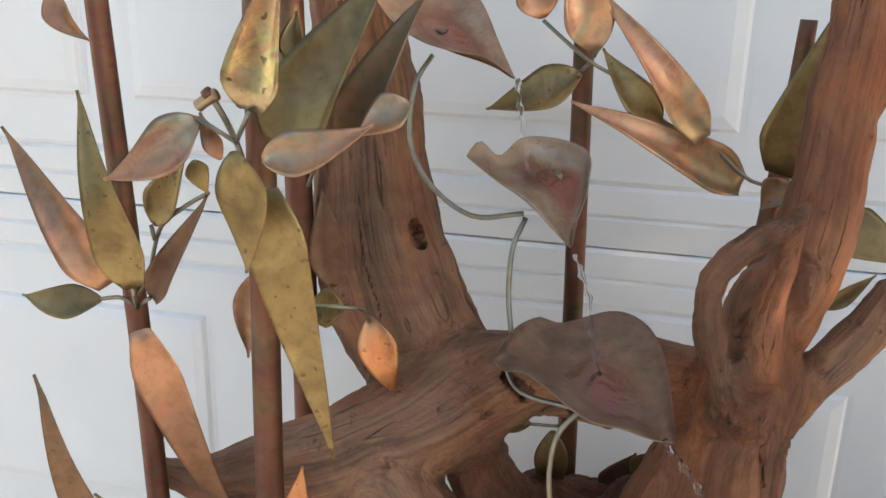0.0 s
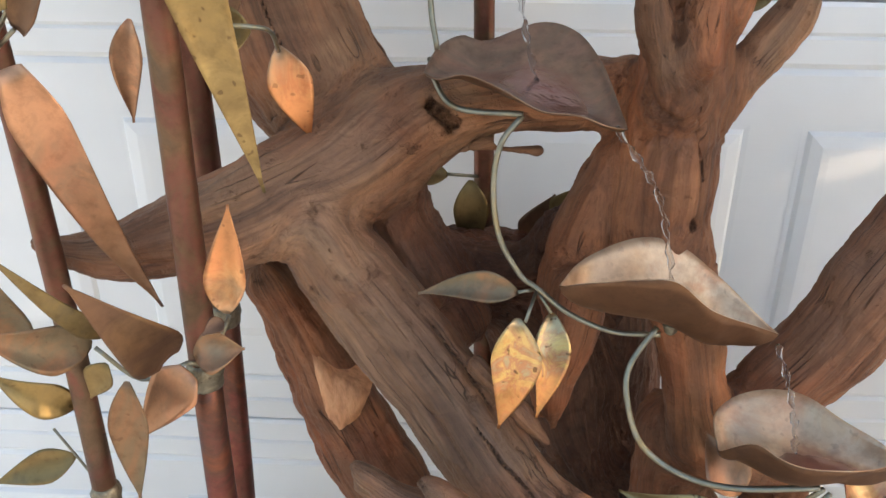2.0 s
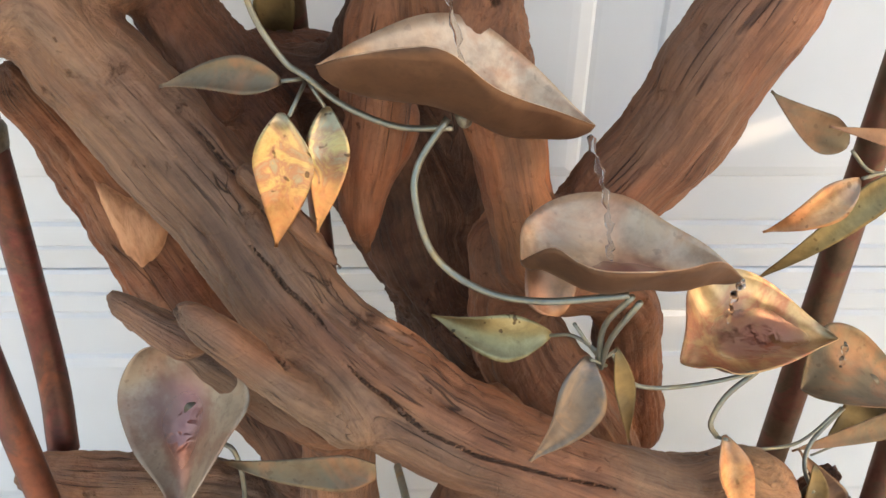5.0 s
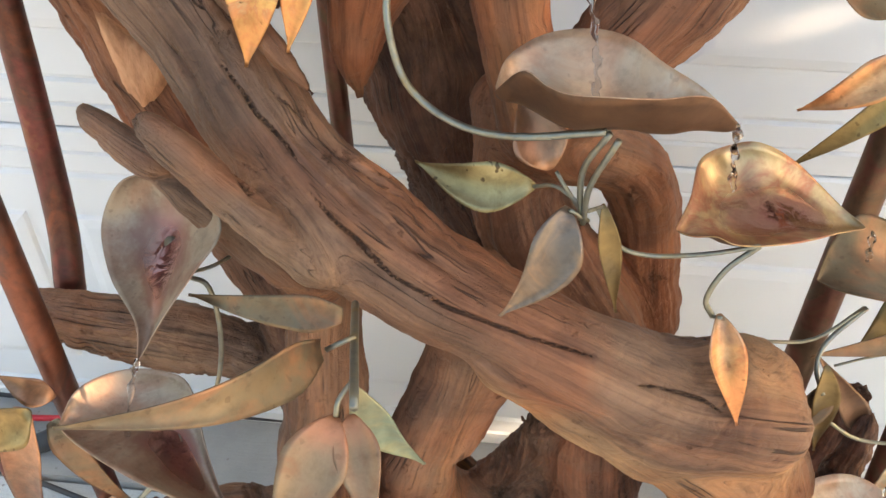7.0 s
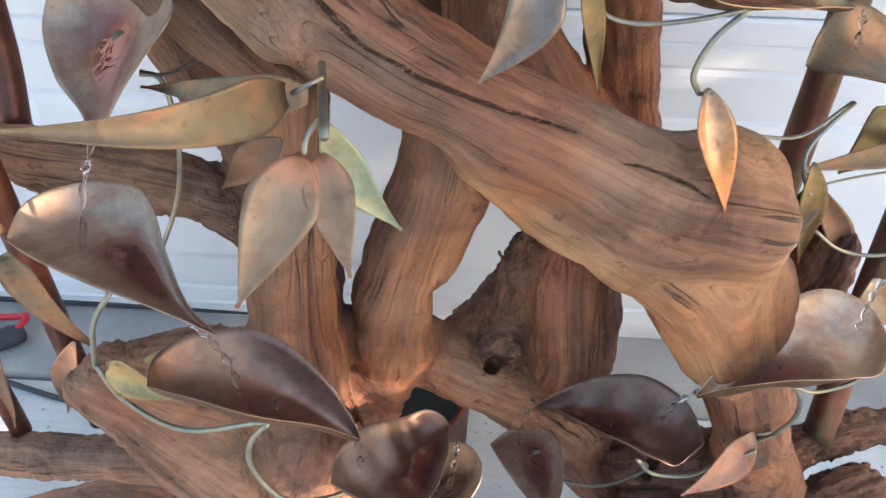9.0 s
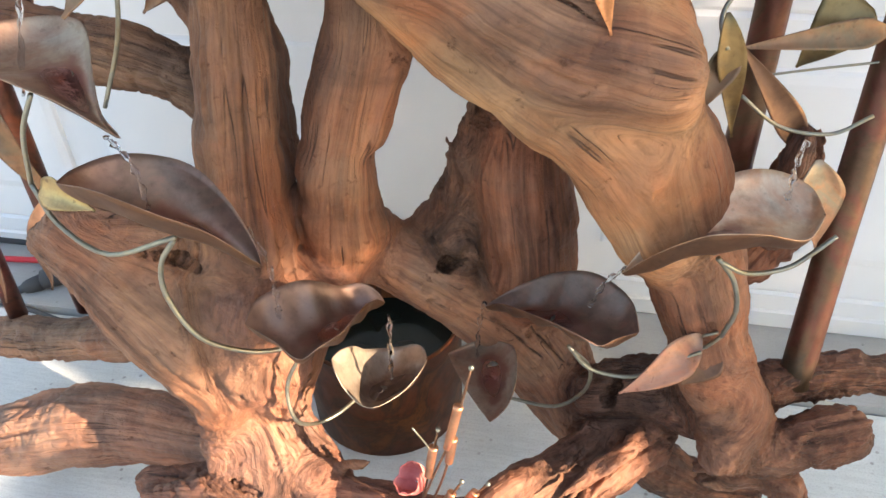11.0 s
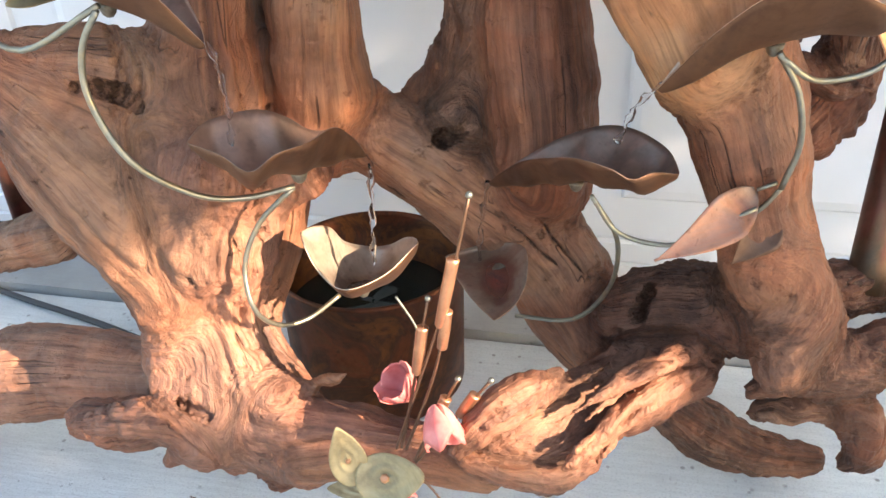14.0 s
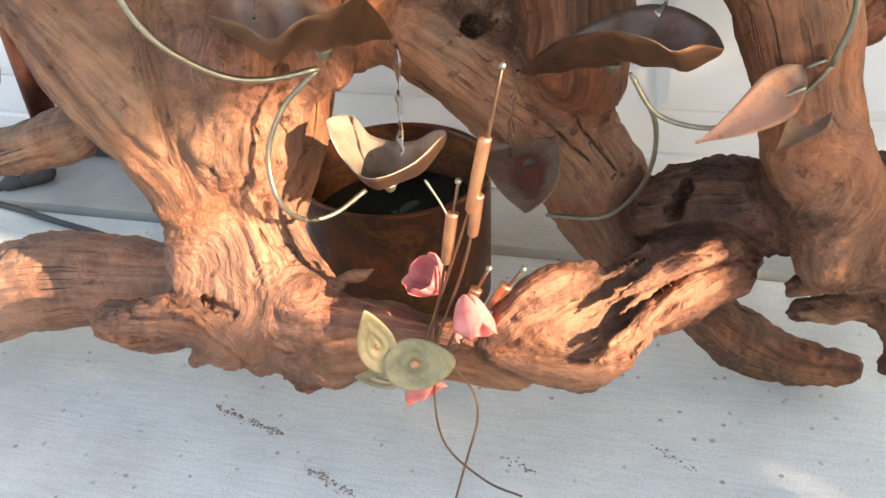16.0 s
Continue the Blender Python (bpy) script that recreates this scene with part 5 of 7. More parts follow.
def bamboo(pts, collars, label):
    """A cane of copper pipe through pts (x, y, z, radius), with soldered collars at the given heights."""
    cane = plant("bamboo_cane", label, "copper bamboo", "copper bamboo canes")
    p = curve_points(pts, 6)
    cut = [z for z in collars] or [-1.0]
    for k, (keep, material) in enumerate((((p[:, 2] >= cut[0]), PIPE), ((p[:, 2] < cut[0]), PIPERED))):
        if keep.sum() < 2:
            continue
        q = p[keep]
        if collars:
            joint = np.array([np.interp(cut[0], p[:, 2], p[:, i]) for i in range(4)])
            q = np.vstack([q, joint]) if k else np.vstack([joint, q])
        bm = bmesh.new()
        tube(bm, q[:, :3], q[:, 3], 20)
        part("pipe", bm, material, cane, "reddened copper pipe" if k else "")
    for z in collars:
        c = np.array([np.interp(z, p[:, 2], p[:, i]) for i in range(4)])
        bm = bmesh.new()
        tube(bm, [(c[0], c[1], z + k) for k in (-0.012, -0.009, -0.003, 0.002, 0.007, 0.010)], [c[3] * f for f in (1.02, 1.12, 1.16, 1.24, 1.13, 1.0)], 16)
        for v in bm.verts:
            v.co += Vector((noise.noise(v.co * 300), noise.noise(v.co * 300 + Vector((5, 0, 0))), noise.noise(v.co * 300 + Vector((0, 5, 0))))) * 0.0016
        part("collar", bm, SOLDER, cane, "rough grey solder collar")
    return cane


OUT = Vector((0.05, -0.85, 0.5)).normalized()       # leaves and basins turn out from the door and up


def leaf(parent, base, tip, width, material, kind="lance", cup=0.25, bend=0.0, turn=0):
    """A hammered sheet-metal leaf from its stalk end to its tip, cupped along its length."""
    base, tip = Vector(base), Vector(tip)
    ax = tip - base
    length = ax.length
    ax.normalize()
    nrm = (OUT - ax * OUT.dot(ax)).normalized()
    nrm = Matrix.Rotation(radians(turn), 3, ax) @ nrm
    side = nrm.cross(ax)
    nu, nv = 20, 9
    seed = base.x * 91 + tip.z * 57
    front, back = [], []
    bm = bmesh.new()
    reach = bm.verts.layers.float.new("along")
    for i in range(nu + 1):
        u = i / nu
        if kind == "lance":
            hw = min(1.0, 0.42 + 0.58 * math.sin(min(1, u / 0.2) * math.pi / 2)) * (1 - max(0, (u - 0.16) / 0.84) ** 1.25)
        else:
            hw = math.sin(min(1, (u + 0.015) / 0.36) * math.pi / 2) ** 0.75 * (1 - max(0, (u - 0.32) / 0.68) ** 1.45) ** 1.15
        hw = max(hw * width / 2, 0.0009)
        lat = bend * length * math.sin(math.pi * u) - bend * 0.5 * length * u * u
        arch = 0.05 * length * math.sin(math.pi * min(1, u * 1.1)) + 0.02 * length * math.sin(5 * u + seed)
        cen = base + ax * (u * length) + side * lat + nrm * arch
        rf, rb = [], []
        for j in range(nv + 1):
            v = 2 * j / nv - 1
            wob = 0.06 * math.sin(3 * v + 6 * u + seed)
            h = cup * hw * (v * v - 0.4) + wob * hw * abs(v) - cup * 0.9 * width * max(0, 0.09 - u) * 4
            p = cen + side * (v * hw) + nrm * h
            rf.append(bm.verts.new(p))
            rb.append(bm.verts.new(p - nrm * 0.0011))
            rf[-1][reach] = rb[-1][reach] = u
        front.append(rf)
        back.append(rb)
    for i in range(nu):
        for j in range(nv):
            bm.faces.new((front[i][j], front[i][j + 1], front[i + 1][j + 1], front[i + 1][j]))
            bm.faces.new((back[i][j], back[i + 1][j], back[i + 1][j + 1], back[i][j + 1]))
        for j in (0, nv):
            bm.faces.new((front[i][j], front[i + 1][j], back[i + 1][j], back[i][j]))
    for i in (0, nu):
        for j in range(nv):
            bm.faces.new((front[i][j], front[i][j + 1], back[i][j + 1], back[i][j]))
    return part("leaf", bm, material, parent)


def basin(stalk, lip, far_rim, near_rim, depth, down, material, pleats, label):
    """A leaf-shaped sheet-copper basin: two rims run from its stalk end to its pouring lip, and the sheet sags between them."""
    nu, nv = 40, 24
    far = curve_points([stalk, *far_rim, lip], 12)
    near = curve_points([stalk, *near_rim, lip], 12)
    rims = []
    for line in (far, near):
        way = np.concatenate([[0], np.cumsum(np.linalg.norm(np.diff(line, axis=0), axis=1))])
        rims.append(np.stack([np.interp(np.linspace(0, way[-1], nu + 1), way, line[:, i]) for i in range(3)], 1))
    sag = Vector(down).normalized()
    seed = lip[0] * 40 + lip[2] * 17
    pos = np.zeros((nu + 1, nv + 1, 3))
    wet = np.zeros((nu + 1, nv + 1))
    for i in range(nu + 1):
        u = i / nu
        hump = math.sin(math.pi * u) ** 0.75
        for j in range(nv + 1):
            v = j / nv
            e = abs(2 * v - 1)
            # a flat-bottomed trough with folds that run out to the rim
            drop = hump * (1 - e ** 2.3)
            fold = abs(((pleats * 1.7 * u + 0.31 * seed + (0.4 if v > 0.5 else 0.0)) % 1.0) * 2 - 1) - 0.5
            p = Vector(rims[0][i]).lerp(Vector(rims[1][i]), v) + sag * (depth * drop)
            p += sag * ((0.013 if pleats > 2 else 0.009) * fold * hump * e * (1 - e ** 6) * min(pleats, 1))
            p += sag * 0.0011 * noise.noise((u * 5 + seed, v * 4, seed)) * hump
            pos[i, j] = p
            wet[i, j] = max(0.0, 1 - math.hypot((u - 0.58) / 0.42, (v - 0.56) / 0.46))
    nor = np.cross(np.gradient(pos, axis=1), np.gradient(pos, axis=0))
    nor /= np.linalg.norm(nor, axis=2)[..., None] + 1e-12
    if (nor @ np.array(sag)).sum() > 0:
        nor = -nor
    bm = bmesh.new()
    pool = bm.verts.layers.float.new("pool")
    f = [[bm.verts.new(pos[i, j]) for j in range(nv + 1)] for i in range(nu + 1)]
    k = [[bm.verts.new(pos[i, j] - nor[i, j] * 0.0008) for j in range(nv + 1)] for i in range(nu + 1)]
    for i in range(nu + 1):
        for j in range(nv + 1):
            f[i][j][pool] = wet[i, j]
    for i in range(nu):
        for j in range(nv):
            bm.faces.new((f[i][j], f[i][j + 1], f[i + 1][j + 1], f[i + 1][j]))
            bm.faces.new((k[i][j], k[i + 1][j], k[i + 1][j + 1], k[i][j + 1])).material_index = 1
        for j in (0, nv):
            bm.faces.new((f[i][j], f[i + 1][j], k[i + 1][j], k[i][j]))
    thing = tagged(new("copper_basin"), label, "fountain basin", "basins of the cascade")
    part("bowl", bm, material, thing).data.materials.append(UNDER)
    # the solder lug under it that holds it on its stem
    bm = bmesh.new()
    c = Vector(pos[nu // 2, nv // 2]) + sag * 0.001
    tube(bm, [c, c + sag * 0.002, c + sag * 0.006, c + sag * 0.008], [0.006, 0.0055, 0.004, 0.002], 10)
    part("lug", bm, SOLDER, thing, "dull solder lug")
    return thing


LONG = "tall brown copper pipe cane with long metal leaves"
cane_1 = bamboo([(-0.10, -0.385, 0.25, 0.010), (-0.12, -0.36, 0.6, 0.010), (-0.127, -0.35, 1.0, 0.0085), (-0.150, -0.345, 1.5, 0.0075)], (0.74,), LONG)
cane_2 = bamboo([(-0.018, -0.375, 0.265, 0.0115), (-0.020, -0.374, 0.6, 0.0115), (-0.021, -0.368, 0.9, 0.0105), (-0.013, -0.36, 1.5, 0.009)], (0.872,), LONG)
cane_3 = bamboo([(-0.047, -0.285, 0.55, 0.0135), (-0.050, -0.254, 0.64, 0.013), (-0.054, -0.220, 0.9, 0.0125), (-0.058, -0.215, 1.15, 0.0115), (-0.064, -0.215, 1.5, 0.010)], (0.835,), LONG)
cane_4 = bamboo([(0.18, -0.135, 0.6, 0.010), (0.172, -0.14, 1.0, 0.009), (0.16, -0.15, 1.5, 0.008)], (), "slim brown copper pipe cane close to the door")
cane_5 = bamboo([(0.63, -0.22, 0.4, 0.0155), (0.64, -0.2, 0.7, 0.0145), (0.655, -0.17, 1.1, 0.012)], (), "thick copper pipe cane behind a driftwood limb")
cane_6 = bamboo([(0.705, -0.335, 0.235, 0.0155), (0.72, -0.28, 0.4, 0.0155), (0.745, -0.2, 0.7, 0.0145)], (), "thick copper pipe cane standing on a root")
cane_7 = bamboo([(0.316, -0.185, 1.088, 0.0103), (0.322, -0.165, 1.150, 0.0094), (0.328, -0.160, 1.230, 0.0074), (0.331, -0.160, 1.309, 0.0063)], (), "slim brown copper pipe cane behind the forked trunk")
vine_1 = plant("copper_vine", "curling brass stem with small coloured copper leaves", "copper vine", "copper vines")
vine_2 = plant("copper_vine", "curling brass stem with dull copper leaves beside dark basins", "copper vine", "copper vines")
vine_3 = plant("copper_vine", "curling brass stem with rosy leaves low over the roots", "copper vine", "copper vines")
# leaves of the first cane
leaf(cane_1, (-0.138, -0.370, 1.120), (-0.219, -0.360, 1.227), 0.035, COPPER, "lance", 0.30, 0.00, 0)
leaf(cane_1, (-0.107, -0.385, 1.126), (-0.147, -0.370, 1.257), 0.035, BRASS, "lance", 0.25, 0.00, 0)
leaf(cane_1, (-0.106, -0.365, 1.111), (-0.051, -0.375, 1.194), 0.024, BRONZE, "lance", 0.30, 0.00, 0)
leaf(cane_1, (-0.146, -0.370, 1.109), (-0.213, -0.370, 1.103), 0.026, OLIVE, "drop", 0.20, 0.06, 0)
leaf(cane_1, (-0.106, -0.385, 1.092), (-0.060, -0.333, 0.904), 0.036, COPPER, "lance", 0.20, 0.00, 0)
leaf(cane_1, (-0.105, -0.360, 1.165), (-0.074, -0.360, 1.216), 0.030, BRASS, "drop", 0.20, 0.00, 0)
leaf(cane_1, (-0.183, -0.340, 1.319), (-0.156, -0.340, 1.285), 0.019, COPPER, "drop", 0.30, -0.12, 0)
leaf(cane_1, (-0.129, -0.400, 0.904), (-0.167, -0.420, 1.068), 0.034, PATINA, "lance", 0.25, 0.00, 0)
leaf(cane_1, (-0.157, -0.330, 0.755), (-0.226, -0.340, 0.731), 0.029, OLIVE, "drop", 0.20, 0.00, 0)
leaf(cane_1, (-0.137, -0.340, 0.815), (-0.190, -0.360, 0.854), 0.029, BRASS, "drop", 0.25, 0.05, 0)
stem(cane_1, [(-0.130, -0.350, 1.090), (-0.128, -0.352, 1.104), (-0.114, -0.355, 1.124), (-0.104, -0.358, 1.151), (-0.095, -0.360, 1.167), (-0.075, -0.362, 1.182), (-0.056, -0.365, 1.193)], 0.0022, STEM)
stem(cane_1, [(-0.103, -0.360, 1.154), (-0.105, -0.360, 1.165)], 0.0022, STEM)
stem(cane_1, [(-0.128, -0.352, 1.098), (-0.134, -0.361, 1.108), (-0.145, -0.370, 1.109)], 0.0022, STEM)
stem(cane_1, [(-0.128, -0.352, 1.096), (-0.110, -0.380, 1.124)], 0.0022, STEM)
stem(cane_1, [(-0.128, -0.352, 1.098), (-0.108, -0.365, 1.112)], 0.0022, STEM)
stem(cane_1, [(-0.169, -0.330, 0.783), (-0.148, -0.330, 0.740), (-0.118, -0.330, 0.673), (-0.104, -0.330, 0.642)], 0.0016, STEM)
# leaves of the second cane
leaf(cane_2, (-0.022, -0.420, 0.914), (-0.052, -0.470, 0.998), 0.039, BRONZE, "lance", 0.20, 0.00, 15)
leaf(cane_2, (-0.073, -0.400, 0.920), (-0.112, -0.440, 0.997), 0.017, OLIVE, "lance", 0.20, 0.00, 0)
leaf(cane_2, (-0.082, -0.400, 0.913), (-0.136, -0.440, 0.941), 0.033, PATINA, "drop", 0.30, 0.07, 0)
leaf(cane_2, (-0.011, -0.410, 0.916), (0.020, -0.400, 0.914), 0.030, PATINA, "drop", 0.30, 0.00, 0)
leaf(cane_2, (0.012, -0.405, 0.943), (0.017, -0.390, 1.013), 0.027, FLAME, "drop", 0.30, 0.00, 0)
leaf(cane_2, (0.008, -0.400, 0.936), (-0.003, -0.410, 0.930), 0.012, BRONZE, "drop", 0.20, 0.00, 0)
leaf(cane_2, (-0.055, -0.420, 0.897), (-0.060, -0.420, 0.799), 0.027, PATINA, "drop", 0.30, 0.00, 0)
leaf(cane_2, (-0.021, -0.400, 0.893), (-0.064, -0.400, 0.835), 0.037, COPPER, "lance", 0.20, 0.00, 0)
leaf(cane_2, (-0.093, -0.370, 0.876), (-0.109, -0.370, 0.846), 0.024, OLIVE, "drop", 0.20, 0.00, 0)
leaf(cane_2, (-0.040, -0.400, 1.249), (-0.093, -0.420, 1.208), 0.037, ROSE, "drop", 0.30, 0.10, 0)
leaf(cane_2, (-0.007, -0.420, 1.234), (0.001, -0.420, 1.161), 0.031, BRASS, "drop", 0.30, 0.06, 0)
leaf(cane_2, (0.005, -0.420, 1.258), (0.022, -0.410, 1.346), 0.037, GOLD, "lance", 0.35, 0.00, 0)
leaf(cane_2, (0.003, -0.400, 1.208), (0.041, -0.391, 1.023), 0.039, BRASS, "lance", 0.20, 0.00, 0)
leaf(cane_2, (-0.032, -0.390, 1.222), (-0.047, -0.385, 1.250), 0.013, COPPER, "drop", 0.20, 0.00, 0)
leaf(cane_2, (-0.057, -0.380, 1.218), (-0.048, -0.380, 1.196), 0.016, BRASS, "drop", 0.20, 0.00, 0)
leaf(cane_2, (-0.085, -0.255, 1.095), (-0.097, -0.248, 1.015), 0.025, COPPER, "drop", 0.30, 0.00, 0)
stem(cane_2, [(-0.025, -0.370, 1.205), (-0.023, -0.380, 1.225), (-0.026, -0.390, 1.246), (-0.030, -0.400, 1.263)], 0.0028, STEM)
stem(cane_2, [(-0.019, -0.390, 1.233), (-0.040, -0.400, 1.249)], 0.0022, STEM)
stem(cane_2, [(-0.039, -0.400, 1.256), (-0.033, -0.400, 1.260), (-0.026, -0.400, 1.264)], 0.0055, ROSE)
stem(cane_2, [(-0.033, -0.402, 1.263), (-0.029, -0.402, 1.266)], 0.0045, BRONZE)
stem(cane_2, [(-0.020, -0.390, 1.234), (0.005, -0.420, 1.258)], 0.0022, STEM)
stem(cane_2, [(-0.024, -0.370, 1.201), (0.003, -0.400, 1.208)], 0.0022, STEM)
stem(cane_2, [(-0.022, -0.395, 0.898), (-0.012, -0.383, 0.890), (-0.001, -0.372, 0.913), (-0.002, -0.360, 0.914)], 0.0022, STEM)
stem(cane_2, [(-0.022, -0.395, 0.898), (-0.054, -0.398, 0.885), (-0.081, -0.400, 0.911)], 0.0022, STEM)
# leaves of the third cane
leaf(cane_3, (0.002, -0.380, 1.230), (0.069, -0.360, 1.342), 0.054, OLIVE, "lance", 0.20, 0.00, 0)
leaf(cane_3, (0.015, -0.430, 1.234), (0.080, -0.420, 1.252), 0.028, ROSE, "drop", 0.30, -0.08, 0)
leaf(cane_3, (0.084, -0.370, 1.262), (0.054, -0.380, 1.240), 0.026, ROSE, "drop", 0.25, 0.00, 0)
leaf(cane_3, (0.036, -0.360, 1.235), (0.087, -0.340, 1.325), 0.033, PATINA, "lance", 0.20, 0.00, 0)
leaf(cane_3, (0.024, -0.330, 1.107), (-0.007, -0.330, 1.102), 0.029, BRASS, "drop", 0.30, 0.00, 0)
leaf(cane_3, (-0.007, -0.270, 1.098), (-0.018, -0.260, 1.175), 0.032, BRONZE, "drop", 0.30, 0.00, 0)
leaf(cane_3, (0.034, -0.300, 1.087), (0.049, -0.285, 1.019), 0.031, FLAME, "drop", 0.30, 0.00, 0)
leaf(cane_3, (-0.000, -0.350, 1.280), (0.000, -0.340, 1.311), 0.018, BRASS, "drop", 0.30, 0.00, 0)
stem(cane_3, [(0.002, -0.340, 1.111), (0.025, -0.333, 1.109), (0.035, -0.320, 1.103), (0.034, -0.300, 1.086)], 0.0022, STEM)
stem(cane_3, [(0.005, -0.340, 1.197), (0.016, -0.350, 1.215), (0.036, -0.360, 1.235)], 0.0022, STEM)
# leaves of the fourth cane
leaf(cane_4, (0.139, -0.200, 1.306), (0.121, -0.200, 1.351), 0.034, COPPER, "drop", 0.30, 0.00, 0)
leaf(cane_4, (0.181, -0.200, 1.283), (0.154, -0.200, 1.351), 0.038, ROSE, "drop", 0.30, 0.00, 0)
leaf(cane_4, (0.265, -0.196, 1.221), (0.176, -0.200, 1.332), 0.032, ROSE, "lance", 0.30, 0.00, 0)
leaf(cane_4, (0.232, -0.190, 1.231), (0.183, -0.190, 1.284), 0.028, BRASS, "drop", 0.30, 0.05, 0)
leaf(cane_4, (0.167, -0.184, 1.266), (0.096, -0.190, 1.232), 0.036, BRASS, "drop", 0.25, 0.05, 0)
leaf(cane_4, (0.299, -0.183, 1.186), (0.164, -0.210, 1.246), 0.040, ROSE, "lance", 0.35, 0.00, 0)
leaf(cane_4, (0.326, -0.200, 1.195), (0.310, -0.200, 1.171), 0.026, PATINA, "drop", 0.30, 0.00, 0)
leaf(cane_4, (0.323, -0.178, 1.194), (0.363, -0.170, 1.347), 0.052, OLIVE, "lance", 0.20, 0.00, 0)
leaf(cane_4, (0.374, -0.170, 1.157), (0.431, -0.170, 1.130), 0.044, OLIVE, "lance", 0.20, 0.00, 0)
leaf(cane_4, (0.370, -0.190, 1.094), (0.400, -0.190, 1.126), 0.013, BRASS, "drop", 0.30, 0.00, 0)
stem(cane_4, [(0.137, -0.190, 1.304), (0.154, -0.189, 1.290), (0.175, -0.187, 1.274), (0.204, -0.186, 1.258), (0.236, -0.184, 1.230), (0.267, -0.183, 1.218), (0.303, -0.181, 1.189), (0.332, -0.180, 1.189)], 0.0022, STEM)
stem(cane_4, [(0.175, -0.185, 1.274), (0.167, -0.184, 1.266)], 0.0022, STEM)
stem(cane_4, [(0.177, -0.186, 1.278), (0.180, -0.195, 1.283)], 0.0022, STEM)
leaf(cane_4, (0.162, -0.160, 0.938), (0.163, -0.160, 0.857), 0.032, OLIVE, "drop", 0.20, 0.00, 0)
leaf(cane_4, (0.142, -0.170, 0.948), (0.092, -0.170, 0.949), 0.022, OLIVE, "drop", 0.20, 0.00, 0)
leaf(cane_4, (0.216, -0.150, 0.872), (0.238, -0.150, 0.923), 0.036, BRONZE, "drop", 0.20, 0.00, 0)
leaf(cane_4, (0.239, -0.160, 0.900), (0.265, -0.160, 0.937), 0.033, OLIVE, "drop", 0.20, 0.00, 0)
stem(cane_4, [(0.172, -0.140, 0.934), (0.160, -0.155, 0.941), (0.142, -0.170, 0.948)], 0.0022, STEM)
# leaves of the cane behind the fork
leaf(cane_7, (0.337, -0.190, 1.179), (0.366, -0.190, 1.194), 0.024, BRASS, "drop", 0.30, 0.05, 0)
leaf(cane_7, (0.353, -0.180, 1.199), (0.380, -0.180, 1.233), 0.034, COPPER, "drop", 0.30, 0.00, 0)
stem(cane_7, [(0.323, -0.165, 1.185), (0.331, -0.180, 1.188), (0.337, -0.190, 1.180)], 0.0022, STEM)
# leaves of the fifth cane
leaf(cane_5, (0.596, -0.245, 0.835), (0.527, -0.240, 0.875), 0.030, PATINA, "drop", 0.30, 0.06, 0)
leaf(cane_5, (0.613, -0.245, 0.805), (0.549, -0.245, 0.755), 0.030, FLAME, "drop", 0.30, 0.05, 0)
leaf(cane_5, (0.653, -0.230, 0.799), (0.558, -0.230, 0.695), 0.028, BRASS, "lance", 0.20, 0.00, 0)
leaf(cane_5, (0.670, -0.240, 0.829), (0.572, -0.250, 0.854), 0.020, COPPER, "lance", 0.25, 0.00, 0)
stem(cane_5, [(0.643, -0.220, 0.796), (0.623, -0.230, 0.806), (0.601, -0.240, 0.828)], 0.0022, STEM)
stem(cane_5, [(0.660, -0.220, 0.796), (0.637, -0.230, 0.803), (0.616, -0.240, 0.804)], 0.0022, STEM)
# leaves of the sixth cane
leaf(cane_6, (0.669, -0.300, 0.473), (0.602, -0.310, 0.571), 0.026, BRONZE, "drop", 0.30, 0.00, 0)
leaf(cane_6, (0.696, -0.250, 0.585), (0.655, -0.260, 0.529), 0.053, OLIVE, "lance", 0.20, 0.00, 0)
leaf(cane_6, (0.713, -0.270, 0.569), (0.599, -0.300, 0.561), 0.025, PATINA, "lance", 0.25, 0.00, 0)
leaf(cane_6, (0.668, -0.360, 0.500), (0.681, -0.360, 0.421), 0.037, ROSE, "drop", 0.30, 0.00, 0)
stem(cane_6, [(0.730, -0.250, 0.535), (0.669, -0.265, 0.531), (0.632, -0.280, 0.531)], 0.0016, STEM)
# the vine on the right: its stem, basins and small leaves
stem(vine_1, [(0.058, -0.220, 1.277), (0.048, -0.232, 1.255), (0.048, -0.244, 1.214), (0.066, -0.252, 1.184), (0.100, -0.256, 1.163), (0.140, -0.260, 1.169)], 0.0028, STEM)
stem(vine_1, [(0.142, -0.260, 1.166), (0.135, -0.270, 1.145), (0.135, -0.280, 1.113), (0.140, -0.290, 1.086)], 0.0028, STEM)
stem(vine_1, [(0.135, -0.290, 1.080), (0.140, -0.307, 1.068), (0.155, -0.323, 1.056), (0.197, -0.340, 1.058)], 0.0028, STEM)
stem(vine_1, [(0.197, -0.340, 1.057), (0.184, -0.343, 1.039), (0.180, -0.346, 1.011), (0.185, -0.349, 0.976), (0.200, -0.352, 0.949), (0.212, -0.356, 0.941), (0.234, -0.361, 0.925), (0.264, -0.365, 0.914), (0.295, -0.370, 0.916)], 0.0028, STEM)
stem(vine_1, [(0.292, -0.370, 0.922), (0.275, -0.380, 0.897), (0.274, -0.390, 0.876), (0.285, -0.400, 0.847), (0.312, -0.412, 0.832), (0.346, -0.424, 0.833), (0.392, -0.436, 0.847)], 0.0030, STEM)
stem(vine_1, [(0.394, -0.436, 0.846), (0.384, -0.424, 0.814), (0.387, -0.412, 0.772)], 0.0026, STEM)
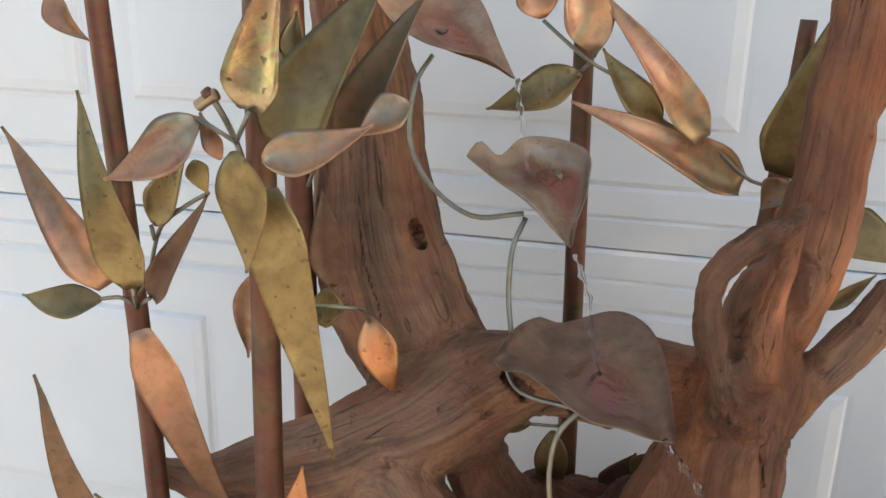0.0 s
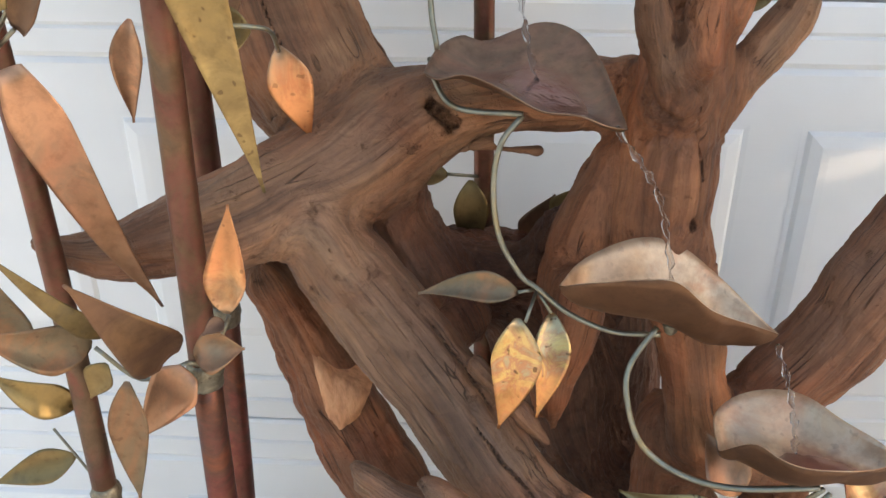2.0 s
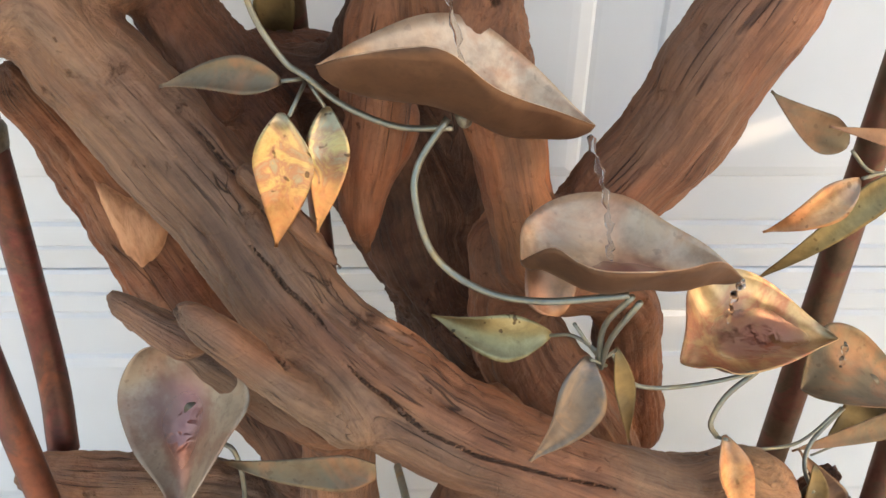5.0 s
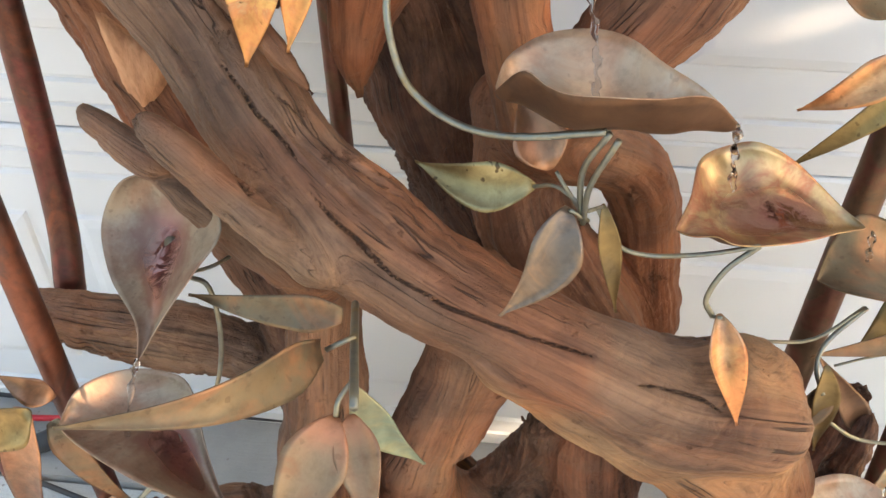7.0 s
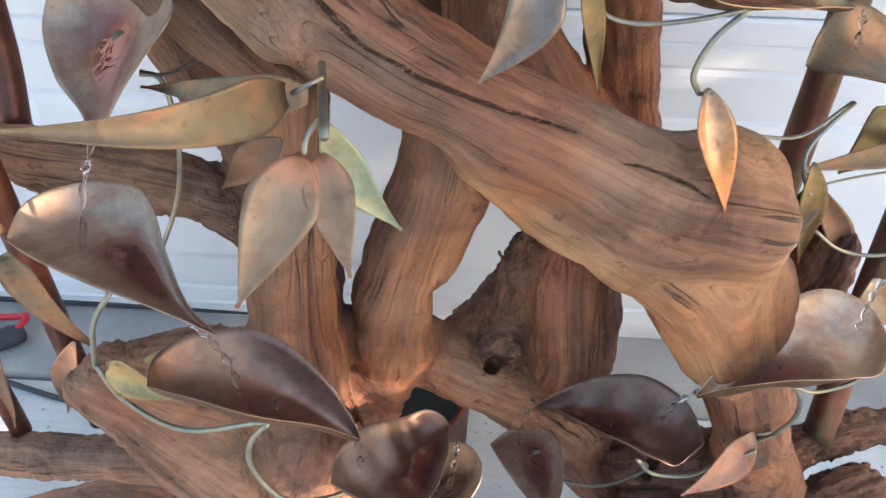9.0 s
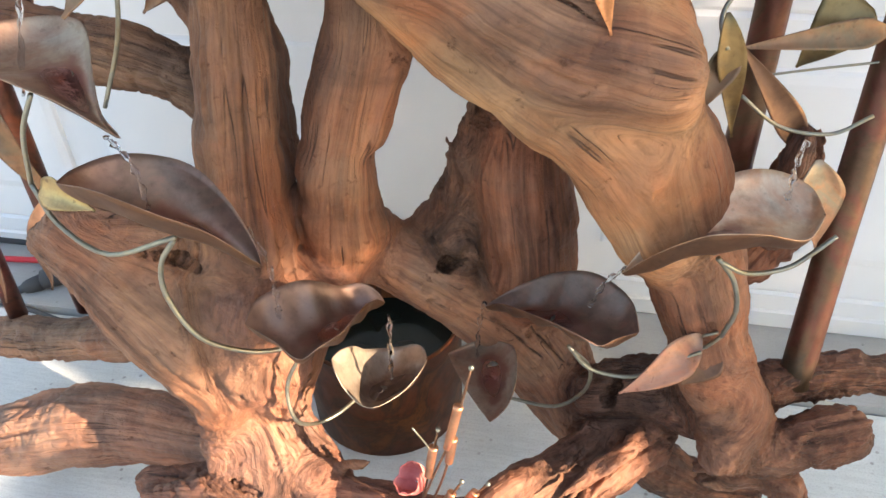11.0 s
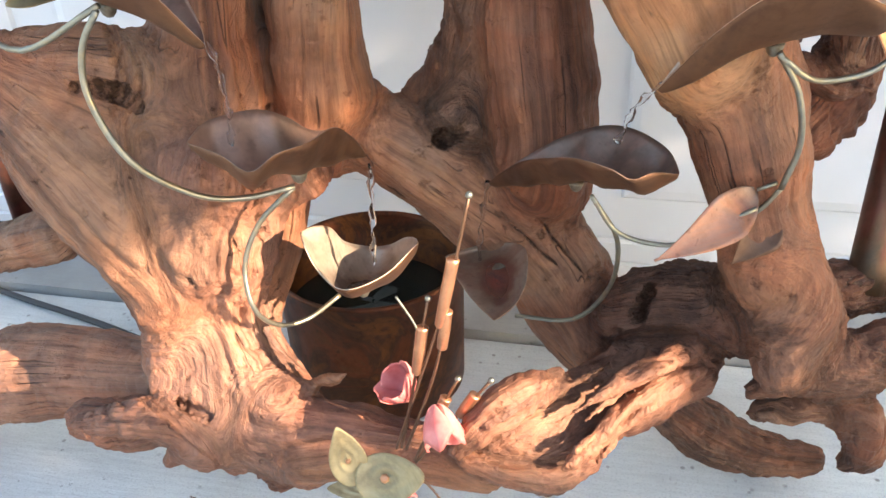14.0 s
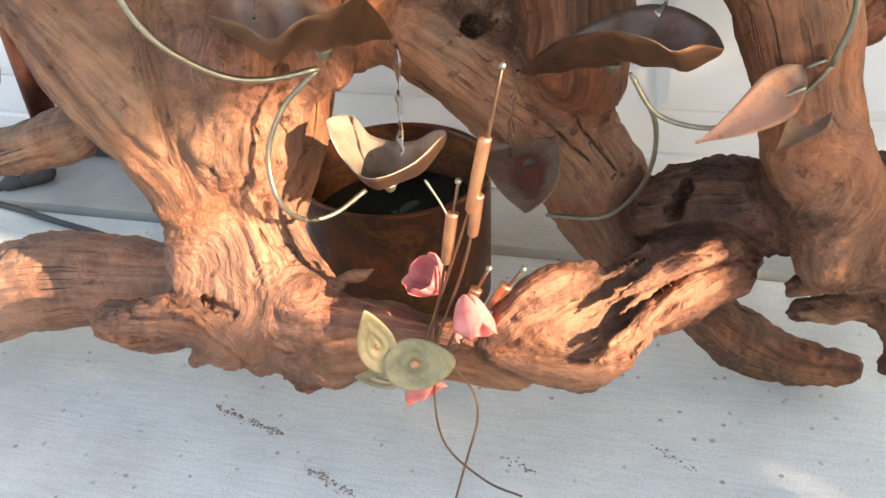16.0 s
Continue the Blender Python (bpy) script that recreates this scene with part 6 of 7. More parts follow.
stem(vine_1, [(0.389, -0.412, 0.769), (0.389, -0.424, 0.804), (0.399, -0.436, 0.842)], 0.0026, STEM)
stem(vine_1, [(0.398, -0.400, 0.771), (0.412, -0.398, 0.744), (0.434, -0.395, 0.734), (0.469, -0.393, 0.737), (0.500, -0.390, 0.744)], 0.0022, STEM)
stem(vine_1, [(0.500, -0.390, 0.744), (0.483, -0.393, 0.725), (0.475, -0.397, 0.703), (0.481, -0.400, 0.691)], 0.0028, STEM)
stem(vine_1, [(0.526, -0.370, 0.642), (0.572, -0.350, 0.629), (0.608, -0.330, 0.646)], 0.0020, STEM)
stem(vine_1, [(0.610, -0.330, 0.646), (0.586, -0.343, 0.621), (0.579, -0.357, 0.607), (0.585, -0.370, 0.592)], 0.0026, STEM)
stem(vine_1, [(0.602, -0.360, 0.552), (0.634, -0.353, 0.525), (0.673, -0.347, 0.518), (0.701, -0.340, 0.532)], 0.0022, STEM)
leaf(vine_1, (0.199, -0.360, 0.940), (0.131, -0.360, 0.939), 0.022, PATINA, "drop", 0.30, -0.06, 0)
leaf(vine_1, (0.199, -0.375, 0.926), (0.190, -0.380, 0.841), 0.035, GOLD, "drop", 0.30, 0.04, 0)
leaf(vine_1, (0.223, -0.360, 0.924), (0.216, -0.384, 0.853), 0.026, GOLD, "drop", 0.30, 0.04, 0)
leaf(vine_1, (0.359, -0.390, 0.777), (0.282, -0.362, 0.767), 0.032, SPOT, "drop", 0.30, 0.07, 0)
leaf(vine_1, (0.379, -0.420, 0.785), (0.348, -0.447, 0.719), 0.032, STEEL, "drop", 0.30, 0.10, 0)
leaf(vine_1, (0.401, -0.400, 0.774), (0.419, -0.405, 0.691), 0.014, OLIVE, "drop", 0.40, 0.00, 0)
leaf(vine_1, (0.369, -0.370, 0.777), (0.346, -0.340, 0.812), 0.035, COPPER, "drop", 0.30, 0.00, 0)
leaf(vine_1, (0.483, -0.410, 0.701), (0.505, -0.436, 0.628), 0.024, FLAME, "drop", 0.30, 0.00, 0)
leaf(vine_1, (0.592, -0.360, 0.594), (0.570, -0.380, 0.545), 0.023, PATINA, "drop", 0.30, 0.00, 0)
leaf(vine_1, (0.582, -0.365, 0.617), (0.600, -0.365, 0.519), 0.021, OLIVE, "drop", 0.30, 0.00, 0)
stem(vine_1, [(0.212, -0.352, 0.938), (0.199, -0.360, 0.940)], 0.0018, STEM)
stem(vine_1, [(0.212, -0.352, 0.938), (0.204, -0.375, 0.926)], 0.0018, STEM)
stem(vine_1, [(0.212, -0.352, 0.938), (0.222, -0.360, 0.924)], 0.0018, STEM)
stem(vine_1, [(0.389, -0.412, 0.780), (0.372, -0.401, 0.786), (0.359, -0.390, 0.777)], 0.0018, STEM)
stem(vine_1, [(0.390, -0.412, 0.773), (0.379, -0.406, 0.786), (0.371, -0.400, 0.796)], 0.0018, STEM)
stem(vine_1, [(0.392, -0.412, 0.771), (0.380, -0.420, 0.784)], 0.0018, STEM)
stem(vine_1, [(0.391, -0.412, 0.778), (0.400, -0.400, 0.773)], 0.0018, STEM)
stem(vine_1, [(0.481, -0.400, 0.691), (0.483, -0.410, 0.700)], 0.0018, STEM)
# the vine on the left
stem(vine_2, [(0.143, -0.330, 0.657), (0.129, -0.355, 0.660), (0.121, -0.380, 0.674)], 0.0022, STEM)
stem(vine_2, [(0.131, -0.400, 0.689), (0.146, -0.405, 0.685), (0.149, -0.410, 0.646), (0.140, -0.415, 0.597), (0.114, -0.420, 0.539)], 0.0026, STEM)
stem(vine_2, [(0.124, -0.505, 0.596), (0.103, -0.502, 0.562), (0.091, -0.500, 0.517)], 0.0028, STEM)
stem(vine_2, [(0.091, -0.500, 0.517), (0.109, -0.509, 0.488), (0.151, -0.518, 0.471), (0.217, -0.527, 0.502)], 0.0028, STEM)
stem(vine_2, [(0.215, -0.527, 0.499), (0.200, -0.528, 0.476), (0.197, -0.529, 0.445), (0.215, -0.530, 0.407), (0.240, -0.510, 0.376), (0.264, -0.490, 0.364), (0.294, -0.470, 0.365)], 0.0030, STEM)
stem(vine_2, [(0.293, -0.470, 0.364), (0.267, -0.477, 0.338), (0.253, -0.483, 0.305), (0.258, -0.490, 0.273), (0.265, -0.470, 0.245), (0.281, -0.450, 0.239), (0.301, -0.430, 0.250)], 0.0028, STEM)
leaf(vine_2, (0.097, -0.500, 0.516), (0.161, -0.530, 0.521), 0.024, BRASS, "drop", 0.30, 0.00, 0)
leaf(vine_2, (0.269, -0.550, 0.745), (0.243, -0.602, 0.697), 0.034, HANG, "drop", 0.20, 0.00, 0)
leaf(vine_2, (0.276, -0.548, 0.745), (0.293, -0.588, 0.706), 0.024, HANG, "drop", 0.30, 0.00, 0)
leaf(vine_2, (0.277, -0.540, 0.756), (0.308, -0.529, 0.681), 0.021, MINT, "drop", 0.30, -0.05, 0)
leaf(vine_2, (0.257, -0.515, 0.754), (0.168, -0.610, 0.791), 0.027, PATINA, "lance", 0.25, 0.05, 0)
leaf(vine_2, (0.245, -0.440, 0.703), (0.137, -0.420, 0.691), 0.025, PATINA, "lance", 0.20, 0.00, 0)
leaf(vine_2, (0.226, -0.440, 0.670), (0.182, -0.440, 0.629), 0.026, BRONZE, "drop", 0.20, 0.00, 0)
stem(vine_2, [(0.262, -0.465, 0.740), (0.271, -0.510, 0.752), (0.280, -0.555, 0.759)], 0.0034, STEM)
stem(vine_2, [(0.272, -0.510, 0.761), (0.257, -0.515, 0.754)], 0.0020, STEM)
stem(vine_2, [(0.276, -0.535, 0.757), (0.270, -0.545, 0.752), (0.269, -0.550, 0.745)], 0.0020, STEM)
leaf(vine_2, (-0.005, -0.420, 0.535), (0.048, -0.430, 0.439), 0.027, PATINA, "lance", 0.30, 0.00, 0)
leaf(vine_2, (-0.033, -0.410, 0.538), (-0.083, -0.410, 0.291), 0.036, COPPER, "lance", 0.30, 0.00, 0)
leaf(vine_2, (-0.013, -0.430, 0.560), (-0.054, -0.440, 0.518), 0.038, BRASS, "drop", 0.30, 0.00, 0)
leaf(vine_2, (0.022, -0.420, 0.439), (-0.031, -0.400, 0.307), 0.025, COPPER, "drop", 0.30, 0.00, 0)
leaf(vine_2, (0.108, -0.470, 0.485), (0.159, -0.450, 0.491), 0.013, OLIVE, "drop", 0.30, 0.00, 0)
leaf(vine_2, (-0.010, -0.400, 0.542), (-0.052, -0.400, 0.563), 0.026, COPPER, "drop", 0.30, 0.00, 0)
# the vine low on the right
stem(vine_3, [(0.597, -0.434, 0.457), (0.613, -0.426, 0.430), (0.621, -0.418, 0.393), (0.616, -0.410, 0.357)], 0.0030, STEM)
stem(vine_3, [(0.599, -0.434, 0.454), (0.621, -0.425, 0.438), (0.649, -0.417, 0.440), (0.666, -0.409, 0.449), (0.683, -0.400, 0.462)], 0.0028, STEM)
stem(vine_3, [(0.616, -0.410, 0.357), (0.607, -0.405, 0.339), (0.595, -0.400, 0.325)], 0.0024, STEM)
stem(vine_3, [(0.493, -0.446, 0.361), (0.512, -0.440, 0.331), (0.546, -0.433, 0.320), (0.568, -0.426, 0.328), (0.601, -0.420, 0.346)], 0.0024, STEM)
stem(vine_3, [(0.495, -0.446, 0.358), (0.512, -0.423, 0.314), (0.508, -0.400, 0.259), (0.481, -0.385, 0.216), (0.432, -0.370, 0.203)], 0.0026, STEM)
leaf(vine_3, (0.601, -0.410, 0.356), (0.539, -0.452, 0.316), 0.032, EMBER, "drop", 0.30, 0.06, 0)
leaf(vine_3, (0.620, -0.400, 0.329), (0.592, -0.412, 0.296), 0.028, BRONZE, "drop", 0.30, 0.00, 0)
stem(vine_3, [(0.613, -0.410, 0.361), (0.601, -0.410, 0.355)], 0.0020, STEM)
# the basins: stalk end, lip, rim on the far side, rim on the near side
basin((0.001, -0.220, 1.333), (0.125, -0.235, 1.264),
      [(0.031, -0.200, 1.342), (0.067, -0.200, 1.334), (0.092, -0.210, 1.318), (0.111, -0.225, 1.287)],
      [(0.034, -0.250, 1.305), (0.058, -0.260, 1.291), (0.083, -0.260, 1.284), (0.106, -0.250, 1.279)],
      0.012, (0, 0, -1), BASINDARK, 1, "dark copper leaf-shaped basin of the cascade")
basin((0.097, -0.265, 1.210), (0.179, -0.290, 1.155),
      [(0.104, -0.250, 1.219), (0.118, -0.245, 1.208), (0.135, -0.225, 1.220), (0.178, -0.225, 1.214), (0.185, -0.250, 1.193), (0.180, -0.275, 1.169)],
      [(0.122, -0.275, 1.196), (0.147, -0.285, 1.184), (0.169, -0.290, 1.165)],
      0.016, (0.3, 0.8, -0.5), BASINDARK, 1, "brown copper basin folded to a point, fixed to a vine stem")
basin((0.133, -0.320, 1.079), (0.259, -0.368, 1.059),
      [(0.142, -0.285, 1.088), (0.156, -0.260, 1.090), (0.173, -0.255, 1.085), (0.210, -0.250, 1.097), (0.235, -0.260, 1.093), (0.250, -0.290, 1.080), (0.257, -0.345, 1.064)],
      [(0.144, -0.340, 1.080), (0.161, -0.355, 1.087), (0.183, -0.375, 1.084), (0.205, -0.385, 1.076), (0.227, -0.385, 1.073), (0.244, -0.378, 1.065)],
      0.018, (0, 0.2, -1), ROSEDARK, 1, "wide dull rosy copper basin with a wavy rim")
basin((0.223, -0.390, 0.962), (0.380, -0.352, 0.908),
      [(0.244, -0.345, 0.959), (0.280, -0.325, 0.966), (0.312, -0.320, 0.959), (0.343, -0.330, 0.937), (0.370, -0.345, 0.915)],
      [(0.241, -0.405, 0.974), (0.270, -0.415, 0.983), (0.290, -0.415, 0.981), (0.317, -0.400, 0.954), (0.353, -0.375, 0.929)],
      0.040, (0, -0.1, -1), BASIN, 2, "long copper basin, pale inside and brown below")
basin((0.334, -0.410, 0.852), (0.462, -0.415, 0.843),
      [(0.339, -0.375, 0.854), (0.357, -0.360, 0.861), (0.382, -0.355, 0.864), (0.404, -0.360, 0.863), (0.423, -0.380, 0.859), (0.444, -0.400, 0.854)],
      [(0.348, -0.430, 0.876), (0.361, -0.440, 0.873), (0.371, -0.450, 0.875), (0.389, -0.455, 0.878), (0.413, -0.450, 0.876), (0.440, -0.435, 0.869)],
      0.034, (0, -0.1, -1), BASIN, 2, "long copper basin, pale inside and brown below, with water")
basin((0.449, -0.385, 0.748), (0.589, -0.325, 0.715),
      [(0.462, -0.350, 0.748), (0.471, -0.315, 0.755), (0.491, -0.300, 0.758), (0.511, -0.300, 0.762), (0.538, -0.300, 0.749), (0.574, -0.310, 0.721)],
      [(0.460, -0.390, 0.748), (0.472, -0.395, 0.753), (0.482, -0.400, 0.752), (0.505, -0.390, 0.745), (0.535, -0.370, 0.735), (0.565, -0.345, 0.725)],
      0.020, (0, 0.3, -1), BASINRED, 1, "bright copper basin with rippling water")
basin((0.561, -0.345, 0.682), (0.698, -0.330, 0.636),
      [(0.576, -0.315, 0.694), (0.596, -0.295, 0.704), (0.629, -0.290, 0.691), (0.668, -0.300, 0.654)],
      [(0.570, -0.360, 0.687), (0.594, -0.370, 0.690), (0.638, -0.360, 0.677)],
      0.018, (0, 0.3, -1), PATINA, 1, "grey-green copper basin with water")
basin((0.105, -0.360, 0.746), (0.110, -0.455, 0.661),
      [(0.140, -0.375, 0.748), (0.163, -0.405, 0.738), (0.149, -0.425, 0.718), (0.131, -0.445, 0.695)],
      [(0.076, -0.360, 0.734), (0.059, -0.370, 0.703), (0.073, -0.400, 0.683), (0.104, -0.435, 0.677)],
      0.022, (0.1, 0.9, -0.4), BASINDARK, 0, "dark patinated copper basin with a red stain")
basin((0.045, -0.470, 0.603), (0.190, -0.515, 0.573),
      [(0.051, -0.445, 0.614), (0.075, -0.425, 0.615), (0.111, -0.425, 0.617), (0.130, -0.435, 0.611), (0.149, -0.470, 0.590), (0.169, -0.500, 0.582)],
      [(0.067, -0.485, 0.605), (0.098, -0.500, 0.605), (0.126, -0.510, 0.603), (0.154, -0.515, 0.596), (0.174, -0.515, 0.584)],
      0.020, (0, 0.35, -1), BASINDARK, 1, "dark copper basin with a red stain, fixed to a vine stem")
basin((0.148, -0.540, 0.550), (0.276, -0.522, 0.480),
      [(0.142, -0.510, 0.542), (0.161, -0.485, 0.540), (0.189, -0.475, 0.535), (0.218, -0.480, 0.529), (0.247, -0.495, 0.512), (0.267, -0.510, 0.490)],
      [(0.180, -0.550, 0.555), (0.209, -0.555, 0.551), (0.230, -0.550, 0.538), (0.254, -0.540, 0.519)],
      0.036, (0, 0.0, -1), ROSEDARK, 1, "flat dark copper basin over the roots")
basin((0.250, -0.520, 0.417), (0.334, -0.432, 0.374),
      [(0.252, -0.495, 0.421), (0.271, -0.470, 0.420), (0.288, -0.455, 0.410), (0.299, -0.440, 0.394), (0.315, -0.430, 0.391), (0.327, -0.430, 0.384)],
      [(0.280, -0.535, 0.418), (0.302, -0.545, 0.413), (0.317, -0.540, 0.423), (0.329, -0.520, 0.422), (0.335, -0.490, 0.419), (0.334, -0.455, 0.397)],
      0.030, (0, 0, -1), ROSEDARK, 3, "rosy copper basin with folded rim")
basin((0.287, -0.455, 0.320), (0.364, -0.418, 0.296),
      [(0.291, -0.440, 0.317), (0.298, -0.425, 0.308), (0.300, -0.404, 0.284), (0.312, -0.388, 0.271), (0.329, -0.381, 0.270), (0.345, -0.388, 0.282), (0.356, -0.400, 0.290)],
      [(0.294, -0.468, 0.319), (0.303, -0.474, 0.304), (0.318, -0.479, 0.292), (0.333, -0.477, 0.291), (0.351, -0.460, 0.294), (0.363, -0.441, 0.302)],
      0.022, (0, 0.1, -1), CREAM, 2, "small copper basin over the water pot")
basin((0.373, -0.370, 0.256), (0.427, -0.444, 0.250),
      [(0.397, -0.350, 0.256), (0.435, -0.360, 0.267), (0.444, -0.395, 0.260), (0.440, -0.425, 0.254)],
      [(0.389, -0.395, 0.251), (0.408, -0.420, 0.248)],
      0.012, (0, 0.9, -0.5), BASINDARK, 1, "small dark copper basin over the water pot")
basin((0.548, -0.435, 0.375), (0.411, -0.375, 0.329),
      [(0.541, -0.400, 0.376), (0.520, -0.380, 0.381), (0.496, -0.370, 0.379), (0.467, -0.365, 0.367), (0.437, -0.367, 0.348)],
      [(0.531, -0.455, 0.385), (0.518, -0.465, 0.384), (0.504, -0.465, 0.391), (0.478, -0.450, 0.390), (0.448, -0.420, 0.372), (0.427, -0.390, 0.349)],
      0.030, (0, 0, -1), ROSEDARK, 3, "dark copper basin with folded rim")
basin((0.671, -0.400, 0.481), (0.529, -0.430, 0.430),
      [(0.662, -0.375, 0.488), (0.639, -0.365, 0.494), (0.611, -0.370, 0.494), (0.580, -0.385, 0.484), (0.554, -0.410, 0.461)],
      [(0.653, -0.440, 0.486), (0.622, -0.460, 0.501), (0.597, -0.465, 0.503), (0.579, -0.460, 0.495), (0.560, -0.450, 0.475), (0.544, -0.438, 0.452)],
      0.036, (0, 0, -1), BASIN, 2, "long brown copper basin with a spout")


# ---- the water pot and what stands round it ----
def water_pot():
    cx, cy, r, h = 0.250, -0.210, 0.101, 0.159
    pot = tagged(new("water_pot"), "round brown copper pot holding dark water behind the roots", "pot")
    prof = [(0.0, 0.0), (r * 0.94, 0.0), (r * 0.97, 0.004), (r * 0.985, h * 0.5), (r, h - 0.004), (r + 0.003, h), (r - 0.001, h + 0.002), (r - 0.004, h - 0.003), (r - 0.006, 0.006), (0.0, 0.005)]
    bm = bmesh.new()
    n = 56
    rings = [[bm.verts.new((cx + q * math.cos(a), cy + q * math.sin(a), z - 0.012)) for a in (2 * math.pi * k / n for k in range(n))] if q else [bm.verts.new((cx, cy, z - 0.012))] for q, z in prof]
    for a, b in zip(rings, rings[1:]):
        for k in range(n):
            if len(a) == 1:
                bm.faces.new((a[0], b[(k + 1) % n], b[k]))
            elif len(b) == 1:
                bm.faces.new((a[k], a[(k + 1) % n], b[0]))
            else:
                bm.faces.new((a[k], a[(k + 1) % n], b[(k + 1) % n], b[k]))
    part("body", bm, POT, pot)
    bm = bmesh.new()
    ring = [[bm.verts.new((cx + q * math.cos(a), cy + q * math.sin(a), 0.088 + 0.0012 * math.sin(q * 300 + 3 * a))) for a in (2 * math.pi * k / n for k in range(n))] for q in (0.004, 0.03, 0.055, 0.08, r - 0.007)]
    for a, b in zip(ring, ring[1:]):
        for k in range(n):
            bm.faces.new((a[k], a[(k + 1) % n], b[(k + 1) % n], b[k]))
    bm.faces.new(ring[0])
    part("water", bm, POOL, pot, "dark greenish water")


POOL, pl, pbs = mat("dark_water", 0.06)
pbs.inputs["Base Color"].default_value = (0.01, 0.015, 0.012, 1)
pbs.inputs["Specular IOR Level"].default_value = 0.3
water_pot()


def water_stream(pts):
    p = curve_points(pts, 9)
    bm = bmesh.new()
    seed = pts[0][0] * 50
    radii = [0.0017 + 0.0009 * math.sin(i * 1.1 + seed) + 0.0006 * math.sin(i * 2.7) for i in range(len(p))]
    for i in range(len(p)):
        p[i, 0] += 0.0008 * math.sin(i * 1.7 + seed)
    tube(bm, p, radii, 10)
    ob = link_mesh("water_stream", bm, WATER)
    tagged(ob, "thin clear trickle of water between two basins", "water", "trickles of water")


clump = plant("cattail_clump", "bunch of thin copper cattail stalks with brown heads", "cattails", "")


def cattail(pts, head):
    st = stem(clump, pts, 0.0016, BRONZE, "stalk")
    a, b = Vector(head[0]), Vector(head[1])
    bm = bmesh.new()
    ks = (0.0, 0.04, 0.5, 0.93, 0.97, 1.0)
    tube(bm, [a.lerp(b, k) for k in ks], [0.0022, 0.0036, 0.0042, 0.0042, 0.0046, 0.003], 12)
    part("head", bm, COPPER, st, "brown copper cattail head")
    t = Vector(pts[-1])
    bm = bmesh.new()
    bmesh.ops.create_uvsphere(bm, u_segments=10, v_segments=7, radius=0.0024, matrix=Matrix.Translation(t))
    part("tip", bm, STEM, st)


def lily_bud(at, r, axis, tall, petals=5):
    """An open cup of wide, thin, ruffled petals."""
    bud = tagged(new("lily_bud"), "pink painted metal water lily with ruffled petals by the cattails", "metal flower", "pink lily buds")
    turn = Vector(axis).normalized().to_track_quat("Z", "Y").to_matrix()
    for k in range(petals):
        mid = 2 * math.pi * k / petals + r * 40
        bm = bmesh.new()
        f, g = [], []
        for i in range(10):
            rf, rg = [], []
            for j in range(9):
                v = j / 4 - 1
                u = i / 9 * (1 - 0.2 * v * v + 0.05 * math.sin(4 * v + 2 * k))
                a = mid + v * (0.35 + 0.55 * math.sin(min(1, u * 1.3) * math.pi / 2))
                rad = r * (0.16 + 0.84 * math.sin(u * math.pi / 2) ** 0.8) * (1 + (0.05 if k % 2 else -0.03) + 0.1 * u * u * math.sin(6 * v + 3 * k))
                q = Vector((rad * math.cos(a), rad * math.sin(a), tall * (u ** 1.3 - 0.45) + 0.06 * r * math.sin(5 * v + k) * u))
                rf.append(bm.verts.new(Vector(at) + turn @ q))
                rg.append(bm.verts.new(Vector(at) + turn @ (q * 0.955)))
            f.append(rf)
            g.append(rg)
        for i in range(9):
            for j in range(8):
                bm.faces.new((f[i][j], f[i][j + 1], f[i + 1][j + 1], f[i + 1][j]))
                bm.faces.new((g[i][j], g[i + 1][j], g[i + 1][j + 1], g[i][j + 1]))
        rim = [(f[i][0], g[i][0]) for i in range(10)] + [(f[9][j], g[9][j]) for j in range(1, 9)] + [(f[i][8], g[i][8]) for i in range(8, -1, -1)]
        for (a, b), (c, d) in zip(rim, rim[1:]):
            bm.faces.new((a, c, d, b))
        part("petal", bm, PINK, bud)


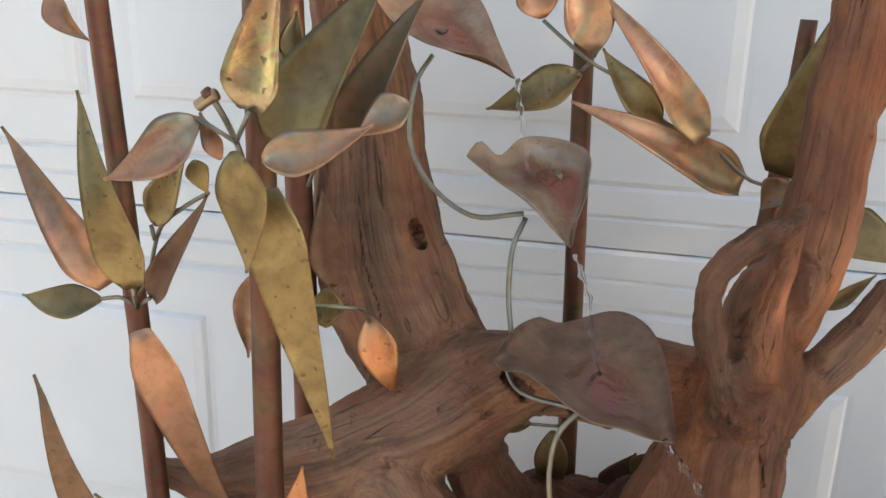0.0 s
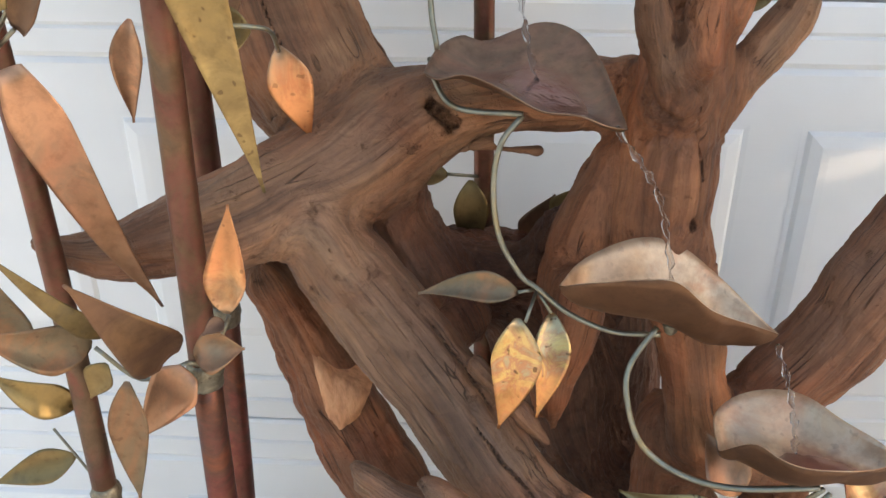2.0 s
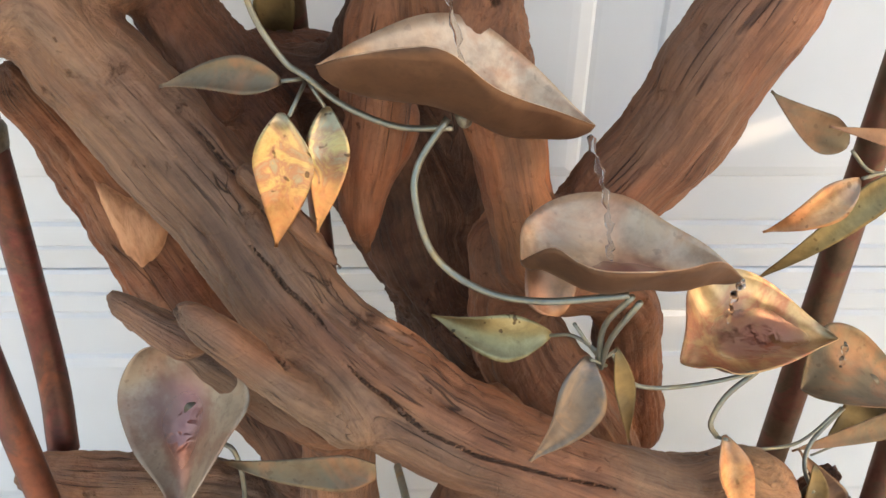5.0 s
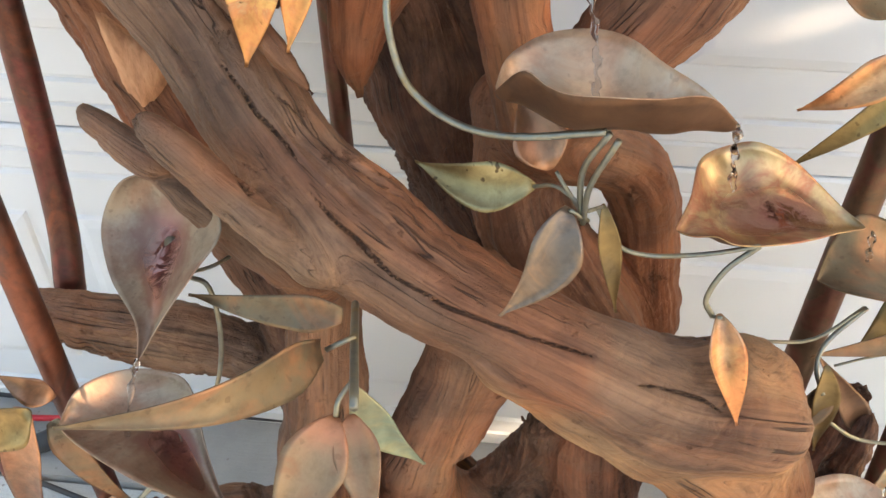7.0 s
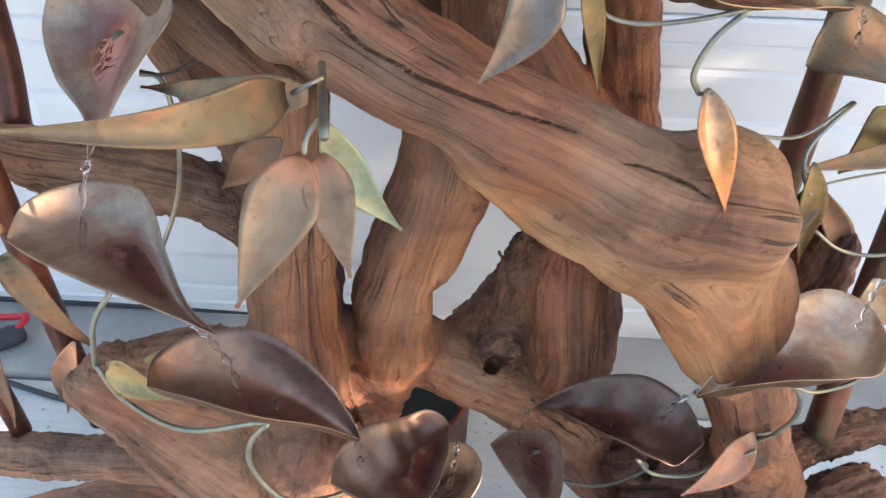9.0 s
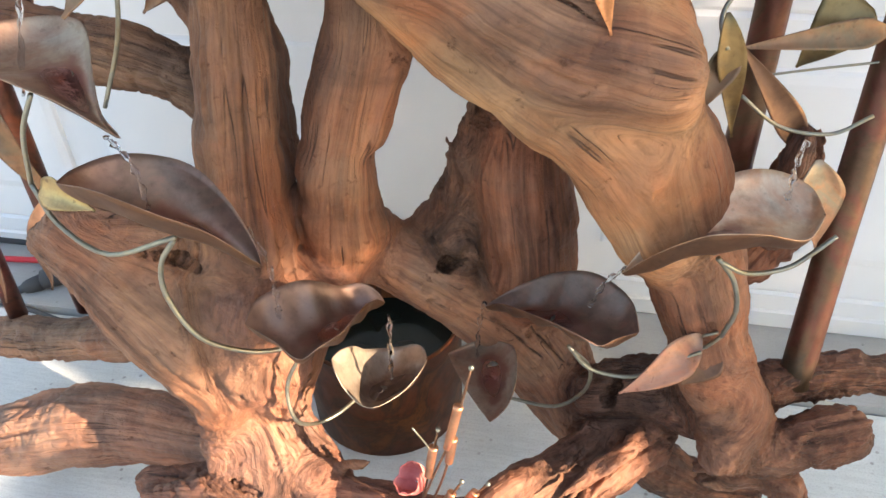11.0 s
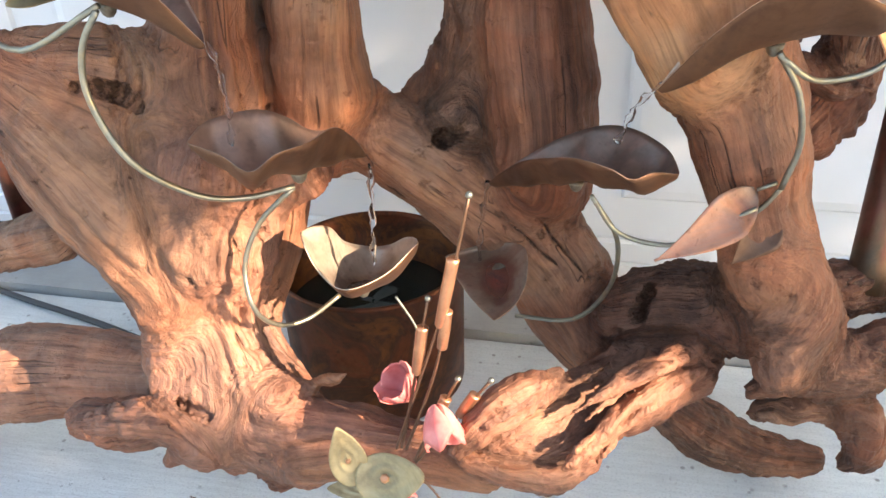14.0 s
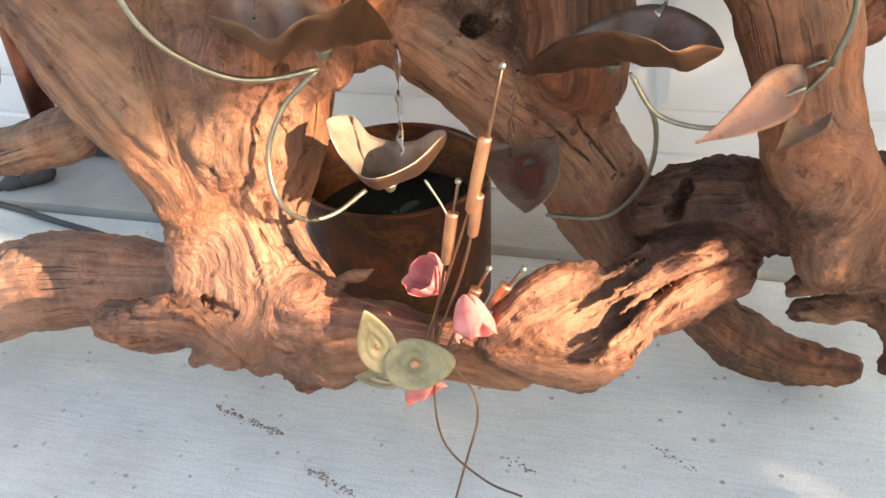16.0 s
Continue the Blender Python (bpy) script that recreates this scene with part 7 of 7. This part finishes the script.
def lily_pad(heart, tip, back, wide, material, label, boss=0.0, face=(0.12, -0.75, 0.62), point=0.5):
    """A beaten pad with soft rings round its heart: a round back end and one drawn-out tip."""
    pad = tagged(new("lily_pad"), label, "metal leaf", "brass lily pads")
    heart, ax = Vector(heart), Vector(tip) - Vector(heart)
    far = ax.length
    ax.normalize()
    up = Vector(face)
    up = (up - ax * up.dot(ax)).normalized()
    side = up.cross(ax)
    rings, spokes = 12, 40
    bm = bmesh.new()
    front, under = [], []
    for i in range(rings + 1):
        u = i / rings
        rf, rb = [], []
        for k in range(spokes):
            a = 2 * math.pi * k / spokes
            c, sn = math.cos(a), math.sin(a)
            narrow = 1 - point * max(0.0, c) ** 1.5
            x = u * c * (far if c > 0 else back)
            y = u * sn * wide * narrow * (1 + 0.06 * math.sin(2 * a + far * 90))
            z = 0.0009 * math.cos(u * 15) * (1 - u) + 0.1 * wide * u * u * (1 + 0.7 * math.sin(2 * a + 1.0) + 0.4 * math.sin(3 * a)) + 0.18 * far * max(0.0, u * c - 0.5) ** 2
            q = heart + ax * x + side * y + up * z
            rf.append(bm.verts.new(q))
            rb.append(bm.verts.new(q - up * 0.0011))
        front.append(rf)
        under.append(rb)
    for i in range(rings):
        for k in range(spokes):
            n = (k + 1) % spokes
            bm.faces.new((front[i][k], front[i + 1][k], front[i + 1][n], front[i][n]))
            bm.faces.new((under[i][k], under[i][n], under[i + 1][n], under[i + 1][k]))
    for k in range(spokes):
        n = (k + 1) % spokes
        bm.faces.new((front[-1][k], under[-1][k], under[-1][n], front[-1][n]))
    lf = part("leaf", bm, material, pad)
    if boss:
        bm = bmesh.new()
        tube(bm, [heart - up * 0.002, heart + up * 0.0011, heart + up * 0.0018, heart + up * 0.002], [boss, boss, boss * 0.8, boss * 0.3], 7)
        part("boss", bm, COPPER, lf, "small copper rivet")


# water running from basin to basin
water_stream([(0.126, -0.230, 1.263), (0.131, -0.237, 1.239), (0.137, -0.243, 1.216), (0.142, -0.250, 1.188)])
water_stream([(0.182, -0.287, 1.150), (0.193, -0.295, 1.125), (0.200, -0.302, 1.094), (0.207, -0.310, 1.069)])
water_stream([(0.252, -0.368, 1.060), (0.270, -0.366, 1.036), (0.283, -0.364, 1.015), (0.293, -0.362, 0.983), (0.302, -0.360, 0.941)])
water_stream([(0.373, -0.370, 0.911), (0.381, -0.380, 0.889), (0.386, -0.390, 0.866), (0.388, -0.400, 0.844)])
water_stream([(0.459, -0.425, 0.849), (0.468, -0.397, 0.815), (0.481, -0.370, 0.769)])
water_stream([(0.592, -0.330, 0.716), (0.598, -0.325, 0.692), (0.602, -0.320, 0.672)])
water_stream([(0.107, -0.450, 0.658), (0.100, -0.460, 0.632), (0.088, -0.470, 0.574)])
water_stream([(0.167, -0.500, 0.564), (0.181, -0.507, 0.557), (0.192, -0.513, 0.543), (0.198, -0.520, 0.519)])
water_stream([(0.247, -0.480, 0.479), (0.261, -0.487, 0.458), (0.267, -0.493, 0.430), (0.269, -0.500, 0.407)])
water_stream([(0.342, -0.448, 0.375), (0.339, -0.445, 0.330), (0.336, -0.442, 0.288)])
water_stream([(0.409, -0.367, 0.326), (0.403, -0.366, 0.286), (0.400, -0.365, 0.238)])
water_stream([(0.532, -0.426, 0.432), (0.517, -0.428, 0.417), (0.507, -0.430, 0.392)])
water_stream([(0.645, -0.400, 0.541), (0.641, -0.405, 0.522), (0.640, -0.410, 0.498)])
# cattails
cattail([(0.366, -0.515, 0.178), (0.389, -0.513, 0.252), (0.408, -0.512, 0.313), (0.424, -0.510, 0.389)], [(0.402, -0.512, 0.290), (0.413, -0.510, 0.344)])
cattail([(0.370, -0.515, 0.179), (0.380, -0.512, 0.230), (0.395, -0.510, 0.311)], [(0.384, -0.512, 0.248), (0.390, -0.510, 0.288)])
cattail([(0.373, -0.515, 0.178), (0.392, -0.513, 0.233), (0.402, -0.512, 0.272), (0.409, -0.510, 0.320)], [(0.403, -0.512, 0.272), (0.407, -0.510, 0.303)])
cattail([(0.379, -0.515, 0.168), (0.395, -0.512, 0.207), (0.413, -0.510, 0.246)], [(0.397, -0.512, 0.211), (0.404, -0.510, 0.228)])
cattail([(0.380, -0.515, 0.166), (0.409, -0.512, 0.209), (0.436, -0.510, 0.248)], [(0.413, -0.512, 0.214), (0.425, -0.510, 0.234)])
stem(clump, [(0.374, -0.513, 0.312), (0.383, -0.512, 0.295), (0.387, -0.512, 0.286)], 0.0012, STEM)
lily_bud((0.369, -0.500, 0.223), 0.0150, (-0.5, -0.35, 0.75), 0.024)
lily_bud((0.404, -0.530, 0.222), 0.0145, (0.35, -0.55, -0.6), 0.030, 4)
lily_bud((0.377, -0.566, 0.187), 0.0150, (0.55, -0.45, -0.55), 0.017, 4)
# brass lily pads
lily_pad((0.359, -0.590, 0.238), (0.353, -0.588, 0.265), 0.019, 0.0125, PADBRASS, "upright dull brass lily pad with a curled pointed tip", 0.0017, (0.25, -0.8, 0.45), 0.72)
lily_pad((0.383, -0.592, 0.229), (0.409, -0.590, 0.235), 0.019, 0.0165, PADBRASS, "wide dull brass lily pad with soft rings and a rivet", 0.0030, point=0.35)
lily_pad((0.362, -0.584, 0.208), (0.340, -0.584, 0.203), 0.012, 0.0085, PADBRASS, "flat dull brass lily pad under two others", 0.0, (0.05, -0.4, 0.9), 0.4)
stem(clump, [(0.391, -0.570, 0.213), (0.389, -0.577, 0.185), (0.397, -0.585, 0.153), (0.425, -0.593, 0.134), (0.450, -0.600, 0.133)], 0.0011, BRONZE)
stem(clump, [(0.397, -0.570, 0.214), (0.414, -0.577, 0.200), (0.419, -0.585, 0.183), (0.413, -0.593, 0.154), (0.405, -0.600, 0.119)], 0.0011, BRONZE)
hose = [(-0.484, -0.122, -0.006), (-0.363, -0.130, -0.006), (-0.253, -0.157, -0.006), (-0.152, -0.182, -0.006), (-0.054, -0.212, -0.006), (0.039, -0.246, -0.006)]

bm = bmesh.new()
tube(bm, curve_points(hose, 6), 0.0042, 10)
tagged(link_mesh("hose", bm, RUBBER), "thin black hose lying on the concrete", "hose")
power = tagged(new("power_plug"), "black power plug joined to a red cord on the concrete", "power plug")
bm = bmesh.new()
tube(bm, [(-0.312, -0.064, 0.017), (-0.316, -0.067, 0.017), (-0.330, -0.075, 0.017), (-0.348, -0.085, 0.015), (-0.350, -0.086, 0.015)], [0.007, 0.014, 0.0165, 0.0155, 0.012], 14)
part("plug_body", bm, RUBBER, power)
bm = bmesh.new()
tube(bm, [(-0.346, -0.084, 0.011), (-0.350, -0.086, 0.011), (-0.366, -0.095, 0.008), (-0.374, -0.099, 0.006), (-0.376, -0.100, 0.006), (-0.384, -0.104, 0.002), (-0.390, -0.107, 0.001)], [0.008, 0.0135, 0.012, 0.0095, 0.0065, 0.0062, 0.0042], 12)
part("strain_relief", bm, RUBBER, power)
bm = bmesh.new()
tube(bm, curve_points([(-0.388, -0.106, 0.002), (-0.45, -0.112, 0.002), (-0.60, -0.106, 0.004)], 6), 0.0040, 10)
part("black_cord", bm, RUBBER, power)
bm = bmesh.new()
tube(bm, curve_points([(-0.322, -0.070, 0.026), (-0.313, -0.058, 0.032), (-0.318, -0.044, 0.030), (-0.36, -0.035, 0.012), (-0.55, -0.045, 0.005)], 6), 0.005, 10)
part("cord", bm, RED, power, "red power cord")


def floor_grit(a, b, count, seed):
    """A trail of dark crumbs of bark on the concrete."""
    rng = np.random.RandomState(seed)
    verts, faces = [], []
    for i in range(count):
        k = rng.uniform()
        x, y = a[0] + (b[0] - a[0]) * k + rng.normal(0, 0.0028), a[1] + (b[1] - a[1]) * k + rng.normal(0, 0.0022)
        d = rng.uniform(0.0006, 0.0022)
        n = len(verts)
        verts += [(x - d, y, -0.0121), (x + d * 0.8, y - d * 0.6, -0.0121), (x + d * 0.5, y + d * 0.9, -0.0121), (x, y, -0.012 + d * 0.8)]
        faces += [(n, n + 1, n + 3), (n + 1, n + 2, n + 3), (n + 2, n, n + 3), (n, n + 2, n + 1)]
    me = bpy.data.meshes.new("bark_grit")
    me.from_pydata(verts, [], faces)
    me.materials.append(GRIT)
    tagged(new("bark_grit", me), "scattered dark crumbs of bark on pale concrete", "grit", kind="stuff")


GRIT = mat("bark_grit", 0.9)[0]
GRIT.node_tree.nodes["Principled BSDF"].inputs["Base Color"].default_value = (0.24, 0.18, 0.14, 1)
floor_grit((0.120, -0.435), (0.197, -0.454), 110, 1)
floor_grit((0.236, -0.488), (0.287, -0.511), 90, 2)
floor_grit((0.539, -0.403), (0.575, -0.429), 25, 3)
floor_grit((0.412, -0.445), (0.436, -0.454), 25, 4)
